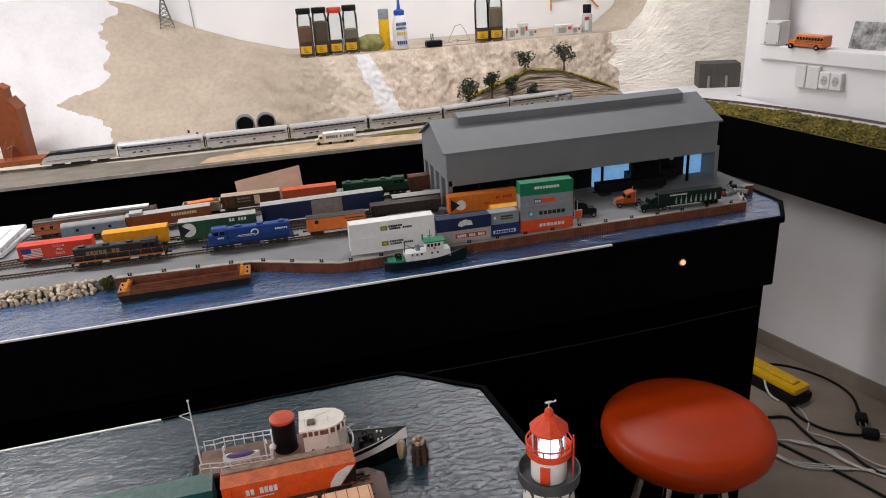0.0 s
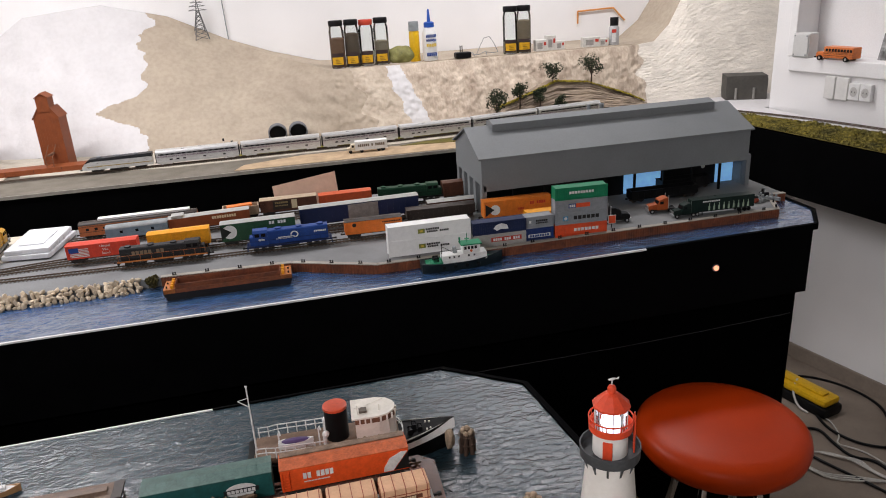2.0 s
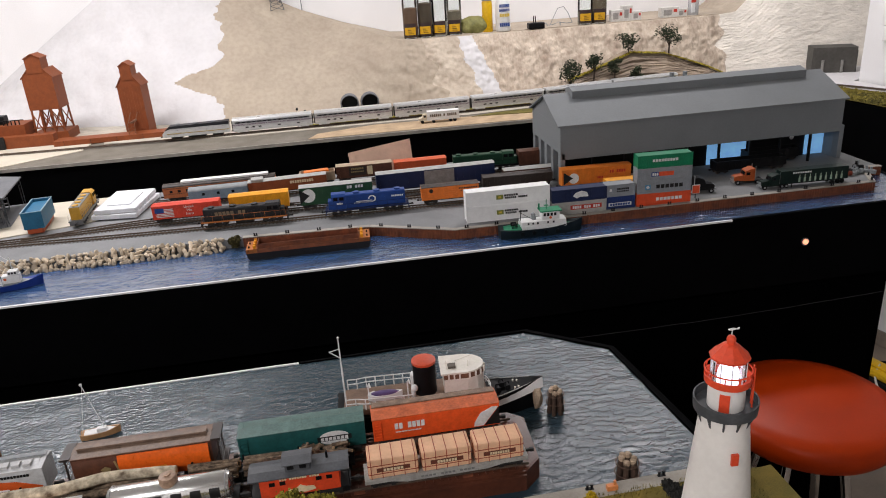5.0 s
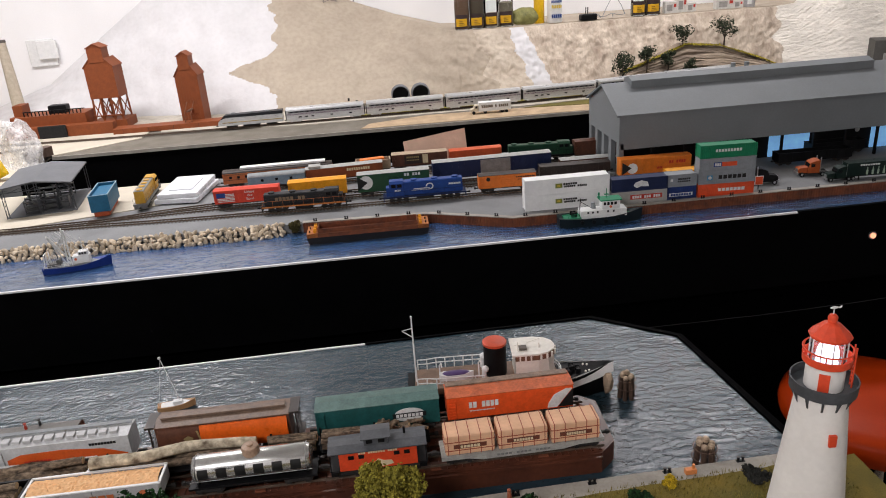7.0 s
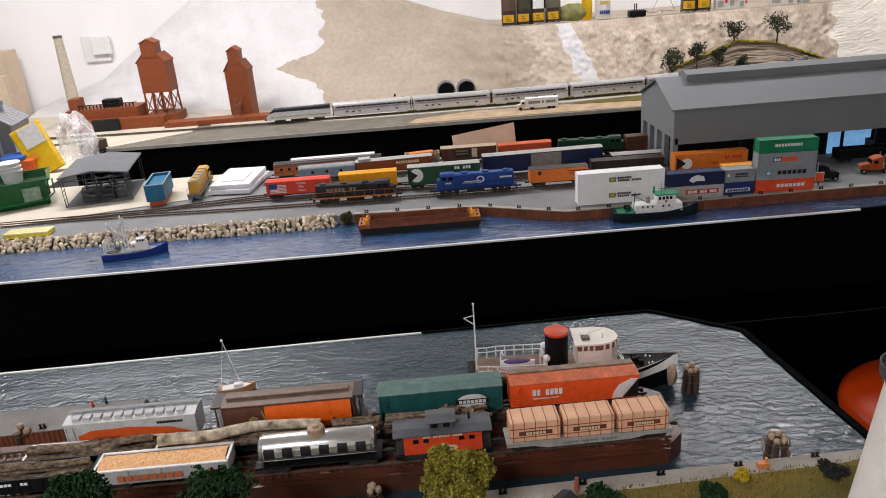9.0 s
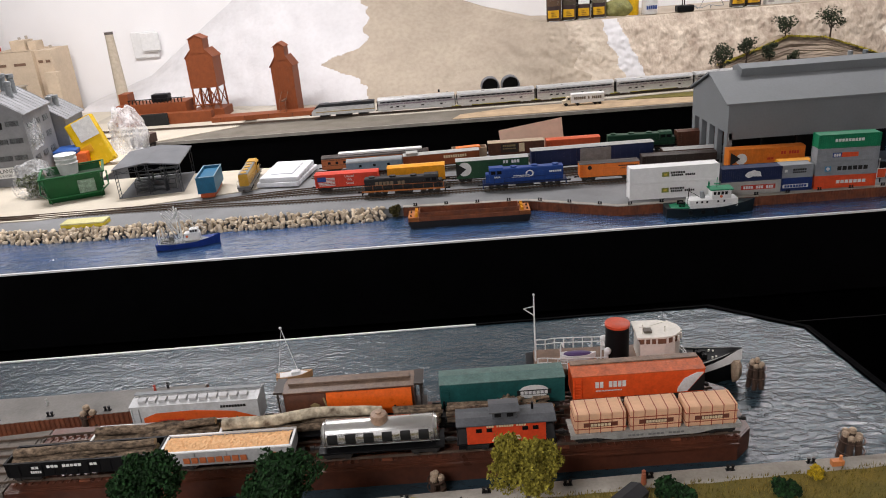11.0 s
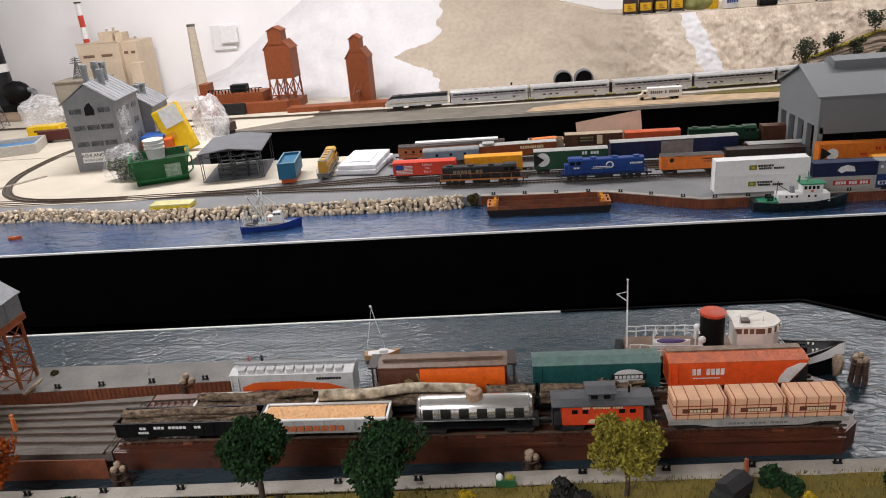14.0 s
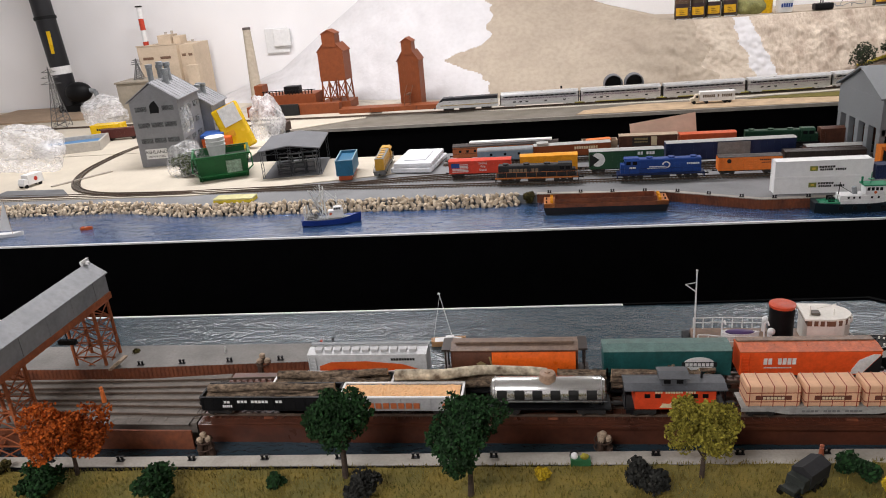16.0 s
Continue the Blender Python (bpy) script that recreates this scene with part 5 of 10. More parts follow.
for y in (0.768, 0.803, 0.838):
    track([(-1.2, 0.81 + (y - 0.803) * 0.4), (-0.9, 0.80 + (y - 0.803) * 0.7), (-0.66, 0.8 + (y - 0.803) * 0.8), (-0.507, 0.801 + (y - 0.803) * 0.93)], "rails sunk in the grey timber apron", DK - 0.0006, ties=M_PLANK)
    track([(-0.506, 0.801 + (y - 0.803) * 0.93), (-0.4, y), (0.29, y)], "weathered track on the car float", DK, ties=M_DECK)
solid("pier", Shape().prism([(-1.55, 0.872), (-0.72, 0.87), (-0.34, 0.891), (-0.34, 0.938), (-1.55, 0.933)], W - 0.01, G + 0.009), M("pier_concrete", (0.25, 0.24, 0.225), 0.8, 0, 0.16, 22, 0.05, 300), "grey concrete pier beside the car float", "pier", "structure")
sheet_piles("quay_wall_pier", [(-1.55, 0.8695), (-0.72, 0.8675), (-0.338, 0.8885), (-0.338, 0.938)], W - 0.008, G + 0.01, "rust brown sheet pile wall of the pier")
for x in (-0.649, -0.59, -0.523, -0.452, -0.38):
    bollard(x, 0.877 + (x + 0.72) * 0.055, G + 0.009)
for i in range(17):
    x = -0.9 + i * 0.083
    bollard(x, 0.683 + (x + 0.58) * 0.034, G + 0.0005)
# lawn with a gentle roll
bm = bmesh.new()
NX, NY = 150, 34
gx = [[None] * (NX + 1) for _ in range(NY + 1)]
for j in range(NY + 1):
    for i in range(NX + 1):
        x = -1.6 + 2.15 * i / NX
        top = 0.664 + (x + 0.58) * 0.037 + 0.004 * noise.noise(Vector((x * 40, 1, 0)))
        y = 0.21 + (top - 0.21) * j / NY
        h = G + 0.0012 + 0.006 * (1 - j / NY) * (0.6 + 0.4 * noise.noise(Vector((x * 6, y * 9, 2)))) + 0.0012 * noise.noise(Vector((x * 60, y * 60, 1)))
        gx[j][i] = bm.verts.new((x, y, h))
for j in range(NY):
    for i in range(NX):
        bm.faces.new((gx[j][i], gx[j][i + 1], gx[j + 1][i + 1], gx[j + 1][i]))
me = bpy.data.meshes.new("ground_lawn")
bm.to_mesh(me)
bm.free()
me.materials.append(M_LAWN)
me.polygons.foreach_set("use_smooth", [True] * len(me.polygons))
tagged(new("ground_lawn", me), "ochre and olive static grass on the front shore", "ground", "", "structure")
solid("bench_front_top", Shape().prism([(-1.6, 0.2), (0.55, 0.2), (0.515, 0.703), (0.2, 0.692), (-1.0, 0.661), (-1.6, 0.644)], W - 0.02, G + 0.0003), M_FASCIA, "black board under the front lawn", "bench", "structure")
# grass blades
rnd = random.Random(11)
verts, faces = [], []
for i in range(26000):
    x = rnd.uniform(-0.85, 0.52)
    y = rnd.uniform(0.56, 0.664 + (x + 0.58) * 0.037 + 0.004)
    k = len(verts)
    a = rnd.random() * 6.3
    hh, ww = rnd.uniform(0.0015, 0.0042), 0.0005
    z = G + 0.001
    verts += [(x - ww * math.cos(a), y - ww * math.sin(a), z), (x + ww * math.cos(a), y + ww * math.sin(a), z), (x + rnd.uniform(-0.0015, 0.0015), y + rnd.uniform(-0.0015, 0.0015), z + 0.0012 + hh)]
    faces.append((k, k + 1, k + 2))
me = bpy.data.meshes.new("grass_blades")
me.from_pydata(verts, [], faces)
me.materials.append(M("grass_fibres", (0.3, 0.21, 0.04), 0.95, 0, 0.3, 18, 0, isl=0.45, col2=(0.13, 0.13, 0.03)))
tagged(new("grass_blades", me), "short ochre static grass fibres", "grass", "", "stuff")

# ---- cars on the float ----


def fcar(x0, x1, y, rz=0.0):
    return car(x0, x1, y, rz, DK)


M_LOG = M("dark_bark", (0.3, 0.22, 0.15), 0.9, 0, 0.42, 210, 0.3, 420, col2=(0.03, 0.02, 0.014), stretch=(0.6, 1, 1))
M_BIRCH = M("pale_birch_bark", (0.8, 0.7, 0.52), 0.85, 0, 0.3, 90, 0.2, 300, col2=(0.12, 0.085, 0.055))
M_CUT = M("cut_wood", (0.6, 0.42, 0.24), 0.8, 0, 0.12, 300)


def log(x0, x1, y, z, r, material, label, seed, bend=0.002, group="log loads"):
    rnd = random.Random(seed)
    s = Shape()
    n = 9
    prev = None
    rings = []
    for i in range(n + 1):
        u = i / n
        c = Vector((x0 + (x1 - x0) * u, y + bend * noise.noise(Vector((u * 2.5, seed * 1.7, 0))), z + bend * noise.noise(Vector((u * 2.5, seed * 2.9, 4)))))
        rr = r * (1 - 0.25 * u) * (1 + 0.12 * noise.noise(Vector((u * 9, seed, 2))))
        rings.append([s.bm.verts.new((c.x, c.y + rr * math.cos(2 * math.pi * k / 9), c.z + rr * math.sin(2 * math.pi * k / 9))) for k in range(9)])
    for a, b in zip(rings[:-1], rings[1:]):
        for k in range(9):
            s.bm.faces.new((a[k], a[(k + 1) % 9], b[(k + 1) % 9], b[k]))
    s.bm.faces.new(rings[0])
    s.bm.faces.new(list(reversed(rings[-1])))
    bmesh.ops.recalc_face_normals(s.bm, faces=s.bm.faces)
    me = mesh_of("log", s, material)
    me.materials.append(M_CUT)
    smooth_by(me, 50)
    for p in me.polygons:
        if len(p.vertices) > 4:
            p.material_index = 1
    return tagged(new("log", me), label, "log", group)


c = gondola("gondola_car", "black open gondola with white lettering carrying logs", fcar(-0.498, -0.333, 0.768), 0.165, 0.026, BLACK, BLACK, ribs=14)
bars(c, 13, 0.055, 0.0032, facing(-0.01, -0.0172, 0.022), INKW, gaps=(3, 9, 10))
bars(c, 2, 0.008, 0.003, facing(-0.05, -0.0172, 0.0215), INKW)
bars(c, 5, 0.012, 0.003, facing(-0.05, -0.0172, 0.016), INKW)
zt = DK + RT
for i, (yy, zz, rr) in enumerate(((0.7605, 0.0225, 0.0062), (0.774, 0.0225, 0.0068), (0.768, 0.0305, 0.0052))):
    log(-0.492, -0.34, yy, zt + zz, rr, M_LOG, "rough brown log lying in the gondola", 20 + i, 0.007)
c = gondola("hopper_car", "silver open hopper heaped with tan wood chips", fcar(-0.33, -0.19, 0.768), 0.14, 0.026, C("hopper_silver", (0.4, 0.4, 0.4), rough=0.4), WHITE, ribs=5, cat="hopper car")
bars(c, 8, 0.07, 0.007, facing(-0.012, -0.0172, 0.0165), C("faded_orange_ink", (0.5, 0.14, 0.05)))
part("mark", Shape().cyl((0.052, -0.017, 0.0165), (0.052, -0.0174, 0.0165), 0.0045, seg=14), C("faded_orange_ink", (0.5, 0.14, 0.05)), c)
bm = bmesh.new()
g = bmesh.ops.create_grid(bm, x_segments=70, y_segments=20, size=0.5)
for v in bm.verts:
    v.co = Vector((v.co.x * 0.135, v.co.y * 0.028, 0.0245 + 0.0045 * (1 - (2 * v.co.y) ** 2) + 0.0022 * noise.noise(Vector((v.co.x * 60, v.co.y * 14, 0)))))
me = bpy.data.meshes.new("wood_chips")
bm.to_mesh(me)
bm.free()
me.materials.append(M("tan_wood_chips", (0.92, 0.56, 0.29), 0.9, 0, 0.06, 260, 0.35, 500))
o = new("wood_chips", me)
o.matrix_basis = fcar(-0.33, -0.19, 0.768)
tagged(o, "heap of pale tan wood chips in the silver hopper", "wood chips", "", "stuff")

# tank car
tk = thing("tank_car", "polished silver tank car with bold black signs", "tank car", fcar(-0.163, -0.027, 0.768), "model freight cars")
M_TANK = M("polished_silver_tank", (0.68, 0.68, 0.66), 0.22, 0.85, 0.06, 40, 0.02)
s = Shape()
R0 = 0.0152
prof = [(0.0, -0.064), (0.009, -0.0635), (0.0135, -0.0615), (R0, -0.058), (R0, 0.058), (0.0135, 0.0615), (0.009, 0.0635), (0.0, 0.064)]
rings = []
for r, xx in prof[1:-1]:
    rings.append([s.bm.verts.new((xx, r * math.cos(2 * math.pi * k / 32), 0.0265 + r * math.sin(2 * math.pi * k / 32))) for k in range(32)])
for a, b in zip(rings[:-1], rings[1:]):
    for k in range(32):
        s.bm.faces.new((a[k], a[(k + 1) % 32], b[(k + 1) % 32], b[k]))
s.bm.faces.new(rings[0])
s.bm.faces.new(list(reversed(rings[-1])))
bmesh.ops.recalc_face_normals(s.bm, faces=s.bm.faces)
part("tank", s, M_TANK, tk, smooth=True)
part("dome", Shape().lathe([(0.0095, 0.0385), (0.0095, 0.0455), (0.0085, 0.048), (0.004, 0.049)]), C("dome_tan", (0.48, 0.32, 0.22), var=0.2), tk, smooth=True)
part("dome_hatch", Shape().lathe([(0.0035, 0.049), (0.0035, 0.0505), (0.001, 0.051)]), C("dome_tan", (0.48, 0.32, 0.22), var=0.2), tk)
for x in (-0.058, 0.058):
    s = Shape()
    for k in range(24):
        a0, a1 = 2 * math.pi * k / 24, 2 * math.pi * (k + 1) / 24
        s.cyl((x, (R0 + 0.0003) * math.cos(a0), 0.0265 + (R0 + 0.0003) * math.sin(a0)), (x, (R0 + 0.0003) * math.cos(a1), 0.0265 + (R0 + 0.0003) * math.sin(a1)), 0.0005, seg=4)
    part("tank_band", s, STEEL, tk)
part("frame", Shape().box(-0.068, 0.068, -0.015, 0.015, 0.0095, 0.0118, 0.0004).box(-0.055, -0.045, -0.009, 0.009, 0.0118, 0.0135).box(0.045, 0.055, -0.009, 0.009, 0.0118, 0.0135), BLACK, tk)
hand = Shape()
for y in (-1, 1):
    hand.cyl((-0.064, y * 0.0168, 0.0215), (0.064, y * 0.0168, 0.0215), 0.0004, seg=5)
part("grab_rail", hand, STEEL, tk)
for k in range(6):
    # a plain sign block wrapped on the tank side
    x = -0.05 + k * 0.0195
    s = Shape()
    cols = []
    for j in range(6):
        a = math.radians(152 + j * 8.6)
        cols.append([s.bm.verts.new((x - 0.0058 + d, (R0 + 0.0004) * math.cos(a) * 1.0, 0.0265 + (R0 + 0.0004) * math.sin(a))) for d in (0, 0.0108)])
    for a, b in zip(cols[:-1], cols[1:]):
        s.bm.faces.new((a[0], a[1], b[1], b[0]))
    part("sign_block", s, INKK, tk)
for x in (-0.047, 0.047):
    bogie(tk, x)
couplers(tk, 0.136)
# caboose
cb = thing("caboose", "red caboose with a grey roof and cupola", "caboose", fcar(-0.013, 0.092, 0.768), "model freight cars")
P_CAB = C("caboose_red", (0.72, 0.07, 0.02), var=0.1)
P_CROOF = C("caboose_grey", (0.1, 0.105, 0.115), var=0.15)
part("body", Shape().box(-0.042, 0.042, -0.0145, 0.0145, 0.0105, 0.034, 0.0005), P_CAB, cb)
part("roof", Shape().prism([(-0.0165, 0.034), (-0.0165, 0.0352), (-0.006, 0.0382), (0.006, 0.0382), (0.0165, 0.0352), (0.0165, 0.034)], -0.053, 0.053, "x"), P_CROOF, cb)
part("cupola", Shape().box(-0.014, 0.012, -0.0105, 0.0105, 0.0375, 0.0465, 0.0004), P_CROOF, cb)
part("cupola_roof", Shape().prism([(-0.013, 0.0465), (-0.013, 0.0472), (0, 0.0495), (0.013, 0.0472), (0.013, 0.0465)], -0.017, 0.015, "x"), P_CROOF, cb)
for x in (-0.008, 0.005):
    part("cupola_window", Shape().box(x - 0.0035, x + 0.0035, -0.0109, -0.0104, 0.04, 0.0445), BLACK, cb)
for x in (-0.029, -0.018, 0.02, 0.031):
    w = part("window", Shape().box(x - 0.003, x + 0.003, -0.0151, -0.0145, 0.025, 0.0298), BLACK, cb)
    part("window_frame", Shape().box(x - 0.0036, x + 0.0036, -0.0149, -0.0143, 0.0243, 0.0251).box(x - 0.0036, x + 0.0036, -0.0149, -0.0143, 0.0297, 0.0304), P_CAB, w)
bars(cb, 16, 0.042, 0.0024, facing(0.0, -0.0148, 0.0318), P_CREAM, gaps=(3, 11))
part("emblem", Shape().prism([(-0.016, 0.013), (-0.013, 0.018), (-0.006, 0.0175), (0.0, 0.0225), (0.006, 0.0195), (0.014, 0.019), (0.016, 0.0145), (0.006, 0.0125)], -0.0151, -0.0145, "y"), P_CREAM, cb)
for x in (-1, 1):
    s = Shape().box(x * 0.0475 - 0.0055, x * 0.0475 + 0.0055, -0.0145, 0.0145, 0.0105, 0.0118)
    for y in (-0.0135, 0.0135):
        s.cyl((x * 0.0515, y, 0.0118), (x * 0.0515, y, 0.034), 0.0005, seg=5)
    for zz in (0.018, 0.0245):
        s.cyl((x * 0.0515, -0.0135, zz), (x * 0.0515, 0.0135, zz), 0.0004, seg=5)
    part("platform", s, BLACK, cb)
    part("steps", Shape().box(x * 0.0475 - 0.004, x * 0.0475 + 0.004, -0.016, -0.0145, 0.006, 0.011), BLACK, cb)
part("smoke_pipe", Shape().cyl((0.03, 0.004, 0.037), (0.03, 0.004, 0.046), 0.0013, seg=8), BLACK, cb)
for x in (-0.033, 0.033):
    bogie(cb, x, 2, 0.018)
couplers(cb, 0.106)
# flat car with wrapped crates
fc = thing("flat_car", "grey flat car with a fish-belly side sill", "flat car", fcar(0.107, 0.288, 0.768, 0.6), "model freight cars")
P_SILL = C("sill_grey", (0.4, 0.39, 0.36), var=0.15)
s = Shape()
for y in (-0.0155, 0.0137):
    s.prism([(-0.0905, 0.0125), (-0.0905, 0.009), (-0.062, 0.009), (-0.045, 0.0055), (0.045, 0.0055), (0.062, 0.009), (0.0905, 0.009), (0.0905, 0.0125)], y, y + 0.0018, "y")
part("side_sill", s, P_SILL, fc)
part("deck", Shape().box(-0.0905, 0.0905, -0.0155, 0.0155, 0.0126, 0.014, 0.0003), P_SILL, fc)
bars(fc, 14, 0.06, 0.0022, facing(0.0, -0.0157, 0.0095), C("sill_ink", (0.2, 0.2, 0.19)), gaps=(4, 9))
for x in (-0.07, 0.07):
    bogie(fc, x)
couplers(fc, 0.181)
M_WRAP = M("tan_wrapped_load", (0.78, 0.47, 0.29), 0.75, 0, 0.08, 50, 0.15, 260)
P_STRAP = C("strap_red", (0.33, 0.06, 0.03))
for k in range(3):
    cr = thing("wrapped_crate", "tan wrapped crate with thin red straps on the flat car", "crate", pose(0.1975 + (k - 1) * 0.0585, 0.768, DK + RT + 0.014, 0, 0, 0.6), "crates on the flat car")
    part("wrapping", Shape().box(-0.0272, 0.0272, -0.0143, 0.0143, 0, 0.0245, 0.0022), M_WRAP, cr)
    for i in range(5):
        x = -0.024 + i * 0.012
        part("strap", Shape().box(x - 0.0004, x + 0.0004, -0.0147, 0.0147, 0.0, 0.0249, 0.0002), P_STRAP, cr)
    for zz in (0.006, 0.0165):
        part("strap", Shape().box(-0.0275, 0.0275, -0.0147, 0.0147, zz - 0.0004, zz + 0.0004), P_STRAP, cr)
    part("label_band", Shape().box(-0.018, 0.018, -0.0151, -0.0146, 0.0085, 0.0135), C("label_brown", (0.16, 0.05, 0.03)), cr)
    bars(cr, 6 + k, 0.022, 0.003, facing(0, -0.0153, 0.011), P_CREAM)
# middle row: log cars
c = gondola("gondola_car", "grey gondola with a white rim carrying heavy logs", fcar(-0.423, -0.277, 0.803), 0.146, 0.021, GREY, WHITE)
for i, (yy, zz, rr) in enumerate(((0.7955, 0.019, 0.0072), (0.811, 0.019, 0.0072), (0.8, 0.0275, 0.0056))):
    log(-0.418, -0.283, yy, zt + zz, rr, M_LOG, "knotty dark log in the white-rimmed gondola", 30 + i, 0.007)


def log_flat(x0, x1, label):
    L = x1 - x0
    t = thing("log_car", label, "flat car", fcar(x0, x1, 0.803), "model freight cars")
    part("deck", Shape().box(-L / 2, L / 2, -0.0145, 0.0145, 0.0095, 0.0125, 0.0004), BLACK, t)
    for x in (-L / 2 + 0.006, -L / 6, L / 6, L / 2 - 0.006):
        for y in (-1, 1):
            part("stake", Shape().box(x - 0.001, x + 0.001, y * 0.0148 - 0.0009, y * 0.0148 + 0.0009, 0.0095, 0.024), BLACK, t)
    for x in (-L / 2 + 0.019, L / 2 - 0.019):
        bogie(t, x)
    couplers(t, L)


log_flat(-0.27, -0.1, "black stake car under long birch logs")
log(-0.272, -0.095, 0.796, zt + 0.031, 0.0072, M_BIRCH, "long crooked birch log with pale bark", 41, 0.012)
log(-0.266, -0.1, 0.809, zt + 0.0195, 0.0065, M_LOG, "thick dark log on the stake car", 42, 0.003)
log(-0.262, -0.11, 0.797, zt + 0.0185, 0.0055, M_LOG, "dark log on the stake car", 43, 0.003)
log_flat(-0.088, 0.098, "black stake car under stacked pulpwood")
rnd = random.Random(5)
for b0, b1 in ((-0.084, -0.028), (-0.024, 0.03)):
    for r in range(3):
        for q in range(4 - r):
            log(b0 + rnd.uniform(0, 0.003), b1 - rnd.uniform(0, 0.003), 0.7935 + q * 0.0065 + r * 0.0032, zt + 0.0155 + r * 0.0055, 0.0031, M_LOG, "short dark pulpwood log", 50 + r * 4 + q, 0.0006)
for i in range(34):
    x, y = rnd.uniform(0.038, 0.09), rnd.uniform(0.794, 0.812)
    z = zt + 0.0155 + rnd.random() * 0.013
    o = log(-0.009, 0.009, 0, 0, 0.0026, M_LOG, "short cut log in the jumbled load", 80 + i, 0.0004, "jumbled logs")
    o.matrix_basis = pose(x, y, z, rnd.uniform(0, 360), rnd.uniform(-25, 25), rnd.uniform(-70, 70))
# back row
c = boxcar("covered_hopper", "silver covered hopper with an orange sweep", fcar(-0.387, -0.239, 0.838), 0.148, 0.045, C("hopper_pale_silver", (0.55, 0.56, 0.56), rough=0.35), C("hopper_pale_silver", (0.55, 0.56, 0.56), rough=0.35), cat="hopper car", ribs=0, doors=False)
part("orange_sweep", Shape().prism([(-0.06, 0.013), (-0.06, 0.027), (-0.045, 0.0325), (0.0, 0.0335), (0.045, 0.029), (0.07, 0.02), (0.07, 0.0125), (0.0, 0.0125)], -0.0163, -0.0156, "y"), C("sweep_orange", (0.68, 0.11, 0.02)), c)
bars(c, 7, 0.03, 0.005, facing(-0.028, -0.0165, 0.0215), INKR)
bars(c, 9, 0.03, 0.003, facing(0.045, -0.016, 0.036), INKK)
for i in range(11):
    part("roof_hatch", Shape().box(-0.065 + i * 0.0118, -0.0565 + i * 0.0118, -0.011, -0.002, 0.0435, 0.047, 0.0006), C("hatch_silver", (0.5, 0.5, 0.5)), c)
part("running_board", Shape().box(-0.074, 0.074, 0.003, 0.009, 0.0465, 0.0475), GREY, c)
c = boxcar("covered_hopper", "brown and orange grain hopper with a wheat emblem", fcar(-0.223, -0.045, 0.838), 0.15, 0.049, P_BROWN, C("hopper_roof_tan", (0.24, 0.16, 0.115), var=0.2), cat="hopper car", doors=False, ladder=False)
for nm, x0, x1, mt in (("brown_side", -0.072, -0.0262, P_BROWN), ("orange_side", -0.0258, 0.072, C("side_orange", (0.85, 0.14, 0.015), rough=0.3))):
    arc = [(-0.015 - 0.0042 * math.sin(math.pi * (0.12 + 0.76 * u / 12)), 0.0115 + 0.0325 * u / 12) for u in range(13)]
    part(nm, Shape().prism(arc + [(-0.014, 0.044), (-0.014, 0.0115)], x0, x1, "x"), mt, c, smooth=True)
part("stripe", Shape().prism([(-0.0245, 0.016), (-0.0225, 0.016), (-0.0275, 0.04), (-0.0295, 0.04)], -0.0196, -0.0188, "y"), P_GOLD, c)
part("emblem", Shape().prism([(-0.048, 0.02), (-0.042, 0.0265), (-0.0445, 0.031), (-0.039, 0.034), (-0.0335, 0.031), (-0.036, 0.0265), (-0.031, 0.02)], -0.0198, -0.0188, "y"), P_GOLD, c)
bars(c, 10, 0.034, 0.004, facing(0.008, -0.0192, 0.024), C("faded_gold_ink", (0.8, 0.3, 0.03)))
part("roof_walk", Shape().box(-0.07, 0.07, -0.004, 0.004, 0.0495, 0.0515), C("hopper_roof_tan", (0.24, 0.16, 0.115), var=0.2), c)
for x in (-1, 1):
    for dy in (-0.012, 0.012):
        part("end_post", Shape().box(x * 0.082 - 0.0008, x * 0.082 + 0.0008, dy - 0.0008, dy + 0.0008, 0.012, 0.0455), P_DBROWN, c)
    for k in range(5):
        part("rung", Shape().box(x * 0.0835 - 0.0006, x * 0.0835 + 0.0006, -0.013, 0.013, 0.016 + k * 0.006, 0.0168 + k * 0.006), P_DBROWN, c)
    part("end_platform", Shape().box(min(x * 0.075, x * 0.088), max(x * 0.075, x * 0.088), -0.0155, 0.0155, 0.0095, 0.012), P_DBROWN, c)
    part("end_roof", Shape().box(min(x * 0.075, x * 0.086), max(x * 0.075, x * 0.086), -0.0155, 0.0155, 0.0455, 0.048), P_DBROWN, c)
c = boxcar("boxcar", "dull teal boxcar with a white oval emblem", fcar(-0.03, 0.113, 0.838), 0.143, 0.0455, P_TEAL, C("teal_roof", (0.11, 0.2, 0.18), var=0.18), doors=False)
part("emblem", Shape().prism([(0.036 + 0.0175 * math.cos(a), 0.026 + 0.009 * math.sin(a)) for a in [2 * math.pi * i / 26 for i in range(26)]], -0.0162, -0.0155, "y"), INKW, c)
part("emblem_band", Shape().box(0.0165, 0.0555, -0.0168, -0.0162, 0.023, 0.029), INKK, c)
bars(c, 7, 0.032, 0.004, facing(0.036, -0.017, 0.026), INKW)
c = boxcar("boxcar", "orange red boxcar with a dusty tan roof", fcar(0.122, 0.272, 0.838), 0.15, 0.0435, C("action_red", (0.85, 0.105, 0.02), var=0.1), C("dusty_red_roof", (0.66, 0.15, 0.05), var=0.2), doors=False)
part("roof_walk", Shape().box(-0.074, 0.074, 0.006, 0.0158, 0.0415, 0.0442, 0.0004), C("roof_dust", (0.3, 0.2, 0.14), var=0.25), c)
bars(c, 7, 0.036, 0.0078, facing(-0.032, -0.016, 0.029), INKW, gaps=(2,))
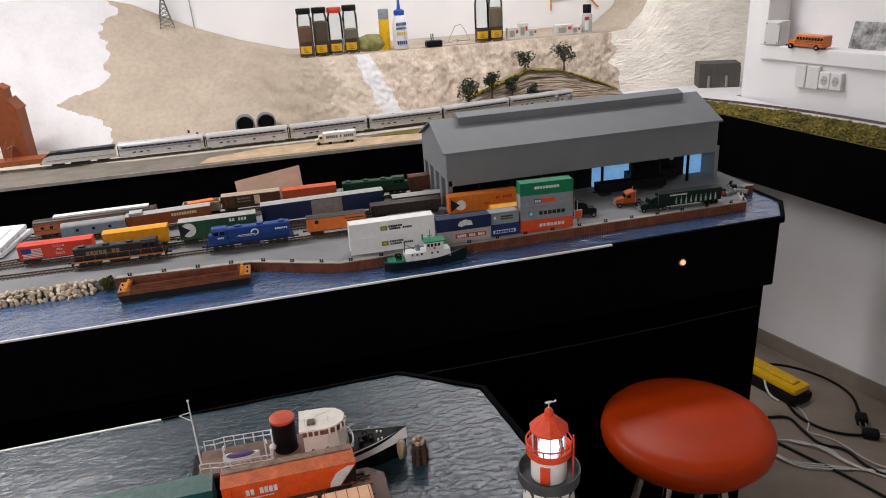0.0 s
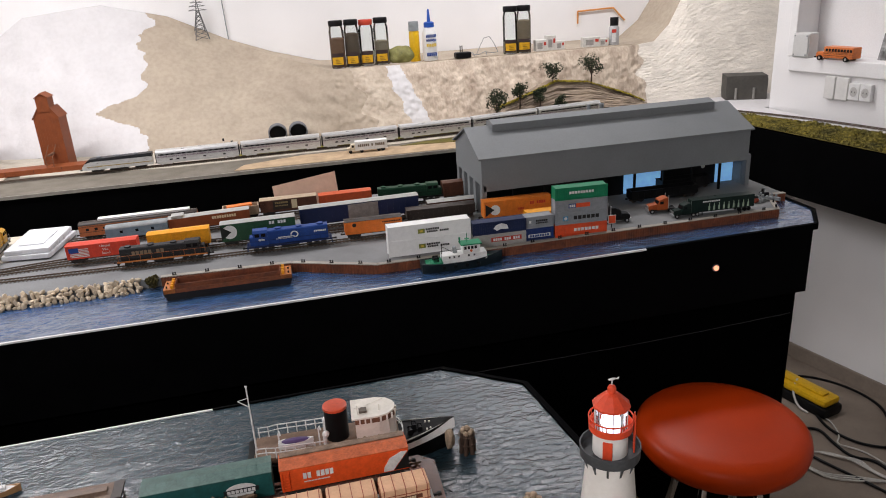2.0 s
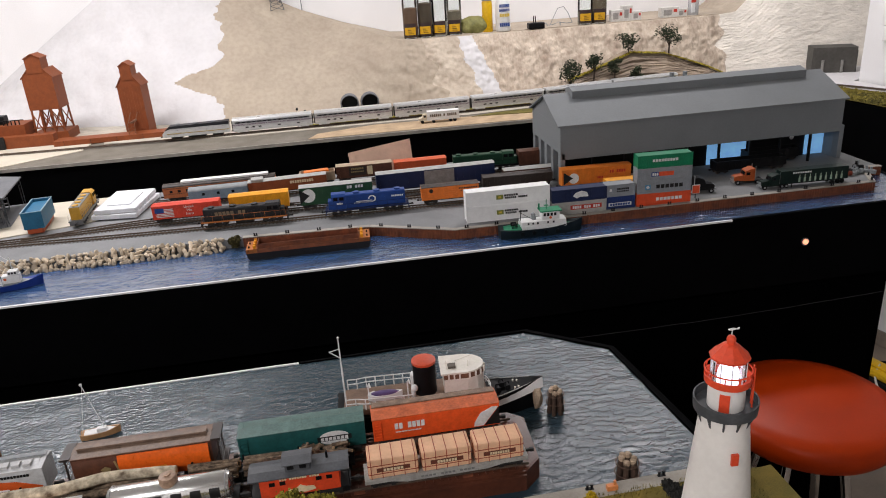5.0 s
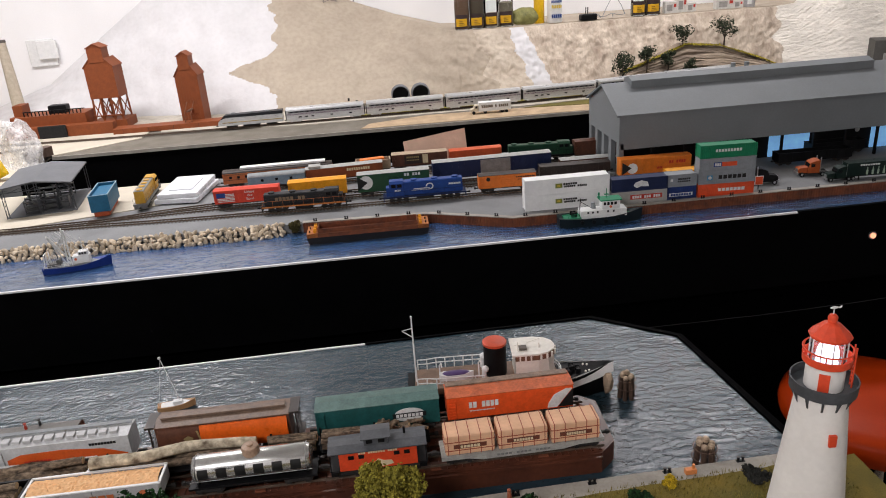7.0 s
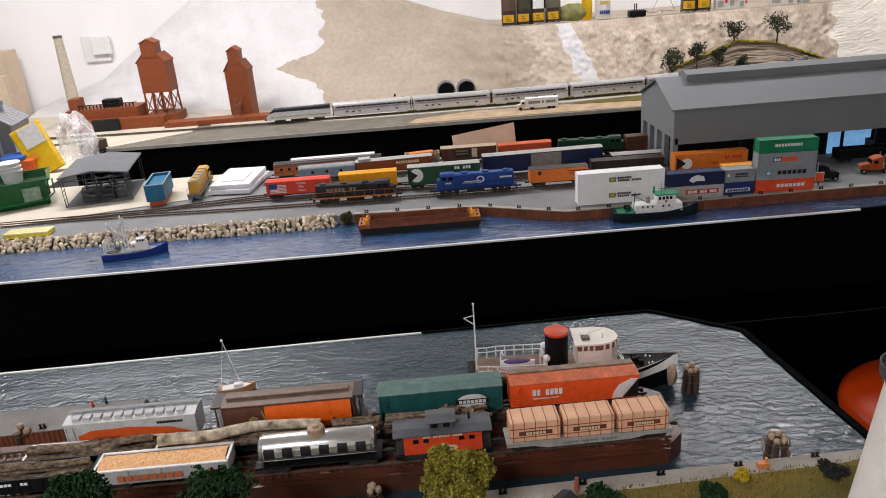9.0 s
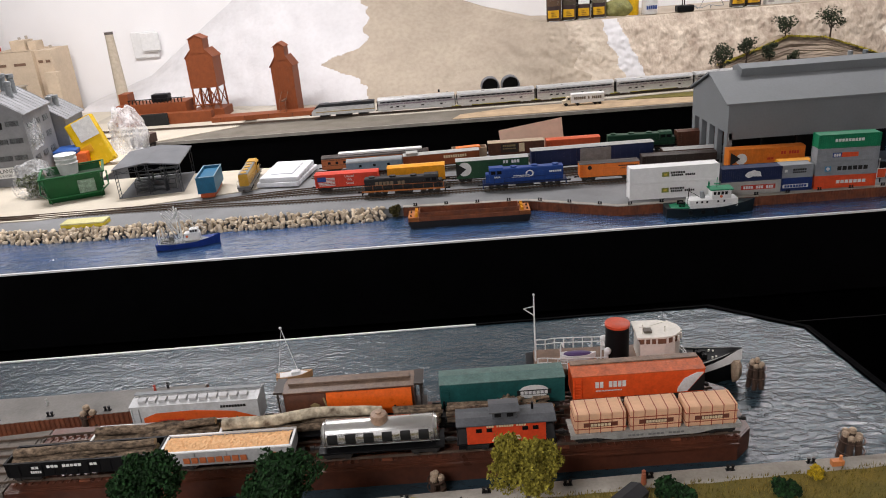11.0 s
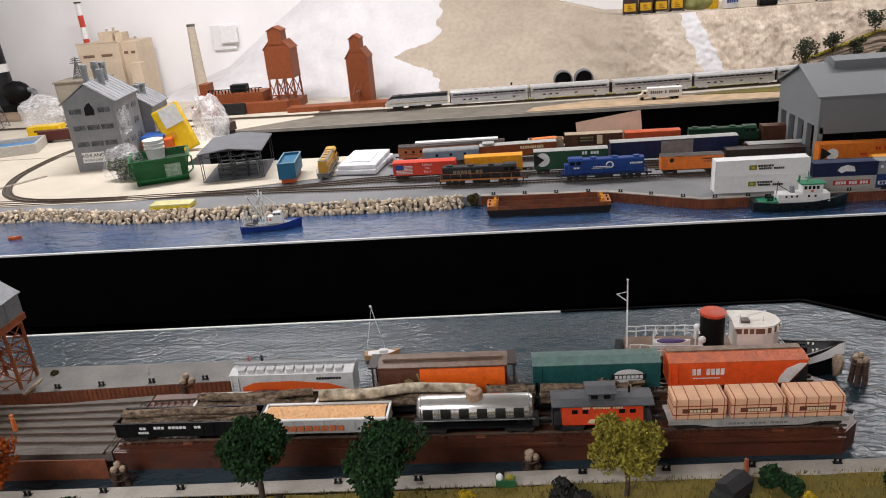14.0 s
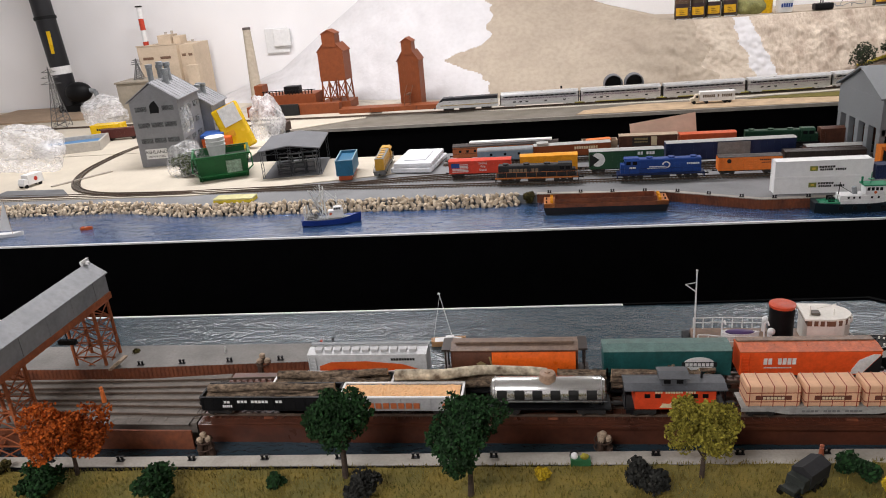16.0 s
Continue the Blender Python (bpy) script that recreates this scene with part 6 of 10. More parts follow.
bars(c, 18, 0.03, 0.0014, facing(-0.034, -0.016, 0.021), INKW)
part("wedge", Shape().prism([(0.0748, 0.013), (0.0748, 0.036), (0.057, 0.013)], -0.0166, -0.0156, "y"), INKK, c)
part("wedge_white", Shape().prism([(0.0555, 0.013), (0.0735, 0.0365), (0.066, 0.037), (0.052, 0.03), (0.045, 0.0185), (0.044, 0.013)], -0.0166, -0.0156, "y"), INKW, c)

# ---- ship, dolphins, lighthouse, gantry, greenery ----
sh = thing("steam_ship", "black hulled steamer with a white bridge and black funnel", "ship", at(0.19, 0.921, W + 0.0012, -4))
part("hull", hull(0.27, 0.066, 0.03, 26, 1.9, 0.8, 0.55), BLACK, sh, smooth=True, m=pose(0.025, 0, -0.004))
part("deck", Shape().prism([(-0.1, -0.024), (0.05, -0.0295), (0.085, -0.025), (0.085, 0.025), (0.05, 0.0295), (-0.1, 0.024)], 0.0245, 0.036), C("deck_brown", (0.24, 0.15, 0.1), var=0.2), sh)
part("foredeck", Shape().prism([(0.086, -0.023), (0.12, -0.0145), (0.143, -0.004), (0.143, 0.004), (0.12, 0.0145), (0.086, 0.023)], 0.029, 0.031), BLACK, sh)
bow = []
for i in range(9):
    u = 0.74 + 0.26 * i / 8
    w = 0.033 * (1 - ((u - 0.55) / 0.45) ** 1.9)
    bow.append((-0.16 + 0.32 * u, max(w, 0.0006) + 0.0004, 0.026 * (1 + 0.55 * ((u - 0.45) / 0.55) ** 2)))
for sy in (-1, 1):
    s = Shape()
    for a, b in zip(bow[:-1], bow[1:]):
        q = [s.bm.verts.new((p[0], sy * (p[1] + o), z)) for p, z, o in ((a, a[2] - 0.012, 0.0035), (b, b[2] - 0.012, 0.0035), (b, b[2] + 0.0015, 0), (a, a[2] + 0.0015, 0))]
        s.bm.faces.new(q)
    part("bulwark", s, WHITE, sh, "white painted bow bulwark")
M_SHIPW = C("ship_white", (0.82, 0.78, 0.7), var=0.06)
hs = [(0.03, -0.021), (0.06, -0.021), (0.073, -0.017), (0.081, -0.009), (0.083, 0), (0.081, 0.009), (0.073, 0.017), (0.06, 0.021), (0.03, 0.021)]
part("bridge_house", Shape().prism(hs, 0.0265, 0.064), M_SHIPW, sh)
part("window_band", Shape().prism([(0.03 + (x - 0.03) * 1.004, y * 1.008) for x, y in hs], 0.064, 0.0715), C("varnished_wood", (0.2, 0.1, 0.06)), sh)
for i in range(9):
    a = math.radians(-88 + i * 22)
    px, py = 0.062 + 0.0215 * max(0, math.cos(a)), 0.0213 * math.sin(a)
    part("window_post", Shape().box(px - 0.0012, px + 0.0012, py - 0.0012, py + 0.0012, 0.064, 0.0716), M_SHIPW, sh)
for x in (0.036, 0.043, 0.05):
    part("window_post", Shape().box(x - 0.001, x + 0.001, -0.0222, -0.0208, 0.064, 0.0716), M_SHIPW, sh)
part("bridge_roof", Shape().prism([(0.026 + (x - 0.03) * 1.07, y * 1.09) for x, y in hs], 0.0717, 0.074), M_SHIPW, sh)
for x in (0.04, 0.058):
    part("porthole", Shape().cyl((x, -0.0209, 0.044), (x, -0.0216, 0.044), 0.0019, seg=12), C("brass_dull", (0.3, 0.22, 0.12)), sh)
s = Shape().cyl((0.034, -0.012, 0.074), (0.034, -0.012, 0.087), 0.0006, seg=6).cyl((0.03, -0.012, 0.083), (0.038, -0.012, 0.083), 0.0005, seg=5).cyl((0.045, 0.0, 0.078), (0.068, 0.006, 0.0815), 0.0006, seg=6).cyl((0.062, -0.008, 0.074), (0.062, -0.008, 0.082), 0.0008, seg=6)
part("roof_gear", s, M_SHIPW, sh)
part("skylight", Shape().box(0.036, 0.046, -0.012, -0.002, 0.074, 0.0772, 0.0006), C("hatch_brown", (0.12, 0.1, 0.08)), sh)
part("funnel", Shape().lathe([(0.015, 0.0265), (0.0148, 0.079)], (0.006, 0.004, 0)), BLACK, sh, smooth=True)
part("funnel_cap", Shape().lathe([(0.0157, 0.0791), (0.0157, 0.0822), (0.0135, 0.0832)], (0.006, 0.004, 0)), C("funnel_red", (0.62, 0.08, 0.03)), sh, smooth=True)
for y in (-0.013, 0.02):
    part("ventilator", Shape().cyl((-0.01, y, 0.0265), (-0.01, y, 0.05), 0.0028, seg=12).ball((-0.0085, y, 0.052), 0.0048, 2, (1, 1, 1)), WHITE, sh, smooth=True)
part("mast", Shape().cyl((-0.098, -0.004, 0.0265), (-0.098, -0.004, 0.128), 0.0013, 0.0008, seg=8).cyl((-0.098, -0.004, 0.101), (-0.111, -0.004, 0.111), 0.0007, seg=6).cyl((-0.111, -0.004, 0.111), (-0.098, -0.004, 0.114), 0.0005, seg=5).ball((-0.098, -0.004, 0.13), 0.0018, 1), WHITE, sh)
part("lifeboat", hull(0.044, 0.013, 0.008, 12, 1.6, 0.35, 0.3), WHITE, sh, m=pose(-0.046, -0.0205, 0.046), smooth=True)
part("lifeboat_cover", Shape().ball((-0.046, -0.0205, 0.0545), 0.006, 2, (3.1, 0.95, 0.5)), C("cover_purple", (0.09, 0.05, 0.16)), sh, smooth=True)
for x in (-0.067, -0.017):
    part("davit", Shape().tube([(x, -0.0155, 0.0265), (x, -0.0155, 0.064), (x + 0.002, -0.019, 0.069), (x + 0.003, -0.0225, 0.065)], 0.001, 6), WHITE, sh)
for y in (-0.0275, 0.0275):
    part("railing", rail_line([(-0.096 + 0.0122 * i, y * (0.86 if i < 2 else 0.96), 0.036) for i in range(8)], 0.015, 0.0008), WHITE, sh)
part("railing", rail_line([(0.075 + 0.016 * math.cos(math.radians(a)), 0.0275 * math.sin(math.radians(a)), 0.03) for a in range(-80, 81, 20)], 0.01, 0.0006), WHITE, sh)
for x, y in ((0.1, -0.006), (0.106, 0.005), (0.113, -0.002)):
    part("winch", Shape().cyl((x, y - 0.004, 0.035), (x, y + 0.004, 0.035), 0.0022, seg=10).box(x - 0.003, x + 0.003, y - 0.0055, y - 0.004, 0.031, 0.038).box(x - 0.003, x + 0.003, y + 0.004, y + 0.0055, 0.031, 0.038), BLACK, sh)
for y in (-0.009, 0.009):
    part("bitts", Shape().cyl((0.122, y, 0.031), (0.122, y, 0.036), 0.0012, seg=8).cyl((0.127, y * 0.8, 0.031), (0.127, y * 0.8, 0.036), 0.0012, seg=8), M_SHIPW, sh)

M_PILE = M("dark_wet_timber", (0.1, 0.06, 0.042), 0.8, 0, 0.25, 90, 0.2, 400, stretch=(1, 1, 0.3))
M_PTOP = M("pale_pile_top", (0.5, 0.38, 0.27), 0.8, 0, 0.2, 200)


def dolphin(x, y, h, n=7, r=0.0042, girth=1.0):
    t = thing("mooring_dolphin", "cluster of dark timber piles with pale tops", "mooring piles", at(x, y, W), "mooring dolphins")
    for i in range(n):
        a = 2 * math.pi * i / (n - 1)
        d = 0 if i == n - 1 else 0.0085 * girth
        hh = h * (1.12 if i == n - 1 else 1.0) * (0.94 + 0.1 * ((i * 37) % 7) / 7)
        p = part("pile", Shape().cyl((d * 1.5 * math.cos(a), d * 1.5 * math.sin(a), -0.006), (d * math.cos(a), d * math.sin(a), hh), r, r * 0.92, 10), M_PILE, t, smooth=True)
        if hh:
            part("pile_cap", Shape().lathe([(r * 0.98, hh - 0.004), (r * 1.02, hh), (r * 0.6, hh + 0.0014)], (d * math.cos(a), d * math.sin(a), 0), 10), M_PTOP, p)
    for zz in (h * 0.45, h * 0.8):
        s = Shape()
        for k in range(14):
            a0, a1 = 2 * math.pi * k / 14, 2 * math.pi * (k + 1) / 14
            q = (0.0145 + (1 - zz / h) * 0.003) * girth
            s.cyl((q * math.cos(a0), q * math.sin(a0), zz), (q * math.cos(a1), q * math.sin(a1), zz), 0.0008, seg=5)
        part("rope_band", s, M_PILE, t)
    return t


dolphin(-0.487, 0.722, 0.026, 4, 0.0036, 0.6)
dolphin(-0.038, 0.728, 0.026, 4, 0.0036, 0.6)
dolphin(0.397, 0.737, 0.036, 7, 0.0036, 0.85)
dolphin(0.361, 0.889, 0.034, 7, 0.0031, 0.72)
dolphin(-0.474, 0.885, 0.036, 4, 0.004, 0.65)
solid("fender_bundle", Shape().ball((0, 0, 0.012), 0.011, 2, (0.6, 0.7, 1.5), 0.15, 4), M_PTOP, "tan rope fender hanging at the ship bow", "fender", m=at(0.339, 0.897, W + 0.006))

# small sailing boat and markers on the bay
sb = thing("sailing_boat", "small white sailing boat with a bare leaning mast", "sailboat", at(-0.235, 0.985, W, 8))
part("hull", hull(0.05, 0.016, 0.008, sheer=0.4), C("boat_tan", (0.5, 0.28, 0.13)), sb, smooth=True)
part("deck", Shape().prism([(-0.02, -0.006), (0.008, -0.0065), (0.021, 0), (0.008, 0.0065), (-0.02, 0.006)], 0.0068, 0.0085), WHITE, sb)
part("cabin", Shape().box(-0.004, 0.008, -0.004, 0.004, 0.0085, 0.0125, 0.001), WHITE, sb)
part("mast", Shape().cyl((0.006, 0, 0.008), (-0.008, 0, 0.078), 0.0006, seg=6).ball((-0.0085, 0, 0.08), 0.0022, 1), WHITE, sb)
part("stay", Shape().cyl((-0.008, 0, 0.076), (-0.022, 0, 0.008), 0.0003, seg=4), WHITE, sb)
for x, y, mt, lab in ((-0.405, 0.93, C("figure_red", (0.45, 0.05, 0.03)), "tiny plain red peg on the pier"), (-0.39, 0.936, BLACK, "tiny plain black peg on the pier"), (-0.54, 0.915, C("gull_grey", (0.5, 0.5, 0.48)), "tiny plain grey peg on the pier")):
    solid("peg", Shape().cyl((0, 0, 0), (0, 0, 0.014), 0.0025, 0.0016, 8).ball((0, 0, 0.0165), 0.0022, 1), mt, lab, "peg", m=at(x, y, G))
# Orange worker figure, reduced to a plain peg.
solid("peg", Shape().cyl((0, 0, 0), (0, 0, 0.017), 0.0032, 0.0024, 8).ball((0, 0, 0.02), 0.0027, 1), C("peg_orange", (0.75, 0.2, 0.05)), "tiny orange worker figure as a plain peg on the timber apron", "peg", m=at(-0.649, 0.79, DK + 0.0012))
solid("peg", Shape().cyl((0, 0, 0), (0, 0, 0.012), 0.003, 0.0022, 8).ball((0, 0, 0.0145), 0.0024, 1), C("peg_rust", (0.4, 0.12, 0.06)), "tiny plain rust peg on the front quay", "peg", m=at(0.171, 0.70, G + 0.0008))

# lighthouse
LX, LY = 0.408, 0.574
M_LHW = M("lighthouse_white", (0.8, 0.77, 0.73), 0.6, 0, 0.05, 30, 0.03, 200)
P_LHR = C("lighthouse_red", (0.78, 0.08, 0.03), rough=0.4)
lh = thing("lighthouse", "white model lighthouse with a red lantern roof", "lighthouse", at(LX, LY, G + 0.002))
Z0 = G + 0.002
part("tower", Shape().lathe([(0.0365, -0.002), (0.0202, 1.127 - Z0), (0.0209, 1.131 - Z0), (0.0209, 1.1352 - Z0)], seg=40), M_LHW, lh, smooth=True)
P_GAL = C("gallery_grey", (0.075, 0.08, 0.088), var=0.15)
N = 40


def ring_wall(prof):
    """An open ring turned from a profile of radius and height."""
    s = Shape()
    rings = [[s.bm.verts.new((r * math.cos(2 * math.pi * i / N), r * math.sin(2 * math.pi * i / N), z - Z0)) for i in range(N)] for r, z in prof]
    for a, b in zip(rings[:-1], rings[1:]):
        for i in range(N):
            s.bm.faces.new((a[i], a[(i + 1) % N], b[(i + 1) % N], b[i]))
    return s


part("gallery", ring_wall(((0.0196, 1.1352), (0.02507, 1.1375), (0.0256, 1.1475), (0.0243, 1.1475), (0.0239, 1.1405), (0.00996, 1.1405))), P_GAL, lh, smooth=True)
for i in range(12):
    part("bracket", Shape().prism([(0.0202, 1.1265 - Z0), (0.02448, 1.1372 - Z0), (0.0202, 1.1372 - Z0)], -0.0008, 0.0008, "y"), P_GAL, lh, m=pose(0, 0, 0, 0, 0, 30 * i))
part("watch_room", Shape().lathe([(0.0146, 1.1406 - Z0), (0.0146, 1.162 - Z0)], seg=32), M_LHW, lh, smooth=True)
part("door", Shape().box(-0.00398, 0.00398, -0.01545, -0.014, 1.141 - Z0, 1.1575 - Z0, 0.00033), P_LHR, lh, m=pose(0, 0, 0, 0, 0, -34))
part("window", Shape().box(-0.003, 0.003, -0.0245, -0.0205, 1.097 - Z0, 1.1075 - Z0, 0.0004), P_LHR, lh, m=pose(0, 0, 0, 0, 0, -3))
part("balcony", ring_wall(((0.0144, 1.162), (0.018, 1.1628), (0.0184, 1.1692), (0.0177, 1.1692), (0.0172, 1.1645), (0.00996, 1.1645))), P_LHR, lh, smooth=True)
s = Shape()
for k in range(28):
    a0, a1 = 2 * math.pi * k / 28, 2 * math.pi * (k + 1) / 28
    s.cyl((0.0183 * math.cos(a0), 0.0183 * math.sin(a0), 1.1742 - Z0), (0.0183 * math.cos(a1), 0.0183 * math.sin(a1), 1.1742 - Z0), 0.0007, seg=6)
part("hand_rail", s, P_LHR, lh)
for i in range(10):
    a = 2 * math.pi * (i + 0.5) / 10
    part("rail_post", Shape().cyl((0.0182 * math.cos(a), 0.0182 * math.sin(a), 1.169 - Z0), (0.0182 * math.cos(a), 0.0182 * math.sin(a), 1.174 - Z0), 0.0005, seg=6), P_LHR, lh)
pane = part("lantern_glass", Shape().lathe([(0.0135, 1.1646 - Z0), (0.0135, 1.185 - Z0)], seg=10), GLASS, lh)
pane.visible_shadow = False
for i in range(10):
    a = 2 * math.pi * i / 10
    part("lantern_bar", Shape().cyl((0.0136 * math.cos(a), 0.0136 * math.sin(a), 1.1645 - Z0), (0.0136 * math.cos(a), 0.0136 * math.sin(a), 1.1855 - Z0), 0.00042, seg=5), C("bar_grey", (0.6, 0.58, 0.55)), lh)
part("lamp", Shape().lathe([(0.003, 1.1647 - Z0), (0.0085, 1.167 - Z0), (0.0078, 1.173 - Z0), (0.0055, 1.179 - Z0), (0.0025, 1.182 - Z0)]), M("lamp_glow", (0.8, 0.84, 1.0), 0.3, bump=0, var=0.0, emit=2.0), lh, "glowing white lantern lamp", smooth=True)
part("roof", Shape().lathe([(0.0157, 1.1848 - Z0), (0.0159, 1.1864 - Z0), (0.0066, 1.1955 - Z0), (0.0037, 1.197 - Z0)], seg=10), P_LHR, lh)
part("finial", Shape().lathe([(0.0033, 1.197 - Z0), (0.0037, 1.201 - Z0), (0.0026, 1.2032 - Z0), (0.001, 1.204 - Z0)], seg=14), P_LHR, lh, smooth=True)
part("weather_vane", Shape().cyl((0, 0, 1.2035 - Z0), (0, 0, 1.2085 - Z0), 0.0005, seg=5).ball((0, 0, 1.2092 - Z0), 0.0014, 2, (2.6, 0.8, 0.8)).prism([(0.003, 1.2088 - Z0), (0.006, 1.2103 - Z0), (0.0057, 1.2085 - Z0)], -0.0005, 0.0005, "y"), WHITE, lh)
s = Shape()
for d in (-0.0028, 0.0028):
    s.cyl((0.0195, d, 1.141 - Z0), (0.0195, d, 1.177 - Z0), 0.0007, seg=6)
for i in range(9):
    s.cyl((0.0195, -0.00232, 1.144 - Z0 + i * 0.0036), (0.0195, 0.00232, 1.144 - Z0 + i * 0.0036), 0.0006, seg=5)
part("ladder", s, P_LHR, lh, m=pose(0, 0, 0, 0, 0, -22))

# gantry of the float bridge
M_LATT = M("gantry_rust", (0.36, 0.1, 0.033), 0.65, 0, 0.18, 60)
M_ZINC = M("weathered_zinc", (0.3, 0.31, 0.325), 0.5, 0.2, 0.15, 25, 0.04, 160)
gt = thing("lift_gantry", "lattice towers carrying a grey roofed machinery house", "gantry", at(0, 0, 0))


def lattice(parent, cx, cy, w, d, z0, z1, bays):
    for sx in (-1, 1):
        for sy in (-1, 1):
            part("tower_leg", Shape().box(cx + sx * w / 2 - 0.0016, cx + sx * w / 2 + 0.0016, cy + sy * d / 2 - 0.0016, cy + sy * d / 2 + 0.0016, z0, z1), M_LATT, parent)
    h = (z1 - z0) / bays
    for i in range(bays):
        a, b = z0 + i * h, z0 + (i + 1) * h
        for sy in (-1, 1):
            y = cy + sy * d / 2
            part("brace", Shape().cyl((cx - w / 2, y, a), (cx + w / 2, y, b), 0.0009, seg=5).cyl((cx + w / 2, y, a), (cx - w / 2, y, b), 0.0009, seg=5).cyl((cx - w / 2, y, b), (cx + w / 2, y, b), 0.0009, seg=5), M_LATT, parent)
        for sx in (-1, 1):
            x = cx + sx * w / 2
            part("brace", Shape().cyl((x, cy - d / 2, a), (x, cy + d / 2, b), 0.0009, seg=5).cyl((x, cy + d / 2, a), (x, cy - d / 2, b), 0.0009, seg=5).cyl((x, cy - d / 2, b), (x, cy + d / 2, b), 0.0009, seg=5), M_LATT, parent)


GZ = G + 0.09
lattice(gt, -0.722, 0.899, 0.044, 0.036, G, GZ, 4)
lattice(gt, -0.728, 0.728, 0.044, 0.036, W - 0.004, GZ, 5)
part("beam", Shape().prism([(-0.746, 0.93), (-0.7, 0.93), (-0.698, 0.675), (-0.744, 0.675)], GZ, GZ + 0.009), M_LATT, gt)
HB = pose(-0.721, 0.80, GZ + 0.009, 0, 0, 1)
part("house", Shape().box(-0.021, 0.021, -0.132, 0.13, 0.0, 0.028), M_ZINC, gt, m=HB)
part("roof", Shape().prism([(-0.0235, 0.0265), (0.0, 0.043), (0.0235, 0.0265), (0.0235, 0.028), (0.0, 0.0448), (-0.0235, 0.028)], -0.135, 0.133, "y"), M_ZINC, gt, m=HB)
for yy in (-0.132, 0.1295):
    part("gable", Shape().prism([(-0.021, 0.0281), (0.021, 0.0281), (0.0, 0.0425)], yy, yy + 0.0008, "y"), M_ZINC, gt, m=HB)
part("roof_vane", Shape().box(-0.0065, 0.0065, 0.122, 0.126, 0.0445, 0.048).box(-0.0015, 0.0015, 0.116, 0.132, 0.0445, 0.051), WHITE, gt, m=HB)
for i in range(5):
    part("bracing_panel", Shape().box(0.0209, 0.0217, -0.11 + i * 0.052, -0.108 + i * 0.052, 0.0, 0.0265), M_ZINC, gt, m=HB)
part("hoist_hook", Shape().cyl((-0.716, 0.84, GZ - 0.02), (-0.716, 0.84, GZ), 0.0008, seg=5).box(-0.728, -0.704, 0.837, 0.843, GZ - 0.026, GZ - 0.02), BLACK, gt)
s = Shape()
for i in range(9):
    s.box(-0.69 + i * 0.0022, -0.685 + i * 0.0022, 0.868, 0.884, DK + i * -0.0 + 0.001 + i * 0.0016, DK + 0.003 + i * 0.0016)
solid("wooden_stairs", s, M_PTOP, "pale wooden steps at the gantry foot", "stairs", m=pose(0, 0, 0))


def tree(name, x, y, h, crown, label, seed, spread=0.03, n=5200, leaf=0.0021, zb=None):
    """Trunk with bent limbs and a crown of leaf flakes in lobes."""
    rnd = random.Random(seed)
    t = thing(name, label, "tree", at(x, y, zb if zb is not None else G + 0.002), "model trees")
    s = Shape()
    s.cyl((0, 0, -0.004), (0.002, 0.001, h * 0.42), h * 0.032, h * 0.02, 9)
    tips = []
    for i in range(9):
        a = 2 * math.pi * i / 9 + rnd.random()
        z0 = h * rnd.uniform(0.24, 0.5)
        tip = Vector((math.cos(a) * spread * rnd.uniform(0.5, 0.95), math.sin(a) * spread * rnd.uniform(0.5, 0.95), h * rnd.uniform(0.5, 0.88)))
        mid_ = Vector((tip.x * 0.45, tip.y * 0.45, z0 + (tip.z - z0) * 0.6))
        s.cyl((0.001, 0, z0), mid_, h * 0.014, h * 0.009, 6).cyl(mid_, tip, h * 0.009, h * 0.004, 5)
        tips.append(tip)
    part("trunk", s, M("tree_bark", (0.085, 0.06, 0.045), 0.9, 0, 0.2, 200), t)
    verts, faces = [], []
    lobes = [(tp, spread * rnd.uniform(0.34, 0.6)) for tp in tips] + [(Vector((rnd.uniform(-0.3, 0.3) * spread, rnd.uniform(-0.3, 0.3) * spread, h * rnd.uniform(0.6, 0.9))), spread * 0.45) for _ in range(5)]
    for i in range(n):
        lc, lr = rnd.choice(lobes)
        d = Vector((rnd.gauss(0, 1), rnd.gauss(0, 1), rnd.gauss(0, 1))).normalized()
        p = lc + d * lr * (rnd.random() ** 0.16) * (1 + 0.55 * noise.noise(d * 2.1 + lc * 90))
        p.z = min(p.z, h)
        u = Vector((rnd.gauss(0, 1), rnd.gauss(0, 1), rnd.gauss(0, 1))).normalized()
        v = u.orthogonal().normalized()
        q = leaf * rnd.uniform(0.5, 1.15)
        k = len(verts)
        verts += [tuple(p + u * q), tuple(p + v * q * 0.75), tuple(p - u * q), tuple(p - v * q * 0.75)]
        faces.append((k, k + 1, k + 2, k + 3))
    me = bpy.data.meshes.new("crown")
    me.from_pydata(verts, [], faces)
    me.materials.append(crown)
    o = new("crown", me)
    o.parent = t
    return t


F_DG = M("deep_green_foam", (0.014, 0.05, 0.012), 0.95, 0, 0.2, 200, 0, isl=0.65)
F_LIME = M("lime_foam", (0.3, 0.26, 0.035), 0.95, 0, 0.2, 200, 0, isl=0.4)
F_OR = M("autumn_orange_foam", (0.42, 0.085, 0.008), 0.95, 0, 0.2, 200, 0, isl=0.45)
F_DK = M("dusky_bush", (0.03, 0.03, 0.026), 0.95, 0, 0.2, 200, 0, isl=0.5)
F_YEL = M("yellow_flowers", (0.6, 0.42, 0.02), 0.9, 0, 0.2, 200, 0, isl=0.4)
tree("tree", -0.304, 0.660, 0.112, F_DG, "deep green foliage tree on the front lawn", 1, 0.0265, 10000)
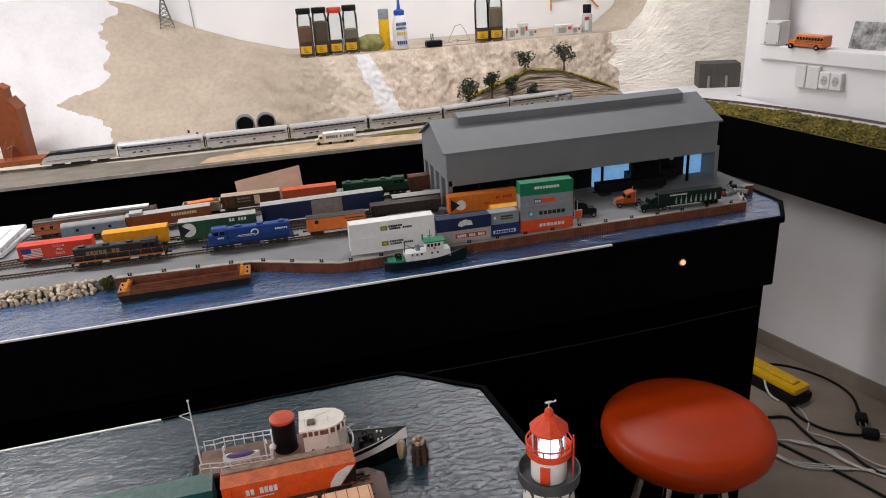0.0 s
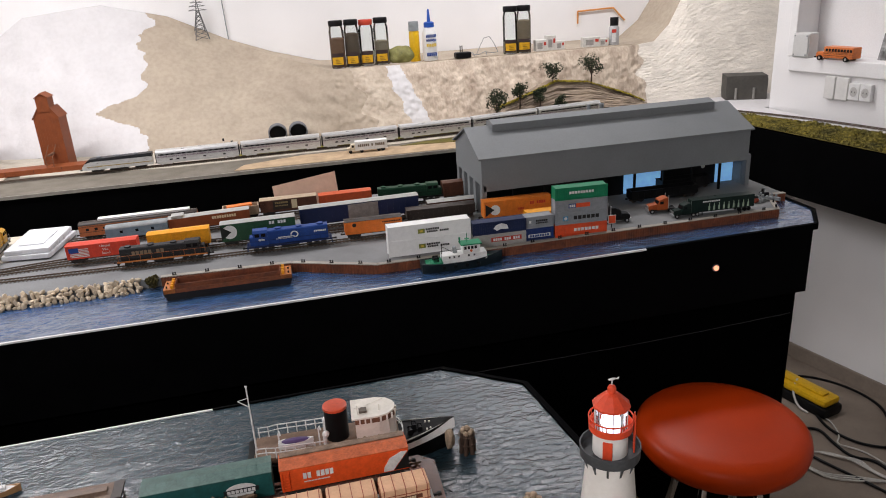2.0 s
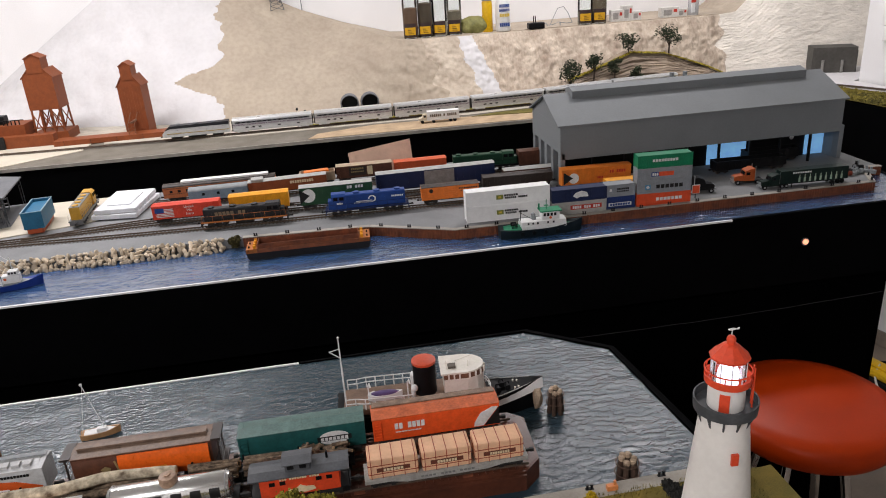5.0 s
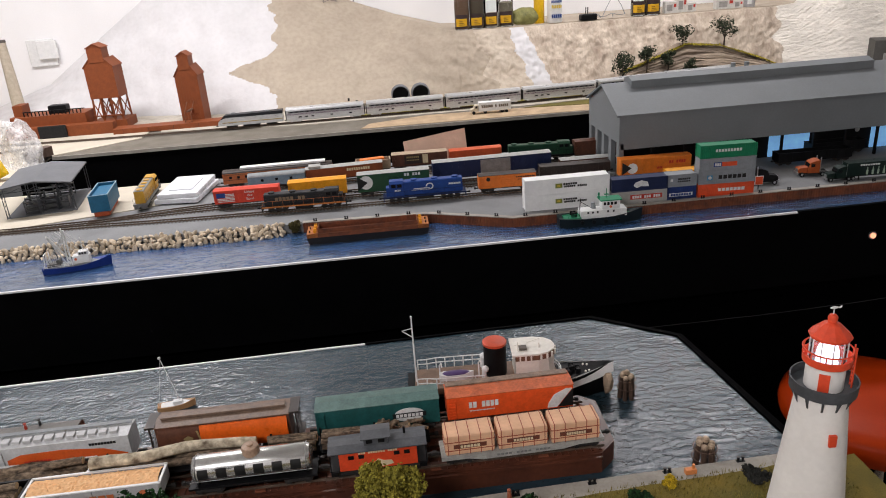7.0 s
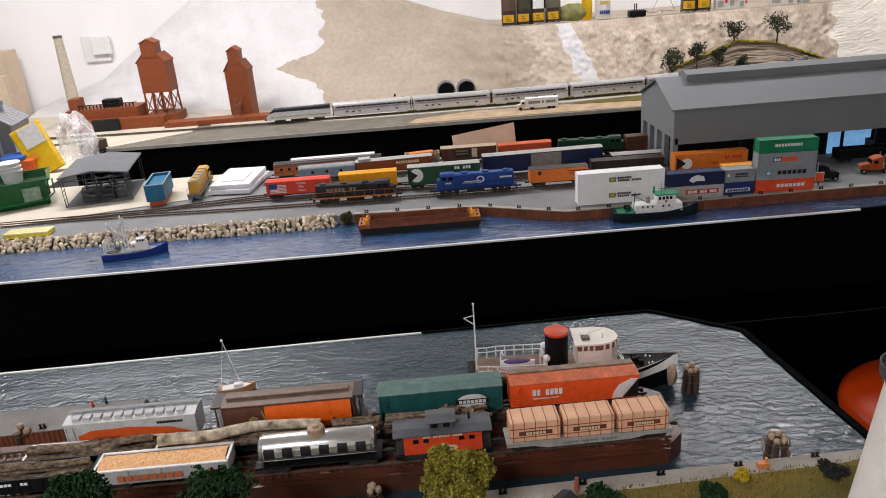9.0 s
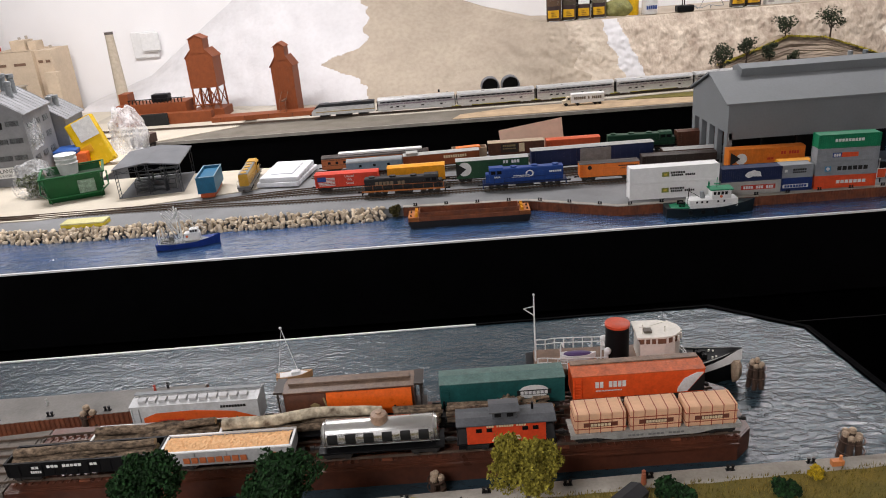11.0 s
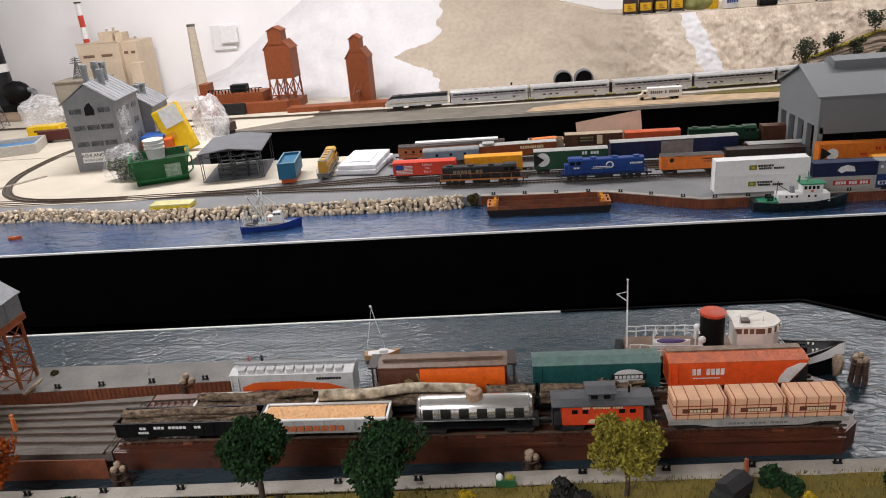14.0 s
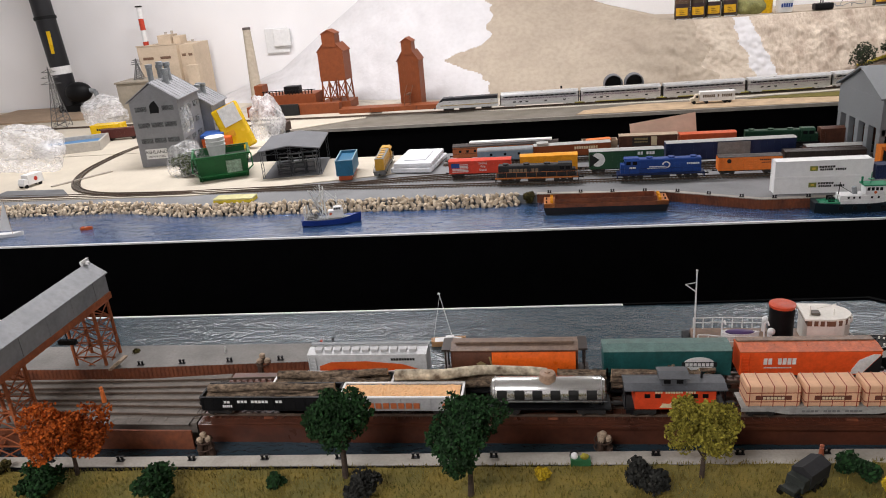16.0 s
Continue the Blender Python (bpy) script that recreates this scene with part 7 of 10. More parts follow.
tree("tree", -0.172, 0.636, 0.104, F_DG, "broad deep green tree on the front lawn", 2, 0.032, 12000)
tree("tree", 0.051, 0.668, 0.086, F_LIME, "lime green dense tree on the front lawn", 3, 0.027, 13000, 0.0017)
tree("tree", -0.604, 0.658, 0.082, F_OR, "autumn orange tree on the front lawn", 4, 0.036, 10000)
for i, (x, y, r, mt, lab) in enumerate(((-0.372, 0.645, 0.013, F_DG, "small deep green bush on the lawn"), (-0.278, 0.634, 0.026, F_DK, "dusky dark bush at a tree foot"), (-0.003, 0.65, 0.026, F_DK, "dusky dark low bush on the lawn"), (0.192, 0.672, 0.022, F_DG, "deep green bush on the lawn"), (0.43, 0.682, 0.016, F_DK, "dark round bush near the lighthouse"), (-0.49, 0.622, 0.034, F_DG, "large deep green bush on the lawn"), (-0.625, 0.625, 0.03, F_DG, "deep green bush on the lawn"), (-0.102, 0.664, 0.009, F_YEL, "tuft of yellow flowers on the lawn"), (0.338, 0.692, 0.01, F_YEL, "tuft of yellow flowers on the lawn"), (0.215, 0.648, 0.012, F_YEL, "tuft of yellow flowers on the lawn"), (0.3, 0.672, 0.014, F_DG, "deep green bush on the lawn"), (0.475, 0.66, 0.02, F_DG, "deep green bush beside the lighthouse"), (0.497, 0.70, 0.02, M_SCRUB, "olive scrub at the corner of the lawn"), (-0.7, 0.66, 0.014, M_SCRUB, "olive scrub by the gantry foot"), (-0.675, 0.918, 0.01, M_SCRUB, "olive scrub on the pier"))):
    o = new("bush", leaf_clump("bush", (0, 0, r * 0.5), r * 0.8, int(1100 * (r / 0.02) ** 1.6) + 250, mt, 60 + i, 0.75, 0.0024))
    o.matrix_basis = at(x, y, G + 0.001)
    tagged(o, lab, "bush", "bushes")
tk = thing("army_truck", "small dark green army truck with a canvas cover", "truck", at(0.139, 0.652, G + 0.002, 40) @ Matrix.Scale(0.85, 4))
P_ARMY = C("army_dark", (0.03, 0.035, 0.03), rough=0.6, var=0.2)
part("cargo_cover", Shape().prism([(-0.011, 0.012), (-0.012, 0.026), (0, 0.0315), (0.012, 0.026), (0.011, 0.012)], -0.006, 0.03, "x"), C("canvas_grey", (0.03, 0.03, 0.032), rough=0.8, var=0.15), tk)
part("bed", Shape().box(-0.006, 0.03, -0.011, 0.011, 0.0075, 0.012), P_ARMY, tk)
part("cab", Shape().prism([(-0.018, 0.008), (-0.018, 0.014), (-0.0155, 0.022), (-0.0065, 0.022), (-0.0065, 0.008)], -0.0105, 0.0105, "y"), P_ARMY, tk)
part("hood", Shape().box(-0.03, -0.018, -0.008, 0.008, 0.008, 0.0145, 0.0012), P_ARMY, tk)
for x in (-0.025, 0.006, 0.02):
    for y in (-1, 1):
        part("wheel", Shape().cyl((x, y * 0.0085, 0.0052), (x, y * 0.012, 0.0052), 0.0052, seg=14), BLACK, tk, smooth=True)
bx = thing("planter_box", "green planter box with a white ball", "planter", at(-0.064, 0.686, G + 0.0008, 2))
part("box", Shape().box(-0.01, 0.01, -0.004, 0.004, 0, 0.008, 0.0006), C("planter_green", (0.03, 0.13, 0.05)), bx)
part("ball", Shape().ball((-0.006, 0, 0.0105), 0.0038, 2), WHITE, bx, smooth=True)
part("plant", Shape().ball((0.004, 0, 0.0095), 0.004, 2, (1, 0.9, 0.8), 0.2, 3), F_LIME, bx)
solid("warning_beacon", Shape().box(-0.006, 0.006, -0.003, 0.003, 0, 0.006, 0.0006).cyl((0.003, 0, 0.006), (0.003, 0, 0.011), 0.0016, seg=8), C("beacon_orange", (0.7, 0.25, 0.08)), "small orange and black quay box", "quay box", m=at(0.368, 0.708, G + 0.0008))

# ---- loose things on the cream board ----
GB = G + 0.0025
ct = thing("storage_tray", "stack of clear white plastic trays", "plastic tray", at(-0.425, 1.965, GB, -8))
M_TRAY = M("milky_plastic", (0.78, 0.8, 0.84), 0.25, 0, 0.05, 40, 0.02)
part("tray", Shape().box(-0.055, 0.055, -0.085, 0.085, 0, 0.012, 0.003), M_TRAY, ct)
part("lid", Shape().box(-0.052, 0.05, -0.08, 0.086, 0.0121, 0.024, 0.004, 3), M_TRAY, ct)
part("lid_ridge", Shape().box(-0.03, 0.028, -0.05, 0.055, 0.0241, 0.0265, 0.001, 3), M_TRAY, ct)
b = diesel("diesel_locomotive", "yellow and grey diesel standing across the board", pose(-0.518, 1.937, GB, 0, 0, 94), 0.178, 0.05, C("up_yellow", (0.6, 0.33, 0.04)), C("up_grey", (0.16, 0.16, 0.16)), fans=4, cab_at=1)
part("roof_cap", Shape().box(-0.08, 0.04, -0.0116, 0.0116, 0.0445, 0.0472, 0.0004), C("up_roof_grey", (0.22, 0.22, 0.21)), b)
bc = thing("container_trailer", "blue open container on an orange base", "trailer", at(-0.607, 1.893, GB, 97))
P_BC = C("container_sky_blue", (0.02, 0.14, 0.26), rough=0.5)
s = Shape().box(-0.06, 0.06, -0.022, 0.022, 0.012, 0.015)
for y in (-1, 1):
    s.box(-0.06, 0.06, y * 0.0213 - 0.0008, y * 0.0213 + 0.0008, 0.0151, 0.052)
for x in (-1, 1):
    s.box(x * 0.0592 - 0.0008, x * 0.0592 + 0.0008, -0.0205, 0.0205, 0.0151, 0.052)
part("body", s, P_BC, bc)
part("floor", Shape().box(-0.058, 0.058, -0.02, 0.02, 0.044, 0.046), P_BC, bc)
part("rim", Shape().box(-0.061, 0.061, -0.023, -0.0205, 0.052, 0.0535).box(-0.061, 0.061, 0.0205, 0.023, 0.052, 0.0535).box(-0.061, -0.0585, -0.0204, 0.0204, 0.052, 0.0535).box(0.0585, 0.061, -0.0204, 0.0204, 0.052, 0.0535), C("rim_pale_blue", (0.3, 0.42, 0.5)), bc)
part("base", Shape().box(-0.058, 0.058, -0.017, 0.017, 0.0, 0.0119, 0.001), C("base_orange", (0.45, 0.09, 0.03)), bc)

# open shed
M_SHED = M("shed_grey", (0.15, 0.155, 0.165), 0.7, 0, 0.12, 30, 0.05, 200)
P_FR = C("shed_frame", (0.06, 0.065, 0.075))
sd = thing("open_shed", "open grey roofed shed full of dark racks", "shed", at(-0.7785, 1.995, GB, 9))
part("roof", Shape().prism([(-0.083, 0.076), (0.0, 0.086), (0.083, 0.074), (0.083, 0.071), (0.0, 0.083), (-0.083, 0.073)], -0.103, 0.103, "y"), M_SHED, sd)
part("floor", Shape().box(-0.08, 0.08, -0.1, 0.1, 0, 0.0012), M_SHED, sd)
for x in (-0.076, 0.0, 0.076):
    for y in (-0.096, -0.03, 0.032, 0.096):
        if abs(y) < 0.09:
            continue
        s = Shape()
        zt_ = 0.0725 if x else 0.0825
        for d in (-0.003, 0.003):
            s.box(x + d - 0.0007, x + d + 0.0007, y - 0.0007, y + 0.0007, 0.0012, zt_)
        for k in range(6):
            z = 0.004 + k * 0.011
            s.cyl((x - 0.003, y, z), (x + 0.003, y, z + 0.011), 0.0005, seg=4)
        part("post", s, P_FR, sd)
for y in (-0.096, -0.03, 0.032, 0.096):
    s = Shape()
    for k in range(8):
        x0, x1 = -0.076 + k * 0.019, -0.076 + (k + 1) * 0.019
        za, zb = (0.064 if k % 2 else 0.0715), (0.0715 if k % 2 else 0.064)
        s.cyl((x0, y, za), (x1, y, zb), 0.0006, seg=4)
    s.box(-0.076, 0.076, y - 0.0008, y + 0.0008, 0.0625, 0.064)
    part("truss", s, P_FR, sd)
rnd = random.Random(3)
for i in range(10):
    x, y = rnd.uniform(-0.06, 0.06), rnd.uniform(-0.08, 0.08)
    rk = thing("storage_rack", "dark plastic rack standing under the shed roof", "rack", pose(-0.7785, 1.995, GB + 0.0012, 0, 0, 9) @ pose(x, y, 0, 0, 0, rnd.uniform(-12, 12)), "racks in the shed")
    L = rnd.uniform(0.012, 0.022)
    for k in range(3):
        part("shelf", Shape().box(-L, L, -0.006, 0.006, 0.004 + k * 0.012, 0.0055 + k * 0.012), P_FR, rk)
    for sx in (-1, 1):
        part("upright", Shape().box(sx * L - 0.0007, sx * L + 0.0007, -0.006, 0.006, 0, 0.032), P_FR, rk)

# green bin with cups
M_BIN = paint("bin_green", (0.005, 0.1, 0.025), 0.35)
bn = thing("plastic_bin", "green plastic bin with a swing handle", "plastic bin", at(-0.983, 1.96, GB, 24) @ Matrix.Diagonal((1.0, 1.0, 0.88, 1.0)))
s = Shape()
for sx, sy in ((1, 0), (-1, 0), (0, 1), (0, -1)):
    if sx:
        s.prism([(sx * 0.058, 0.0), (sx * 0.06, 0.0), (sx * 0.074, 0.072), (sx * 0.072, 0.072)], -0.064, 0.064, "y")
    else:
        s.prism([(sy * 0.052, 0.0), (sy * 0.054, 0.0), (sy * 0.066, 0.072), (sy * 0.064, 0.072)], -0.066, 0.066, "x")
s.box(-0.058, 0.058, -0.052, 0.052, 0.0, 0.003)
part("bucket", s, M_BIN, bn)
part("rim", Shape().box(-0.078, 0.078, -0.07, -0.063, 0.0725, 0.0775, 0.0015).box(-0.078, 0.078, 0.063, 0.07, 0.0725, 0.0775, 0.0015).box(-0.078, -0.071, -0.0628, 0.0628, 0.0725, 0.0775, 0.0015).box(0.071, 0.078, -0.0628, 0.0628, 0.0725, 0.0775, 0.0015), M_BIN, bn)
part("handle", Shape().tube([(-0.08, -0.01, 0.06), (-0.08, -0.05, 0.03), (-0.06, -0.08, 0.02), (0.06, -0.08, 0.02), (0.08, -0.05, 0.03), (0.08, -0.01, 0.06)], 0.002, 8), M_BIN, bn)
part("label_patch", Shape().box(0.01, 0.05, -0.0668, -0.0642, 0.02, 0.058), C("patch_pale", (0.35, 0.5, 0.38), var=0.3), bn, m=pose(0, 0, 0, 0, 0, 0))
part("pebbles", Shape().box(-0.068, 0.068, -0.06, 0.06, 0.05, 0.055, 0.001), C("bin_fill", (0.05, 0.08, 0.05), var=0.4), bn)
cp = thing("paper_cups", "stack of white ribbed cups standing in the green bin", "cups", at(-1.012, 2.0, GB + 0.048, 0))
for k in range(3):
    part("cup", Shape().lathe([(0.022, k * 0.011), (0.0265, 0.028 + k * 0.011), (0.028, 0.03 + k * 0.011), (0.0265, 0.031 + k * 0.011)], seg=26), WHITE, cp, smooth=True)
pl = thing("potted_scenery", "olive foliage in a clear plastic bag", "bagged foliage", at(-1.1, 1.98, GB))
me = leaf_clump("foliage", (0, 0, 0.03), 0.045, 2200, M("moss_green", (0.1, 0.12, 0.05), 0.95, 0, 0.2, 100, 0, isl=0.4), 17, 0.8, 0.005)
o = new("foliage", me)
o.parent = pl


def film(name, col, cover):
    """Thin wrinkled plastic film: part of the light goes straight through."""
    m = M(name, col, 0.32, 0, 0.04, 30, 0.015, 30)
    nt = m.node_tree
    b = nt.nodes["Principled BSDF"]
    n = nt.nodes.new("ShaderNodeTexNoise")
    n.inputs["Scale"].default_value, n.inputs["Detail"].default_value, n.inputs["Distortion"].default_value = 14, 2, 0.8
    mr = nt.nodes.new("ShaderNodeMapRange")
    mr.inputs["From Min"].default_value, mr.inputs["From Max"].default_value = 0.35, 0.65
    mr.inputs["To Min"].default_value, mr.inputs["To Max"].default_value = cover - 0.15, cover + 0.2
    nt.links.new(n.outputs["Fac"], mr.inputs["Value"])
    nt.links.new(mr.outputs[0], b.inputs["Alpha"])
    return m


def crumple(name, material, parent, r, sc, seed, sub=4, amp=0.22, z=0.0, m=None):
    s = Shape()
    bmesh.ops.create_icosphere(s.bm, subdivisions=sub, radius=1.0)
    for v in s.bm.verts:
        n = v.co.normalized()
        k = 1 + amp * noise.noise(n * 1.7 + Vector((seed, 0, 0))) + amp * 0.3 * abs(noise.noise(n * 3.3 + Vector((seed, 3, 0)))) - amp * 0.2 * abs(noise.noise(Vector((n.x * 5, n.y * 5, n.z * 2.4)) + Vector((seed, 3, 5))))
        v.co = Vector((n.x * k * r * sc[0], n.y * k * r * sc[1], max(n.z, -0.55) * k * r * sc[2]))
    zmin = min(v.co.z for v in s.bm.verts)
    for v in s.bm.verts:
        v.co.z += z - zmin
    o = part(name, s, material, parent, smooth=True, m=m)
    o.visible_shadow = False
    return o


M_FILM = film("clear_film", (0.8, 0.82, 0.82), 0.16)
crumple("bag_film", M_FILM, pl, 0.058, (1, 0.9, 1.0), 3)
# yellow packet and white bag
yb = thing("packet", "yellow and clear plastic packet standing tilted", "packet", pose(-1.045, 2.275, GB + 0.002, -12, -22, 8))
M_YEL = paint("packet_yellow", (0.72, 0.46, 0.005), 0.25, 0.06, 20, 0.06)
part("pack", Shape().box(-0.045, 0.045, -0.012, 0.012, 0, 0.15, 0.006), M_YEL, yb)
part("clear_window", Shape().box(-0.022, 0.04, -0.0135, -0.0122, 0.085, 0.146, 0.0004), C("packet_white", (0.7, 0.7, 0.68), rough=0.2), yb)
part("label_stripe", Shape().box(-0.045, 0.0, -0.0136, -0.0122, 0.05, 0.07), C("packet_gold", (0.65, 0.33, 0.01)), yb)
wb = thing("plastic_bag", "crumpled white plastic bag on the board", "plastic bag", at(-1.0, 2.39, GB))
M_BAG = film("white_poly", (0.85, 0.85, 0.85), 0.38)
crumple("bag", M_BAG, wb, 0.07, (0.8, 0.7, 1.25), 8, amp=0.35)
bl = thing("parts_box", "orange and blue parts box behind the packet", "box", at(-1.125, 2.27, GB, 10))
part("tub", Shape().box(-0.045, 0.045, -0.04, 0.04, 0, 0.05, 0.003), C("tub_orange", (0.62, 0.11, 0.02)), bl)
part("lid", Shape().box(-0.048, 0.02, -0.042, 0.043, 0.0501, 0.062, 0.003), C("tub_blue", (0.03, 0.1, 0.35)), bl)
boxcar("boxcar", "weathered brown boxcar standing across the board", pose(-1.0, 2.49, GB, 0, 0, 70), 0.09, 0.042, C("weathered_brown", (0.14, 0.09, 0.07), var=0.25), None)
yp = thing("plastic_case", "clear yellow plastic case lying by the rocks", "plastic case", at(-0.843, 1.694, G, 0))
part("case", Shape().box(-0.05, 0.05, -0.018, 0.02, 0, 0.008, 0.002), C("case_yellow", (0.75, 0.6, 0.05), rough=0.2), yp)
part("lid", Shape().box(-0.05, 0.05, -0.018, 0.02, 0.0081, 0.012, 0.0015), C("case_pale", (0.75, 0.7, 0.35), rough=0.15), yp)

# mill building
M_MILL = M("mill_grey", (0.27, 0.275, 0.29), 0.7, 0, 0.1, 25, 0.04, 160)
M_MROOF = M("mill_corrugated_roof", (0.3, 0.305, 0.315), 0.55, 0.1, 0.12, 30)
ml = thing("mill_building", "grey four-storey model mill with louvred windows", "mill", at(-1.229, 2.1, GB, 8))
MW, MD, ME, MR = 0.142, 0.2, 0.198, 0.247
part("wall", Shape().prism([(-MW / 2, 0), (MW / 2, 0), (MW / 2, ME), (0, MR - 0.003), (-MW / 2, ME)], 0, MD, "y"), M_MILL, ml)
for sx in (-1, 1):
    part("roof", Shape().prism([(0, MR), (sx * (MW / 2 + 0.008), ME - 0.005), (sx * (MW / 2 + 0.008), ME - 0.002), (0, MR + 0.003)], -0.006, MD + 0.004, "y"), M_MROOF, ml)
    for i in range(9):
        y = 0.0 + i * MD / 8
        part("roof_seam", Shape().prism([(0, MR + 0.003), (sx * (MW / 2 + 0.008), ME - 0.002), (sx * (MW / 2 + 0.008), ME - 0.0005), (0, MR + 0.0045)], y - 0.0008, y + 0.0008, "y"), M_MROOF, ml)
P_LOUV = C("louvre_dark", (0.05, 0.05, 0.055), var=0.3)


def louvre(parent, m, w, h):
    f = part("window", Shape().box(-w / 2, w / 2, -0.0012, 0.0002, 0, h), P_LOUV, parent, m=m)
    for k in range(5):
        part("slat", Shape().box(-w / 2, w / 2, -0.0022, -0.0012, h * (k + 0.3) / 5, h * (k + 0.6) / 5), GREY, f)


for r, z in enumerate((0.178, 0.13, 0.083)):
    z -= 0.012
    for k in range(3):
        if r == 0 and k == 1:
            part("broken_window", Shape().prism([(-0.014, z - 0.006), (0.012, z - 0.006), (0.014, z + 0.01), (0.004, z + 0.03), (-0.004, z + 0.026), (-0.013, z + 0.016)], -0.0015, 0.0003, "y"), BLACK, ml)
            continue
        louvre(ml, pose((k - 1) * 0.04, 0, z), 0.034, 0.014)
for r in range(3):
    for k in range(3):
        louvre(ml, pose(MW / 2, 0.035 + k * 0.06, 0.06 + r * 0.046, 0, 0, 90), 0.036, 0.016)
part("sign", Shape().box(-0.052, 0.012, -0.0022, -0.0003, 0.024, 0.054), WHITE, ml, "white sign with black lettering")
letters(ml, "ASHLAND", 0.0148, facing(-0.02, -0.0024, 0.0443), INKK)
letters(ml, "IRON & STEEL", 0.0085, facing(-0.02, -0.0024, 0.031), INKK)
for x, y, h in ((-0.028, 0.1, 0.045), (0.0, 0.115, 0.05), (0.02, 0.09, 0.03), (-0.012, 0.14, 0.04), (0.012, 0.14, 0.045)):
    part("roof_vent", Shape().lathe([(0.0085, MR - 0.03), (0.0085, MR + h - 0.012), (0.0105, MR + h - 0.01), (0.0105, MR + h)], (x, y, 0), 16), GREY, ml, smooth=True)
ax = thing("mill_annex", "grey lower annex of the mill with a ribbed roof", "mill annex", at(-1.223, 2.306, GB, 8))
AE, AR, AD = 0.142, 0.19, 0.165
part("wall", Shape().prism([(-MW / 2, 0), (MW / 2, 0), (MW / 2, AE), (0, AR - 0.003), (-MW / 2, AE)], 0, AD, "y"), M_MILL, ax)
for sx in (-1, 1):
    part("roof", Shape().prism([(0, AR), (sx * (MW / 2 + 0.008), AE - 0.005), (sx * (MW / 2 + 0.008), AE - 0.002), (0, AR + 0.003)], -0.004, AD + 0.004, "y"), M_MROOF, ax)
    for i in range(8):
        y = i * AD / 7
        part("roof_seam", Shape().prism([(0, AR + 0.003), (sx * (MW / 2 + 0.008), AE - 0.002), (sx * (MW / 2 + 0.008), AE - 0.0005), (0, AR + 0.0045)], y - 0.0008, y + 0.0008, "y"), M_MROOF, ax)
for x, y in ((0.02, 0.06), (0.03, 0.085), (0.012, 0.1)):
    part("roof_vent", Shape().lathe([(0.008, AR - 0.03), (0.008, AR + 0.006), (0.01, AR + 0.008), (0.01, AR + 0.014)], (x, y, 0), 14), GREY, ax, smooth=True)
for k in range(3):
    louvre(ax, pose(MW / 2, 0.03 + k * 0.05, 0.07, 0, 0, 90), 0.03, 0.05)
for a_ in ((0.06, 0.03), (0.06, 0.06)):
    crumple("torn_film", M_FILM, ml, 0.03, (0.35, 0.9, 1.6), 12 + a_[1] * 50, 3, 0.3, 0.09, pose(MW / 2 + 0.002, a_[1], 0))

# far end clutter
bgs = thing("plastic_bag", "large translucent white plastic bag", "plastic bag", at(-1.685, 2.11, GB))
crumple("bag", film("thin_white_film", (0.85, 0.85, 0.86), 0.32), bgs, 0.1, (1.25, 0.75, 0.85), 21, amp=0.32)
bgs = thing("plastic_bag", "white plastic bag lying behind the mill", "plastic bag", at(-1.9, 2.95, GB))
crumple("bag", M_BAG, bgs, 0.1, (1.25, 0.7, 0.7), 27, amp=0.25)
tr_ = thing("tool_tray", "blue tray with a pale wooden frame", "tray", at(-1.74, 2.42, GB, 20))
part("tray", Shape().box(-0.1, 0.1, -0.07, 0.07, 0, 0.02, 0.004), C("tray_blue", (0.08, 0.22, 0.42)), tr_)
part("frame", Shape().box(-0.108, 0.108, -0.078, -0.0705, 0, 0.034, 0.002).box(-0.108, 0.108, 0.0705, 0.078, 0, 0.034, 0.002).box(-0.108, -0.1005, -0.07, 0.07, 0, 0.034, 0.002).box(0.1005, 0.108, -0.07, 0.07, 0, 0.034, 0.002), C("frame_pale", (0.5, 0.47, 0.42)), tr_)
boxcar("boxcar", "dark red boxcar on the cream board", pose(-1.63, 2.56, GB, 0, 0, 12), 0.14, 0.045, C("dark_red", (0.1, 0.025, 0.02)), None)
yb2 = thing("carton", "yellow carton with black print on the board", "carton", at(-1.78, 2.72, GB, 6))
part("box", Shape().box(-0.06, 0.06, -0.03, 0.03, 0, 0.035, 0.002), M_YEL, yb2)
bars(yb2, 8, 0.07, 0.008, facing(0, -0.0302, 0.018), INKK)
tv = thing("delivery_truck", "small white delivery truck with a red patch", "truck", at(-1.555, 1.93, GB, 75))
part("box_body", Shape().box(-0.02, 0.03, -0.013, 0.013, 0.008, 0.036, 0.001), WHITE, tv)
part("cab", Shape().prism([(-0.036, 0.008), (-0.036, 0.016), (-0.03, 0.026), (-0.0205, 0.026), (-0.0205, 0.008)], -0.012, 0.012, "y"), WHITE, tv)
part("patch", Shape().cyl((0.005, -0.0131, 0.022), (0.005, -0.0136, 0.022), 0.006, seg=14), INKR, tv)
for x in (-0.028, 0.018):
    for y in (-1, 1):
        part("wheel", Shape().cyl((x, y * 0.009, 0.0055), (x, y * 0.0125, 0.0055), 0.0055, seg=14), BLACK, tv, smooth=True)
solid("board_strip", Shape().box(-0.09, 0.09, -0.006, 0.006, 0, 0.003, 0.0006), M("grey_wood", (0.4, 0.36, 0.3), 0.8, 0, 0.15, 40), "grey wooden strip lying on the cream board", "wood strip", m=at(-1.43, 1.98, GB, 58))
solid("road_patch", Shape().prism([(-1.6, 1.80), (-1.36, 1.805), (-1.42, 1.87), (-1.6, 1.88)], GB + 0.0002, GB + 0.001), M_ROAD, "dark grey road patch on the board", "road", "structure")

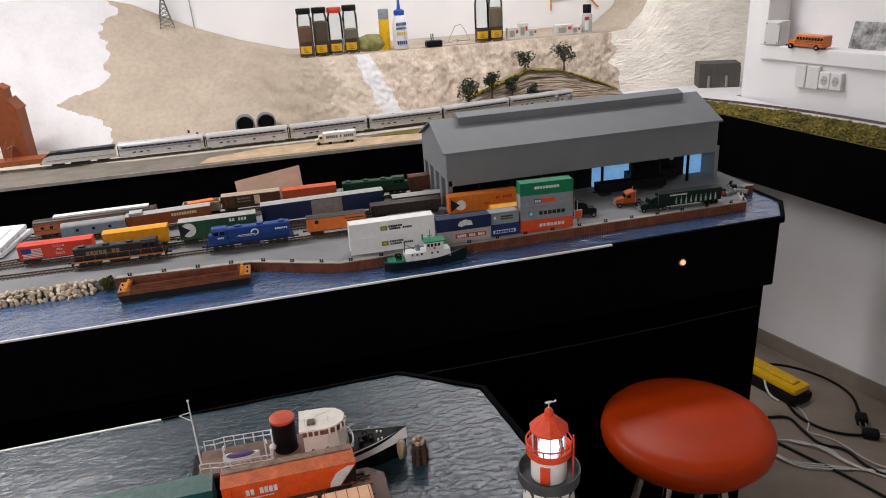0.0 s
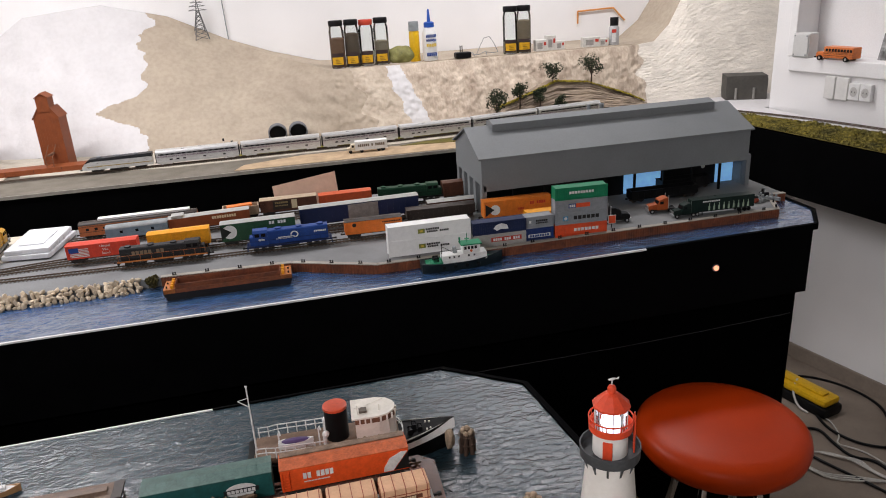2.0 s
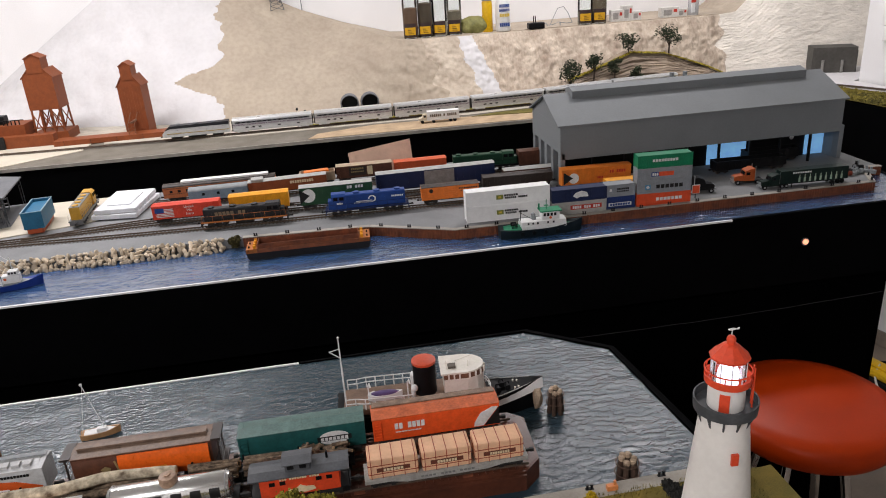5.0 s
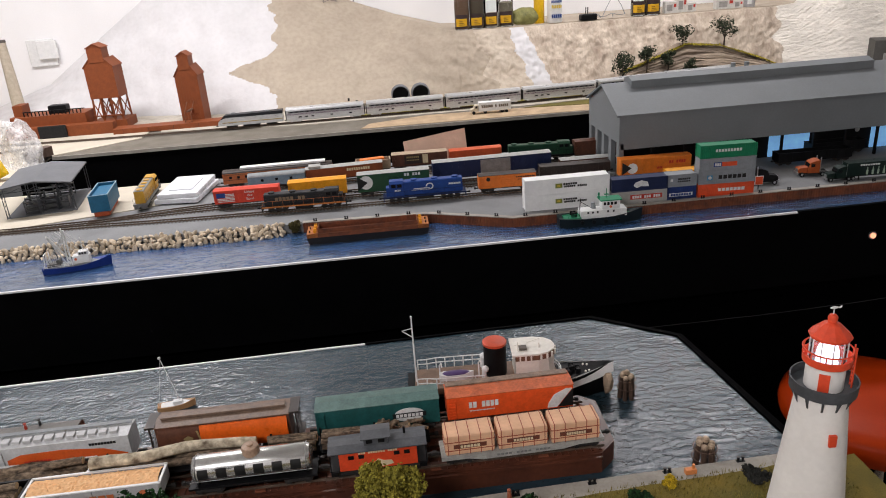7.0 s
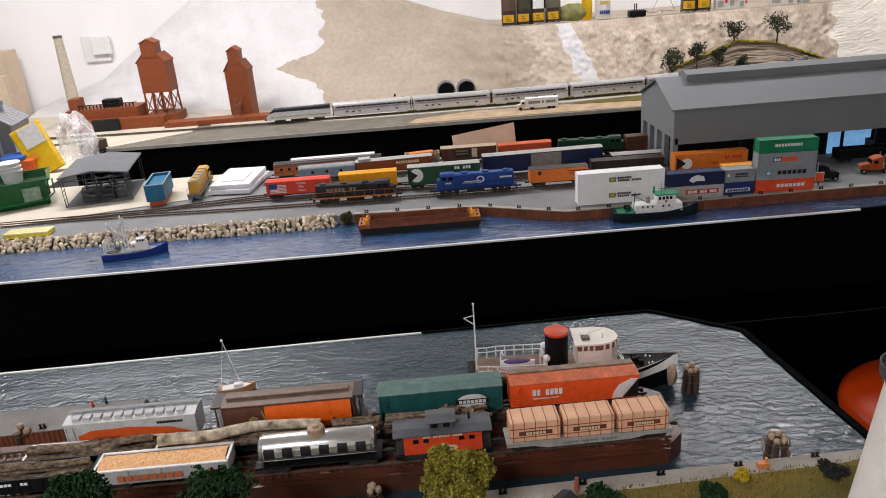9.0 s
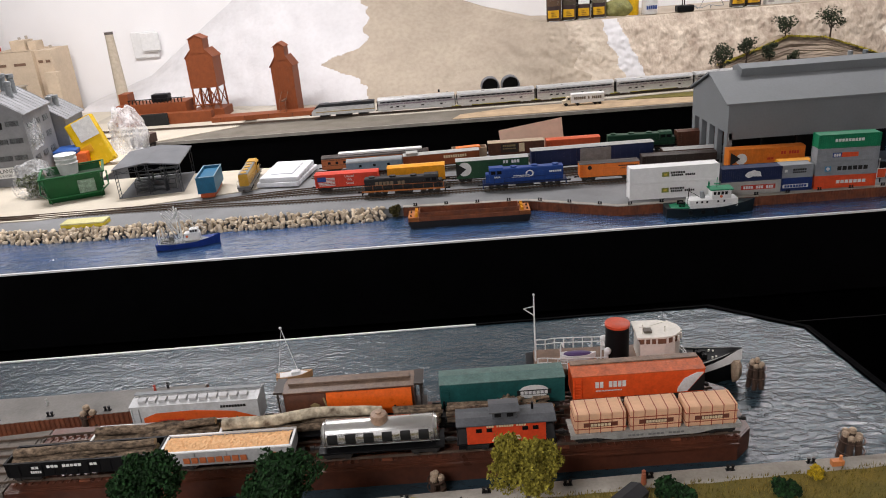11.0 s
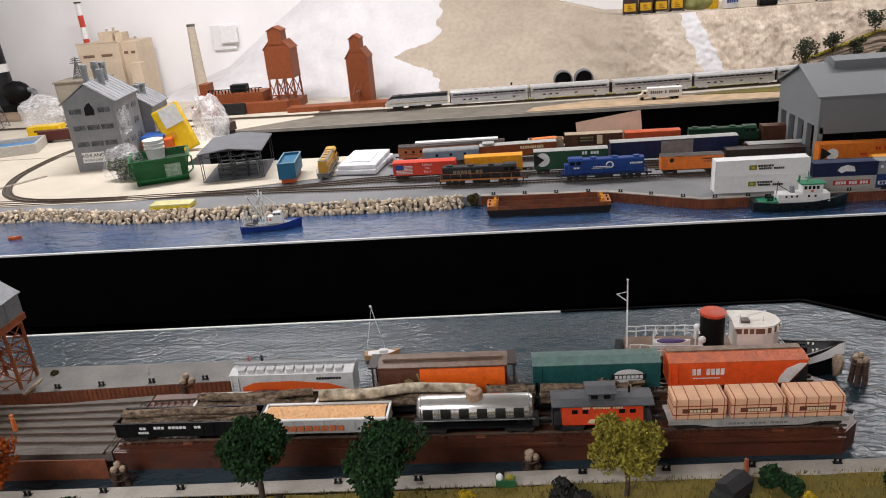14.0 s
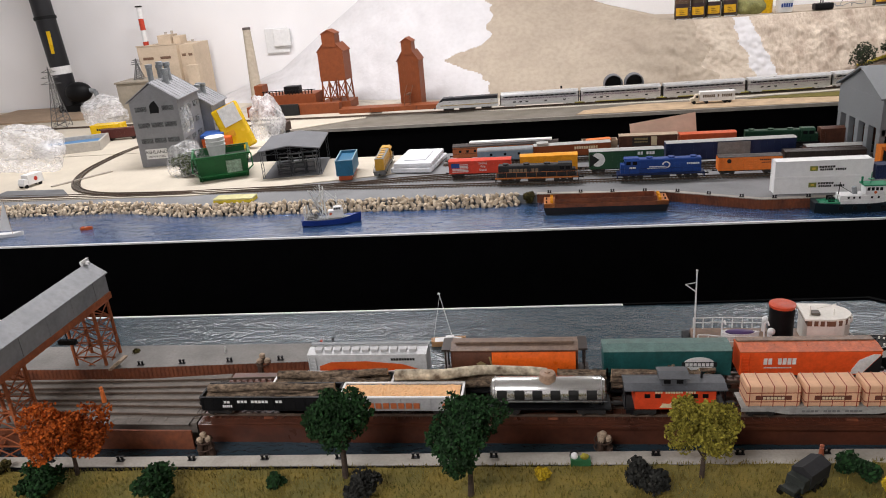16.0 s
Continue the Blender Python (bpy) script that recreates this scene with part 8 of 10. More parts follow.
# ---- back shelf: rail line, train, structures ----
BT = [(-2.3, 2.87), (-1.6, 2.84), (-1.0, 2.752), (-0.4, 2.742), (0.38, 2.742), (0.85, 2.765), (1.27, 2.83), (1.6, 2.865), (1.83, 2.8), (1.97, 2.6), (2.1, 2.3), (2.19, 1.95), (2.25, 1.6)]
track(BT, "grey ballasted main line along the rear shelf", G + 0.0035)


def along(d):
    for a, b in zip(BT[:-1], BT[1:]):
        a, b = Vector(a), Vector(b)
        ln = (b - a).length
        if d <= ln:
            u = (b - a) / ln
            return a + u * d, math.degrees(math.atan2(u.y, u.x))
        d -= ln
    return Vector(BT[-1]), 0


S0 = sum((Vector(b) - Vector(a)).length for a, b in zip(BT[:3], BT[1:4])) - 0.08
M_SIL = M("fluted_silver", (0.72, 0.73, 0.74), 0.3, 0.5, 0.1, 50, 0.05, stretch=(1, 1, 6))
M_DW = M("dark_window", (0.01, 0.012, 0.015), 0.15, bump=0)


def superliner(d, L=0.283):
    p, ang = along(d + L / 2)
    t = thing("passenger_car", "silver double-deck passenger car with dark windows", "passenger car", pose(p.x, p.y, G + 0.0035 + RT, 0, 0, ang), "passenger train")
    H = 0.054
    part("body", Shape().prism([(-0.0165, 0.008), (-0.0175, 0.012), (-0.0175, H - 0.008), (-0.013, H - 0.001), (0.013, H - 0.001), (0.0175, H - 0.008), (0.0175, 0.012), (0.0165, 0.008)], -L / 2 + 0.004, L / 2 - 0.004, "x"), M_SIL, t)
    part("window_band", Shape().box(-L / 2 + 0.012, L / 2 - 0.012, -0.018, -0.0174, 0.0355, 0.0415), C("band_grey", (0.16, 0.16, 0.17)), t)
    for i in range(14):
        x = -L / 2 + 0.024 + i * (L - 0.048) / 13
        part("window", Shape().box(x - 0.0055, x + 0.0055, -0.0185, -0.0179, 0.0365, 0.0408), M_DW, t)
    for i in (1, 2, 3, 6, 9):
        x = -L / 2 + 0.03 + i * (L - 0.06) / 10
        part("window", Shape().box(x - 0.005, x + 0.005, -0.0181, -0.0174, 0.0185, 0.0225), M_DW, t)
    part("stripe", Shape().box(-L / 2 + 0.004, L / 2 - 0.004, -0.0182, -0.0174, 0.0315, 0.0325).box(-L / 2 + 0.004, L / 2 - 0.004, -0.0182, -0.0174, 0.029, 0.0298), C("stripe_red_blue", (0.12, 0.05, 0.12)), t)
    for x in (-L / 2, L / 2 - 0.004):
        part("vestibule", Shape().box(x, x + 0.004, -0.009, 0.009, 0.01, 0.044), DARK, t)
    for x in (-L / 2 + 0.035, L / 2 - 0.035):
        bogie(t, x, 2, 0.028, M_SIL)


p, ang = along(S0 + 0.115)
gl = thing("diesel_locomotive", "sleek silver and black passenger diesel", "locomotive", pose(p.x, p.y, G + 0.0035 + RT, 0, 0, ang), "passenger train")
part("body", Shape().prism([(-0.115, 0.01), (-0.115, 0.022), (-0.104, 0.034), (-0.088, 0.047), (0.112, 0.049), (0.112, 0.01)], -0.0165, 0.0165, "y"), M_SIL, gl)
part("roof_black", Shape().prism([(-0.0885, 0.0472), (-0.104, 0.0343), (-0.1035, 0.033), (-0.085, 0.0385), (0.1125, 0.0385), (0.1125, 0.0495)], -0.0169, 0.0169, "y"), C("roof_blackish", (0.02, 0.021, 0.025)), gl)
part("stripe", Shape().box(-0.1, 0.112, -0.0173, -0.0164, 0.02, 0.0225), C("stripe_gold", (0.4, 0.3, 0.1)), gl)
part("windshield", Shape().prism([(-0.1015, 0.0365), (-0.0935, 0.0432), (-0.0925, 0.0428), (-0.1, 0.036)], -0.0172, 0.0172, "y"), M_DW, gl)
for x in (-0.06, 0.0, 0.06):
    part("roof_fan", Shape().cyl((x, 0, 0.049), (x, 0, 0.052), 0.008, seg=14), GREY, gl)
part("fuel_tank", Shape().box(-0.03, 0.03, -0.014, 0.014, 0.004, 0.0099, 0.001), DARK, gl)
for x in (-0.07, 0.07):
    bogie(gl, x, 2, 0.026)
couplers(gl, 0.23)
for k in range(6):
    superliner(S0 + 0.236 + k * 0.2855)
tw = thing("delivery_truck", "white vintage box truck with black blocks on its side", "truck", at(0.477, 2.637, G + 0.002, -1.5))
part("box_body", Shape().box(-0.042, 0.071, -0.0145, 0.0145, 0.009, 0.04, 0.0012), WHITE, tw)
bars(tw, 14, 0.095, 0.009, facing(0.014, -0.0147, 0.026), C("truck_ink", (0.2, 0.16, 0.12)), gaps=(6, 8))
part("cab", Shape().prism([(-0.071, 0.008), (-0.071, 0.018), (-0.06, 0.02), (-0.056, 0.031), (-0.0435, 0.031), (-0.0435, 0.008)], -0.012, 0.012, "y"), C("truck_cream", (0.7, 0.62, 0.48)), tw)
part("window", Shape().box(-0.0545, -0.047, -0.0125, -0.0119, 0.021, 0.028), M_DW, tw)
for x in (-0.06, -0.02, 0.04, 0.055):
    for y in (-1, 1):
        part("wheel", Shape().cyl((x, y * 0.009, 0.0058), (x, y * 0.0135, 0.0058), 0.0058, seg=14), BLACK, tw, smooth=True)

# grain silo, coaling tower, ash house
def gable_tower(t, w, d, z0, z1, zr, hw, hz, mat):
    part("bin", Shape().prism([(-w / 2, z0), (w / 2, z0), (w / 2, z1), (hw / 2, zr), (-hw / 2, zr), (-w / 2, z1)], -d / 2, d / 2, "y"), mat, t)
    part("head_house", Shape().prism([(-hw / 2, zr - 0.012), (hw / 2, zr - 0.012), (hw / 2, hz - 0.012), (0, hz), (-hw / 2, hz - 0.012)], -d / 2 - 0.002, d / 2 - d * 0.35, "y"), mat, t)
    for sx in (-1, 1):
        part("roof", Shape().prism([(sx * (w / 2 + 0.004), z1 - 0.003), (sx * (w / 2 + 0.004), z1), (sx * hw / 2, zr + 0.003), (sx * hw / 2, zr)], -d / 2 - 0.003, d / 2 + 0.003, "y"), mat, t)
        part("head_roof", Shape().prism([(sx * (hw / 2 + 0.003), hz - 0.0155), (sx * (hw / 2 + 0.003), hz - 0.0125), (0, hz + 0.003), (0, hz)], -d / 2 - 0.005, d / 2 - d * 0.35 + 0.003, "y"), mat, t)


si = thing("sand_tower", "oxide red timber tower with a gabled head house", "tower", at(-0.597, 2.937, G + 0.003, -4))
gable_tower(si, 0.082, 0.085, 0, 0.178, 0.212, 0.04, 0.262, BRICKRED)
for i in range(9):
    part("board_batten", Shape().box(-0.0395 + i * 0.0097, -0.0387 + i * 0.0097, -0.0432, -0.0425, 0, 0.178), BRICKRED, si)
s = Shape().box(-0.005, 0.005, -0.1, -0.046, 0.055, 0.06).cyl((-0.012, -0.105, 0.0), (-0.012, -0.105, 0.05), 0.0012, seg=6).cyl((0.012, -0.105, 0.0), (0.012, -0.105, 0.05), 0.0012, seg=6)
for k in range(4):
    s.cyl((-0.012, -0.105, 0.012 * k), (0.012, -0.105, 0.012 * k + 0.012), 0.0008, seg=5)
for d in (-0.012, 0.012):
    s.cyl((d, -0.105, 0.05), (d, -0.046, 0.085), 0.0012, seg=6)
part("chute", s, C("chute_brown", (0.16, 0.08, 0.05)), si)
lp = thing("loading_platform", "low oxide red loading platform by the tower", "platform", at(-0.4, 2.86, G + 0.003, 0))
part("deck", Shape().box(-0.475, 0.087, -0.035, 0.03, 0, 0.018, 0.001), BRICKRED, lp)
for i in range(6):
    part("joint", Shape().box(-0.44 + i * 0.09, -0.439 + i * 0.09, -0.0356, -0.035, 0, 0.0175), DARK, lp)
co = thing("coaling_tower", "oxide red coaling tower on open timber legs", "tower", at(-0.914, 2.99, G + 0.003, -3) @ Matrix.Scale(0.965, 4))
gable_tower(co, 0.108, 0.095, 0.118, 0.236, 0.265, 0.056, 0.32, BRICKRED)
for sx in (-1, -0.4, 0.4, 1):
    for sy in (-1, 1):
        part("leg", Shape().cyl((sx * 0.054, sy * 0.046, 0), (sx * 0.05, sy * 0.043, 0.118), 0.0038, seg=6), BRICKRED, co)
for sy in (-1, 1):
    for a, b in ((-1, -0.4), (0.4, 1), (-0.4, 0.4)):
        part("brace", Shape().cyl((a * 0.054, sy * 0.046, 0.035), (b * 0.052, sy * 0.045, 0.11), 0.0022, seg=5).cyl((b * 0.054, sy * 0.046, 0.035), (a * 0.052, sy * 0.045, 0.11), 0.0022, seg=5), BRICKRED, co)
part("base", Shape().box(-0.066, 0.066, -0.055, 0.055, 0, 0.034, 0.001), BRICKRED, co)
part("hopper_rail", Shape().box(-0.058, 0.058, -0.05, -0.047, 0.05, 0.055), BRICKRED, co)
ah = thing("ash_house", "long oxide red coal bunker with a railed top", "bunker", at(-1.104, 2.955, G + 0.003, -1))
part("body", Shape().box(-0.15, 0.12, -0.05, 0.05, 0, 0.075, 0.001), BRICKRED, ah)
part("low_wall", Shape().box(-0.16, 0.224, -0.09, -0.0505, 0, 0.04, 0.001), BRICKRED, ah)
part("coal_heap", Shape().box(-0.04, 0.06, -0.1, -0.0905, 0, 0.045, 0.004), M("coal", (0.02, 0.02, 0.02), 0.7, 0, 0.3, 120, 0.4, 300), ah)
part("roof_hut", Shape().box(-0.14, -0.105, -0.03, 0.03, 0.0751, 0.115, 0.001), BRICKRED, ah)
for i in range(16):
    part("rail_post", Shape().box(-0.1 + i * 0.0135, -0.0965 + i * 0.0135, -0.045, -0.0425, 0.0751, 0.09), BLACK, ah)
part("top_rail", Shape().box(-0.102, 0.12, -0.0455, -0.042, 0.09, 0.093), BLACK, ah)
part("coal_tub", Shape().box(-0.02, 0.045, -0.02, 0.02, 0.0751, 0.104, 0.003), BLACK, ah)
cc = thing("factory_chimney", "tall tapering cream model chimney", "chimney", at(-1.352, 3.22, G + 0.003))
part("shaft", Shape().lathe([(0.027, 0), (0.0235, 0.1), (0.0165, 0.315), (0.0175, 0.32)], seg=20), C("chimney_cream", (0.55, 0.48, 0.38)), cc, smooth=True)
part("cap", Shape().lathe([(0.0175, 0.32), (0.0175, 0.33), (0.011, 0.3302)], seg=20), C("chimney_soot", (0.12, 0.1, 0.09)), cc)

# cement works at the far left
M_BEIGE = M("works_beige", (0.62, 0.5, 0.37), 0.7, 0, 0.08, 20, 0.03, 120)
cw = thing("cement_works", "tall beige model factory block with louvres", "factory", at(-1.775, 3.3, G, 2))
part("main_block", Shape().box(-0.09, 0.092, -0.1, 0.1, 0, 0.285, 0.001), M_BEIGE, cw)
part("side_block", Shape().box(0.0925, 0.158, -0.075, 0.1, 0, 0.282, 0.001), M_BEIGE, cw)
part("low_block", Shape().box(0.13, 0.182, -0.12, -0.0755, 0, 0.195, 0.001), M_BEIGE, cw)
part("roof_hut", Shape().box(-0.015, 0.045, -0.04, 0.04, 0.285, 0.325, 0.001), M_BEIGE, cw)
part("roof_hut", Shape().box(0.052, 0.085, -0.03, 0.04, 0.285, 0.318, 0.001), M_BEIGE, cw)
part("parapet", Shape().box(-0.092, 0.094, -0.102, -0.0985, 0.2855, 0.29), M_BEIGE, cw)
for x, y, w, z in ((-0.045, -0.1, 0.024, 0.228), (0.035, -0.1, 0.024, 0.228), (0.11, -0.075, 0.009, 0.232), (0.14, -0.075, 0.009, 0.232)):
    part("louvre", Shape().box(x - w, x + w, y - 0.0015, y, z, z + 0.011), C("louvre_brown", (0.2, 0.12, 0.08)), cw)
for x, z in ((0.0, 0.325), (0.03, 0.33), (0.12, 0.285)):
    part("roof_pipe", Shape().cyl((x, 0.02, 0.285), (x, 0.02, z + 0.01), 0.006, seg=10), C("pipe_beige", (0.5, 0.45, 0.38)), cw)
st = thing("striped_stack", "red and white banded metal stack", "stack", at(-1.885, 3.33, G))
for k in range(9):
    part("band", Shape().cyl((0, 0, k * 0.05), (0, 0, (k + 1) * 0.05 - 0.0002), 0.0145 - k * 0.0004, seg=16), (C("stack_red", (0.55, 0.06, 0.03)) if k % 2 else WHITE), st, smooth=True)
part("mouth", Shape().cyl((0, 0, 0.45), (0, 0, 0.456), 0.015, seg=16), DARK, st)
lw = thing("low_works", "drab flat-roofed model works block", "factory", at(-1.7, 2.98, GB, 2))
part("body", Shape().box(-0.13, 0.05, -0.06, 0.07, 0, 0.16, 0.001), M("works_drab", (0.33, 0.29, 0.23), 0.75, 0, 0.1, 20), lw)
part("roof_slab", Shape().box(-0.135, 0.055, -0.065, 0.075, 0.1605, 0.167, 0.001), M("works_drab", (0.33, 0.29, 0.23), 0.75, 0, 0.1, 20), lw)


def pylon(x, y, z, h, w, label):
    t = thing("pylon", label, "pylon", at(x, y, z, 12), "pylons")
    P = C("pylon_grey", (0.12, 0.12, 0.12))
    for sx in (-1, 1):
        for sy in (-1, 1):
            part("leg", Shape().cyl((sx * w, sy * w, 0), (sx * w * 0.18, sy * w * 0.18, h * 0.72), 0.0016, seg=5).cyl((sx * w * 0.18, sy * w * 0.18, h * 0.72), (0, 0, h), 0.0014, seg=5), P, t)
    n = 7
    for i in range(n):
        a, b = i / n, (i + 1) / n
        wa, wb = w * (1 - 0.82 * a), w * (1 - 0.82 * b)
        s = Shape()
        for sy in (-1, 1):
            s.cyl((-wa, sy * wa, a * h * 0.72), (wb, sy * wb, b * h * 0.72), 0.001, seg=4).cyl((wa, sy * wa, a * h * 0.72), (-wb, sy * wb, b * h * 0.72), 0.001, seg=4)
            s.cyl((sy * wa, -wa, a * h * 0.72), (sy * wb, wb, b * h * 0.72), 0.001, seg=4)
        part("brace", s, P, t)
    for k, zz in enumerate((0.72, 0.82, 0.91)):
        part("cross_arm", Shape().cyl((-w * (1.3 - 0.2 * k), 0, zz * h), (w * (1.3 - 0.2 * k), 0, zz * h), 0.0014, seg=5).cyl((-w * (1.3 - 0.2 * k), 0, zz * h), (0, 0, zz * h + h * 0.05), 0.0008, seg=4).cyl((w * (1.3 - 0.2 * k), 0, zz * h), (0, 0, zz * h + h * 0.05), 0.0008, seg=4), P, t)


pylon(-2.115, 2.92, GB, 0.25, 0.032, "grey lattice power pylon on the board")
pylon(-1.76, 2.99, GB + 0.167, 0.085, 0.018, "small grey lattice pylon on the works roof")
bp = thing("stove_pipe", "thick black pipe with a white band and side knob", "pipe", at(-2.29, 3.3, G))
part("pipe", Shape().cyl((-0.018, 0, 0.04), (-0.108, 0.02, 1.46), 0.044, seg=24), C("pipe_black", (0.014, 0.014, 0.016), rough=0.4), bp, smooth=True)
part("band", Shape().cyl((-0.0272, 0.0021, 0.185), (-0.0294, 0.0026, 0.22), 0.0455, seg=24), WHITE, bp)
part("collar", Shape().cyl((-0.0427, 0.0055, 0.43), (-0.0437, 0.0057, 0.445), 0.049, seg=24), BLACK, bp)
part("stripe_mark", Shape().box(-0.022, -0.012, -0.0455, -0.03, 0.28, 0.38), M_YEL, bp)
part("knob", Shape().ball((0.055, -0.03, 0.1), 0.056, 3, (1.15, 0.8, 0.85)), BLACK, bp, smooth=True)
part("hose", Shape().tube([(0.1, -0.03, 0.11), (0.14, -0.035, 0.1), (0.15, -0.035, 0.06), (0.12, -0.03, 0.04)], 0.011, 8), GREY, bp)
part("foot", Shape().box(-0.06, 0.07, -0.04, 0.04, 0.0, 0.045, 0.004), BLACK, bp)
solid("backing_board", Shape().box(-2.7, -1.95, 3.05, 3.44, G + 0.0032, G + 0.012, 0.001), M("raw_plywood", (0.4, 0.29, 0.2), 0.8, 0, 0.15, 12, 0.05, stretch=(1, 8, 1)), "raw brown plywood offcut on the shelf", "plywood")

# ---- plaster hills ----
M_PLAST = M("white_plaster", (0.66, 0.645, 0.65), 0.85, 0, 0.05, 8, 0.12, 60)
M_TANP = M("sand_painted_plaster", (0.47, 0.4, 0.315), 0.9, 0, 0.14, 6, 0.18, 60, col2=(0.39, 0.325, 0.255))
M_CLIFF = M("brown_washed_rock", (0.68, 0.58, 0.47), 0.9, 0, 0.2, 11, 0.4, 55, col2=(0.37, 0.29, 0.225), stretch=(2.2, 2.2, 0.8))
M_CRINK = M("crinkled_plaster", (0.88, 0.82, 0.73), 0.9, 0, 0.1, 9, 0.4, 55, stretch=(1, 1, 2.5))


def lerp_table(tab, x):
    if x <= tab[0][0]:
        return tab[0][1]
    for (a, p), (b, q) in zip(tab[:-1], tab[1:]):
        if x <= b:
            return p + (q - p) * (x - a) / (b - a)
    return tab[-1][1]


TOPZ = [(-1.6, 0.02), (-1.3, 0.12), (-1.0, 0.33), (-0.75, 0.5), (-0.45, 0.53), (-0.2, 0.47), (0.02, 0.365), (0.2, 0.3), (0.4, 0.245), (0.5, 0.24), (1.74, 0.24), (1.84, 0.245), (1.93, 0.31), (2.02, 0.44), (2.2, 0.55), (2.72, 0.7)]
FOOT = [(-1.6, 3.3), (-1.2, 3.22), (-0.7, 3.12), (-0.35, 2.99), (0.0, 2.96), (0.3, 2.98), (0.55, 2.95), (0.8, 2.93), (1.3, 2.95), (1.7, 2.97), (2.05, 2.96), (2.72, 2.9)]
TOPY = [(-1.6, 3.44), (0.05, 3.43), (0.25, 3.25), (0.42, 3.088), (0.7, 3.075), (1.7, 3.075), (1.85, 3.12), (2.05, 3.2), (2.72, 3.3)]
NX, NV = 900, 120
verts, faces, mats = [], [], []
for i in range(NX + 1):
    x = -1.6 + 4.32 * i / NX
    h, yf, yt = lerp_table(TOPZ, x), lerp_table(FOOT, x), lerp_table(TOPY, x)
    steep = min(1.0, max(0.0, (x - 0.42) / 0.25)) * min(1.0, max(0.0, (1.78 - x) / 0.1))
    for j in range(NV + 1):
        v = j / NV
        prof = (1 - steep) * v ** 0.92 + steep * v
        y = yf + (yt - yf) * v
        z = G + 0.001 + h * prof
        p = Vector((x * 5, v * 2.2, 0.7))
        r = 0.018 * noise.noise(p) + 0.008 * noise.noise(p * 3.1)
        if x > 1.74:
            r = 0.35 * r + 0.0028 * noise.noise(Vector((x * 26 + v * 6, v * 44, 3)))
        elif steep > 0:
            q = Vector((x * 24, v * 5, 3))
            r = 0.5 * r + 0.006 * noise.noise(q) + 0.004 * noise.noise(q * 2.3) + 0.0035 * noise.noise(Vector((x * 60, v * 14, 1)))
        r *= min(1.0, v * 6) * min(1.0, (1 - v) * 5 + 0.15)
        verts.append((x, min(3.447, y - r), z + 0.4 * r))
    # shelf top behind the edge
    verts.append((x, 3.448, verts[-1][2] + 0.002))
NJ = NV + 2
for i in range(NX):
    for j in range(NJ - 1):
        a = i * NJ + j
        faces.append((a, a + NJ, a + NJ + 1, a + 1))
        x = -1.6 + 4.32 * (i + 0.5) / NX
        z = verts[a][2]
        edge = -0.30 - 0.17 * math.exp(-((z - 1.10) / 0.045) ** 2) + 0.07 * (z - 1.1) + 0.03 * noise.noise(Vector((x * 8, z * 26, 2))) + 0.035 * noise.noise(Vector((0, z * 11, 5))) + 0.018 * noise.noise(Vector((x * 25, z * 60, 1)))
        if x < edge:
            k = 0
        elif x > 1.74 + 0.05 * noise.noise(Vector((z * 20, 1, 1))):
            k = 3
        elif x > 0.635 + (1.17 - z) * 0.35 + 0.02 * noise.noise(Vector((z * 25, 0, 3))):
            k = 2 if x > 0.70 + (1.17 - z) * 0.42 + 0.02 * noise.noise(Vector((z * 30, 7, 3))) else 0
        elif x > 0.5 + (1.17 - z) * 0.3 + 0.05 * noise.noise(Vector((z * 18, x * 6, 9))):
            k = 4
        else:
            k = 1
        if j == NJ - 2 and x > 0.4:
            k = 1
        mats.append(k)
me = bpy.data.meshes.new("hillside")
me.from_pydata(verts, [], faces)
for mt in (M_PLAST, M_TANP, M_CLIFF, M_CRINK, M("washed_sand_plaster", (0.62, 0.54, 0.44), 0.9, 0, 0.16, 12, 0.4, 70, col2=(0.46, 0.38, 0.3))):
    me.materials.append(mt)
me.polygons.foreach_set("material_index", mats)
me.polygons.foreach_set("use_smooth", [True] * len(me.polygons))
tagged(new("hillside", me), "plaster hillside half painted sand and half bare white", "hill", "", "structure")
SHZ = G + 0.243      # the shelf on top of the cliff
solid("cliff_shelf", Shape().prism([(0.44, 3.1), (1.76, 3.1), (1.76, 3.446), (0.44, 3.446)], SHZ - 0.03, SHZ + 0.0015), M_TANP, "sand painted top of the cliff", "shelf", "structure")
M_YG = M("yellow_green_turf", (0.3, 0.25, 0.03), 0.95, 0, 0.3, 22, 0.5, 140, col2=(0.1, 0.1, 0.02))
solid("ground_turf", Shape().prism([(0.6, 2.665), (1.1, 2.6), (1.72, 2.53), (1.84, 2.38), (1.99, 1.46), (2.19, 1.46), (2.1, 2.1), (1.98, 2.5), (1.82, 2.72), (1.45, 2.78), (1.0, 2.72), (0.7, 2.7)], G + 0.001, G + 0.0035), M("shelf_turf", (0.17, 0.14, 0.03), 0.95, 0, 0.3, 25, 0.35, 400, col2=(0.1, 0.085, 0.02)), "mossy green turf on the shelf arm", "ground", "structure")
solid("ground_white", Shape().prism([(2.192, 1.46), (2.35, 1.46), (2.1, 2.45), (2.09, 2.665), (2.73, 2.755), (2.73, 2.98), (1.72, 2.99), (1.6, 2.88), (1.85, 2.78), (2.0, 2.5)], G - 0.003, G + 0.002), M_PLAST, "bare white plaster ground along the wall", "ground", "structure")
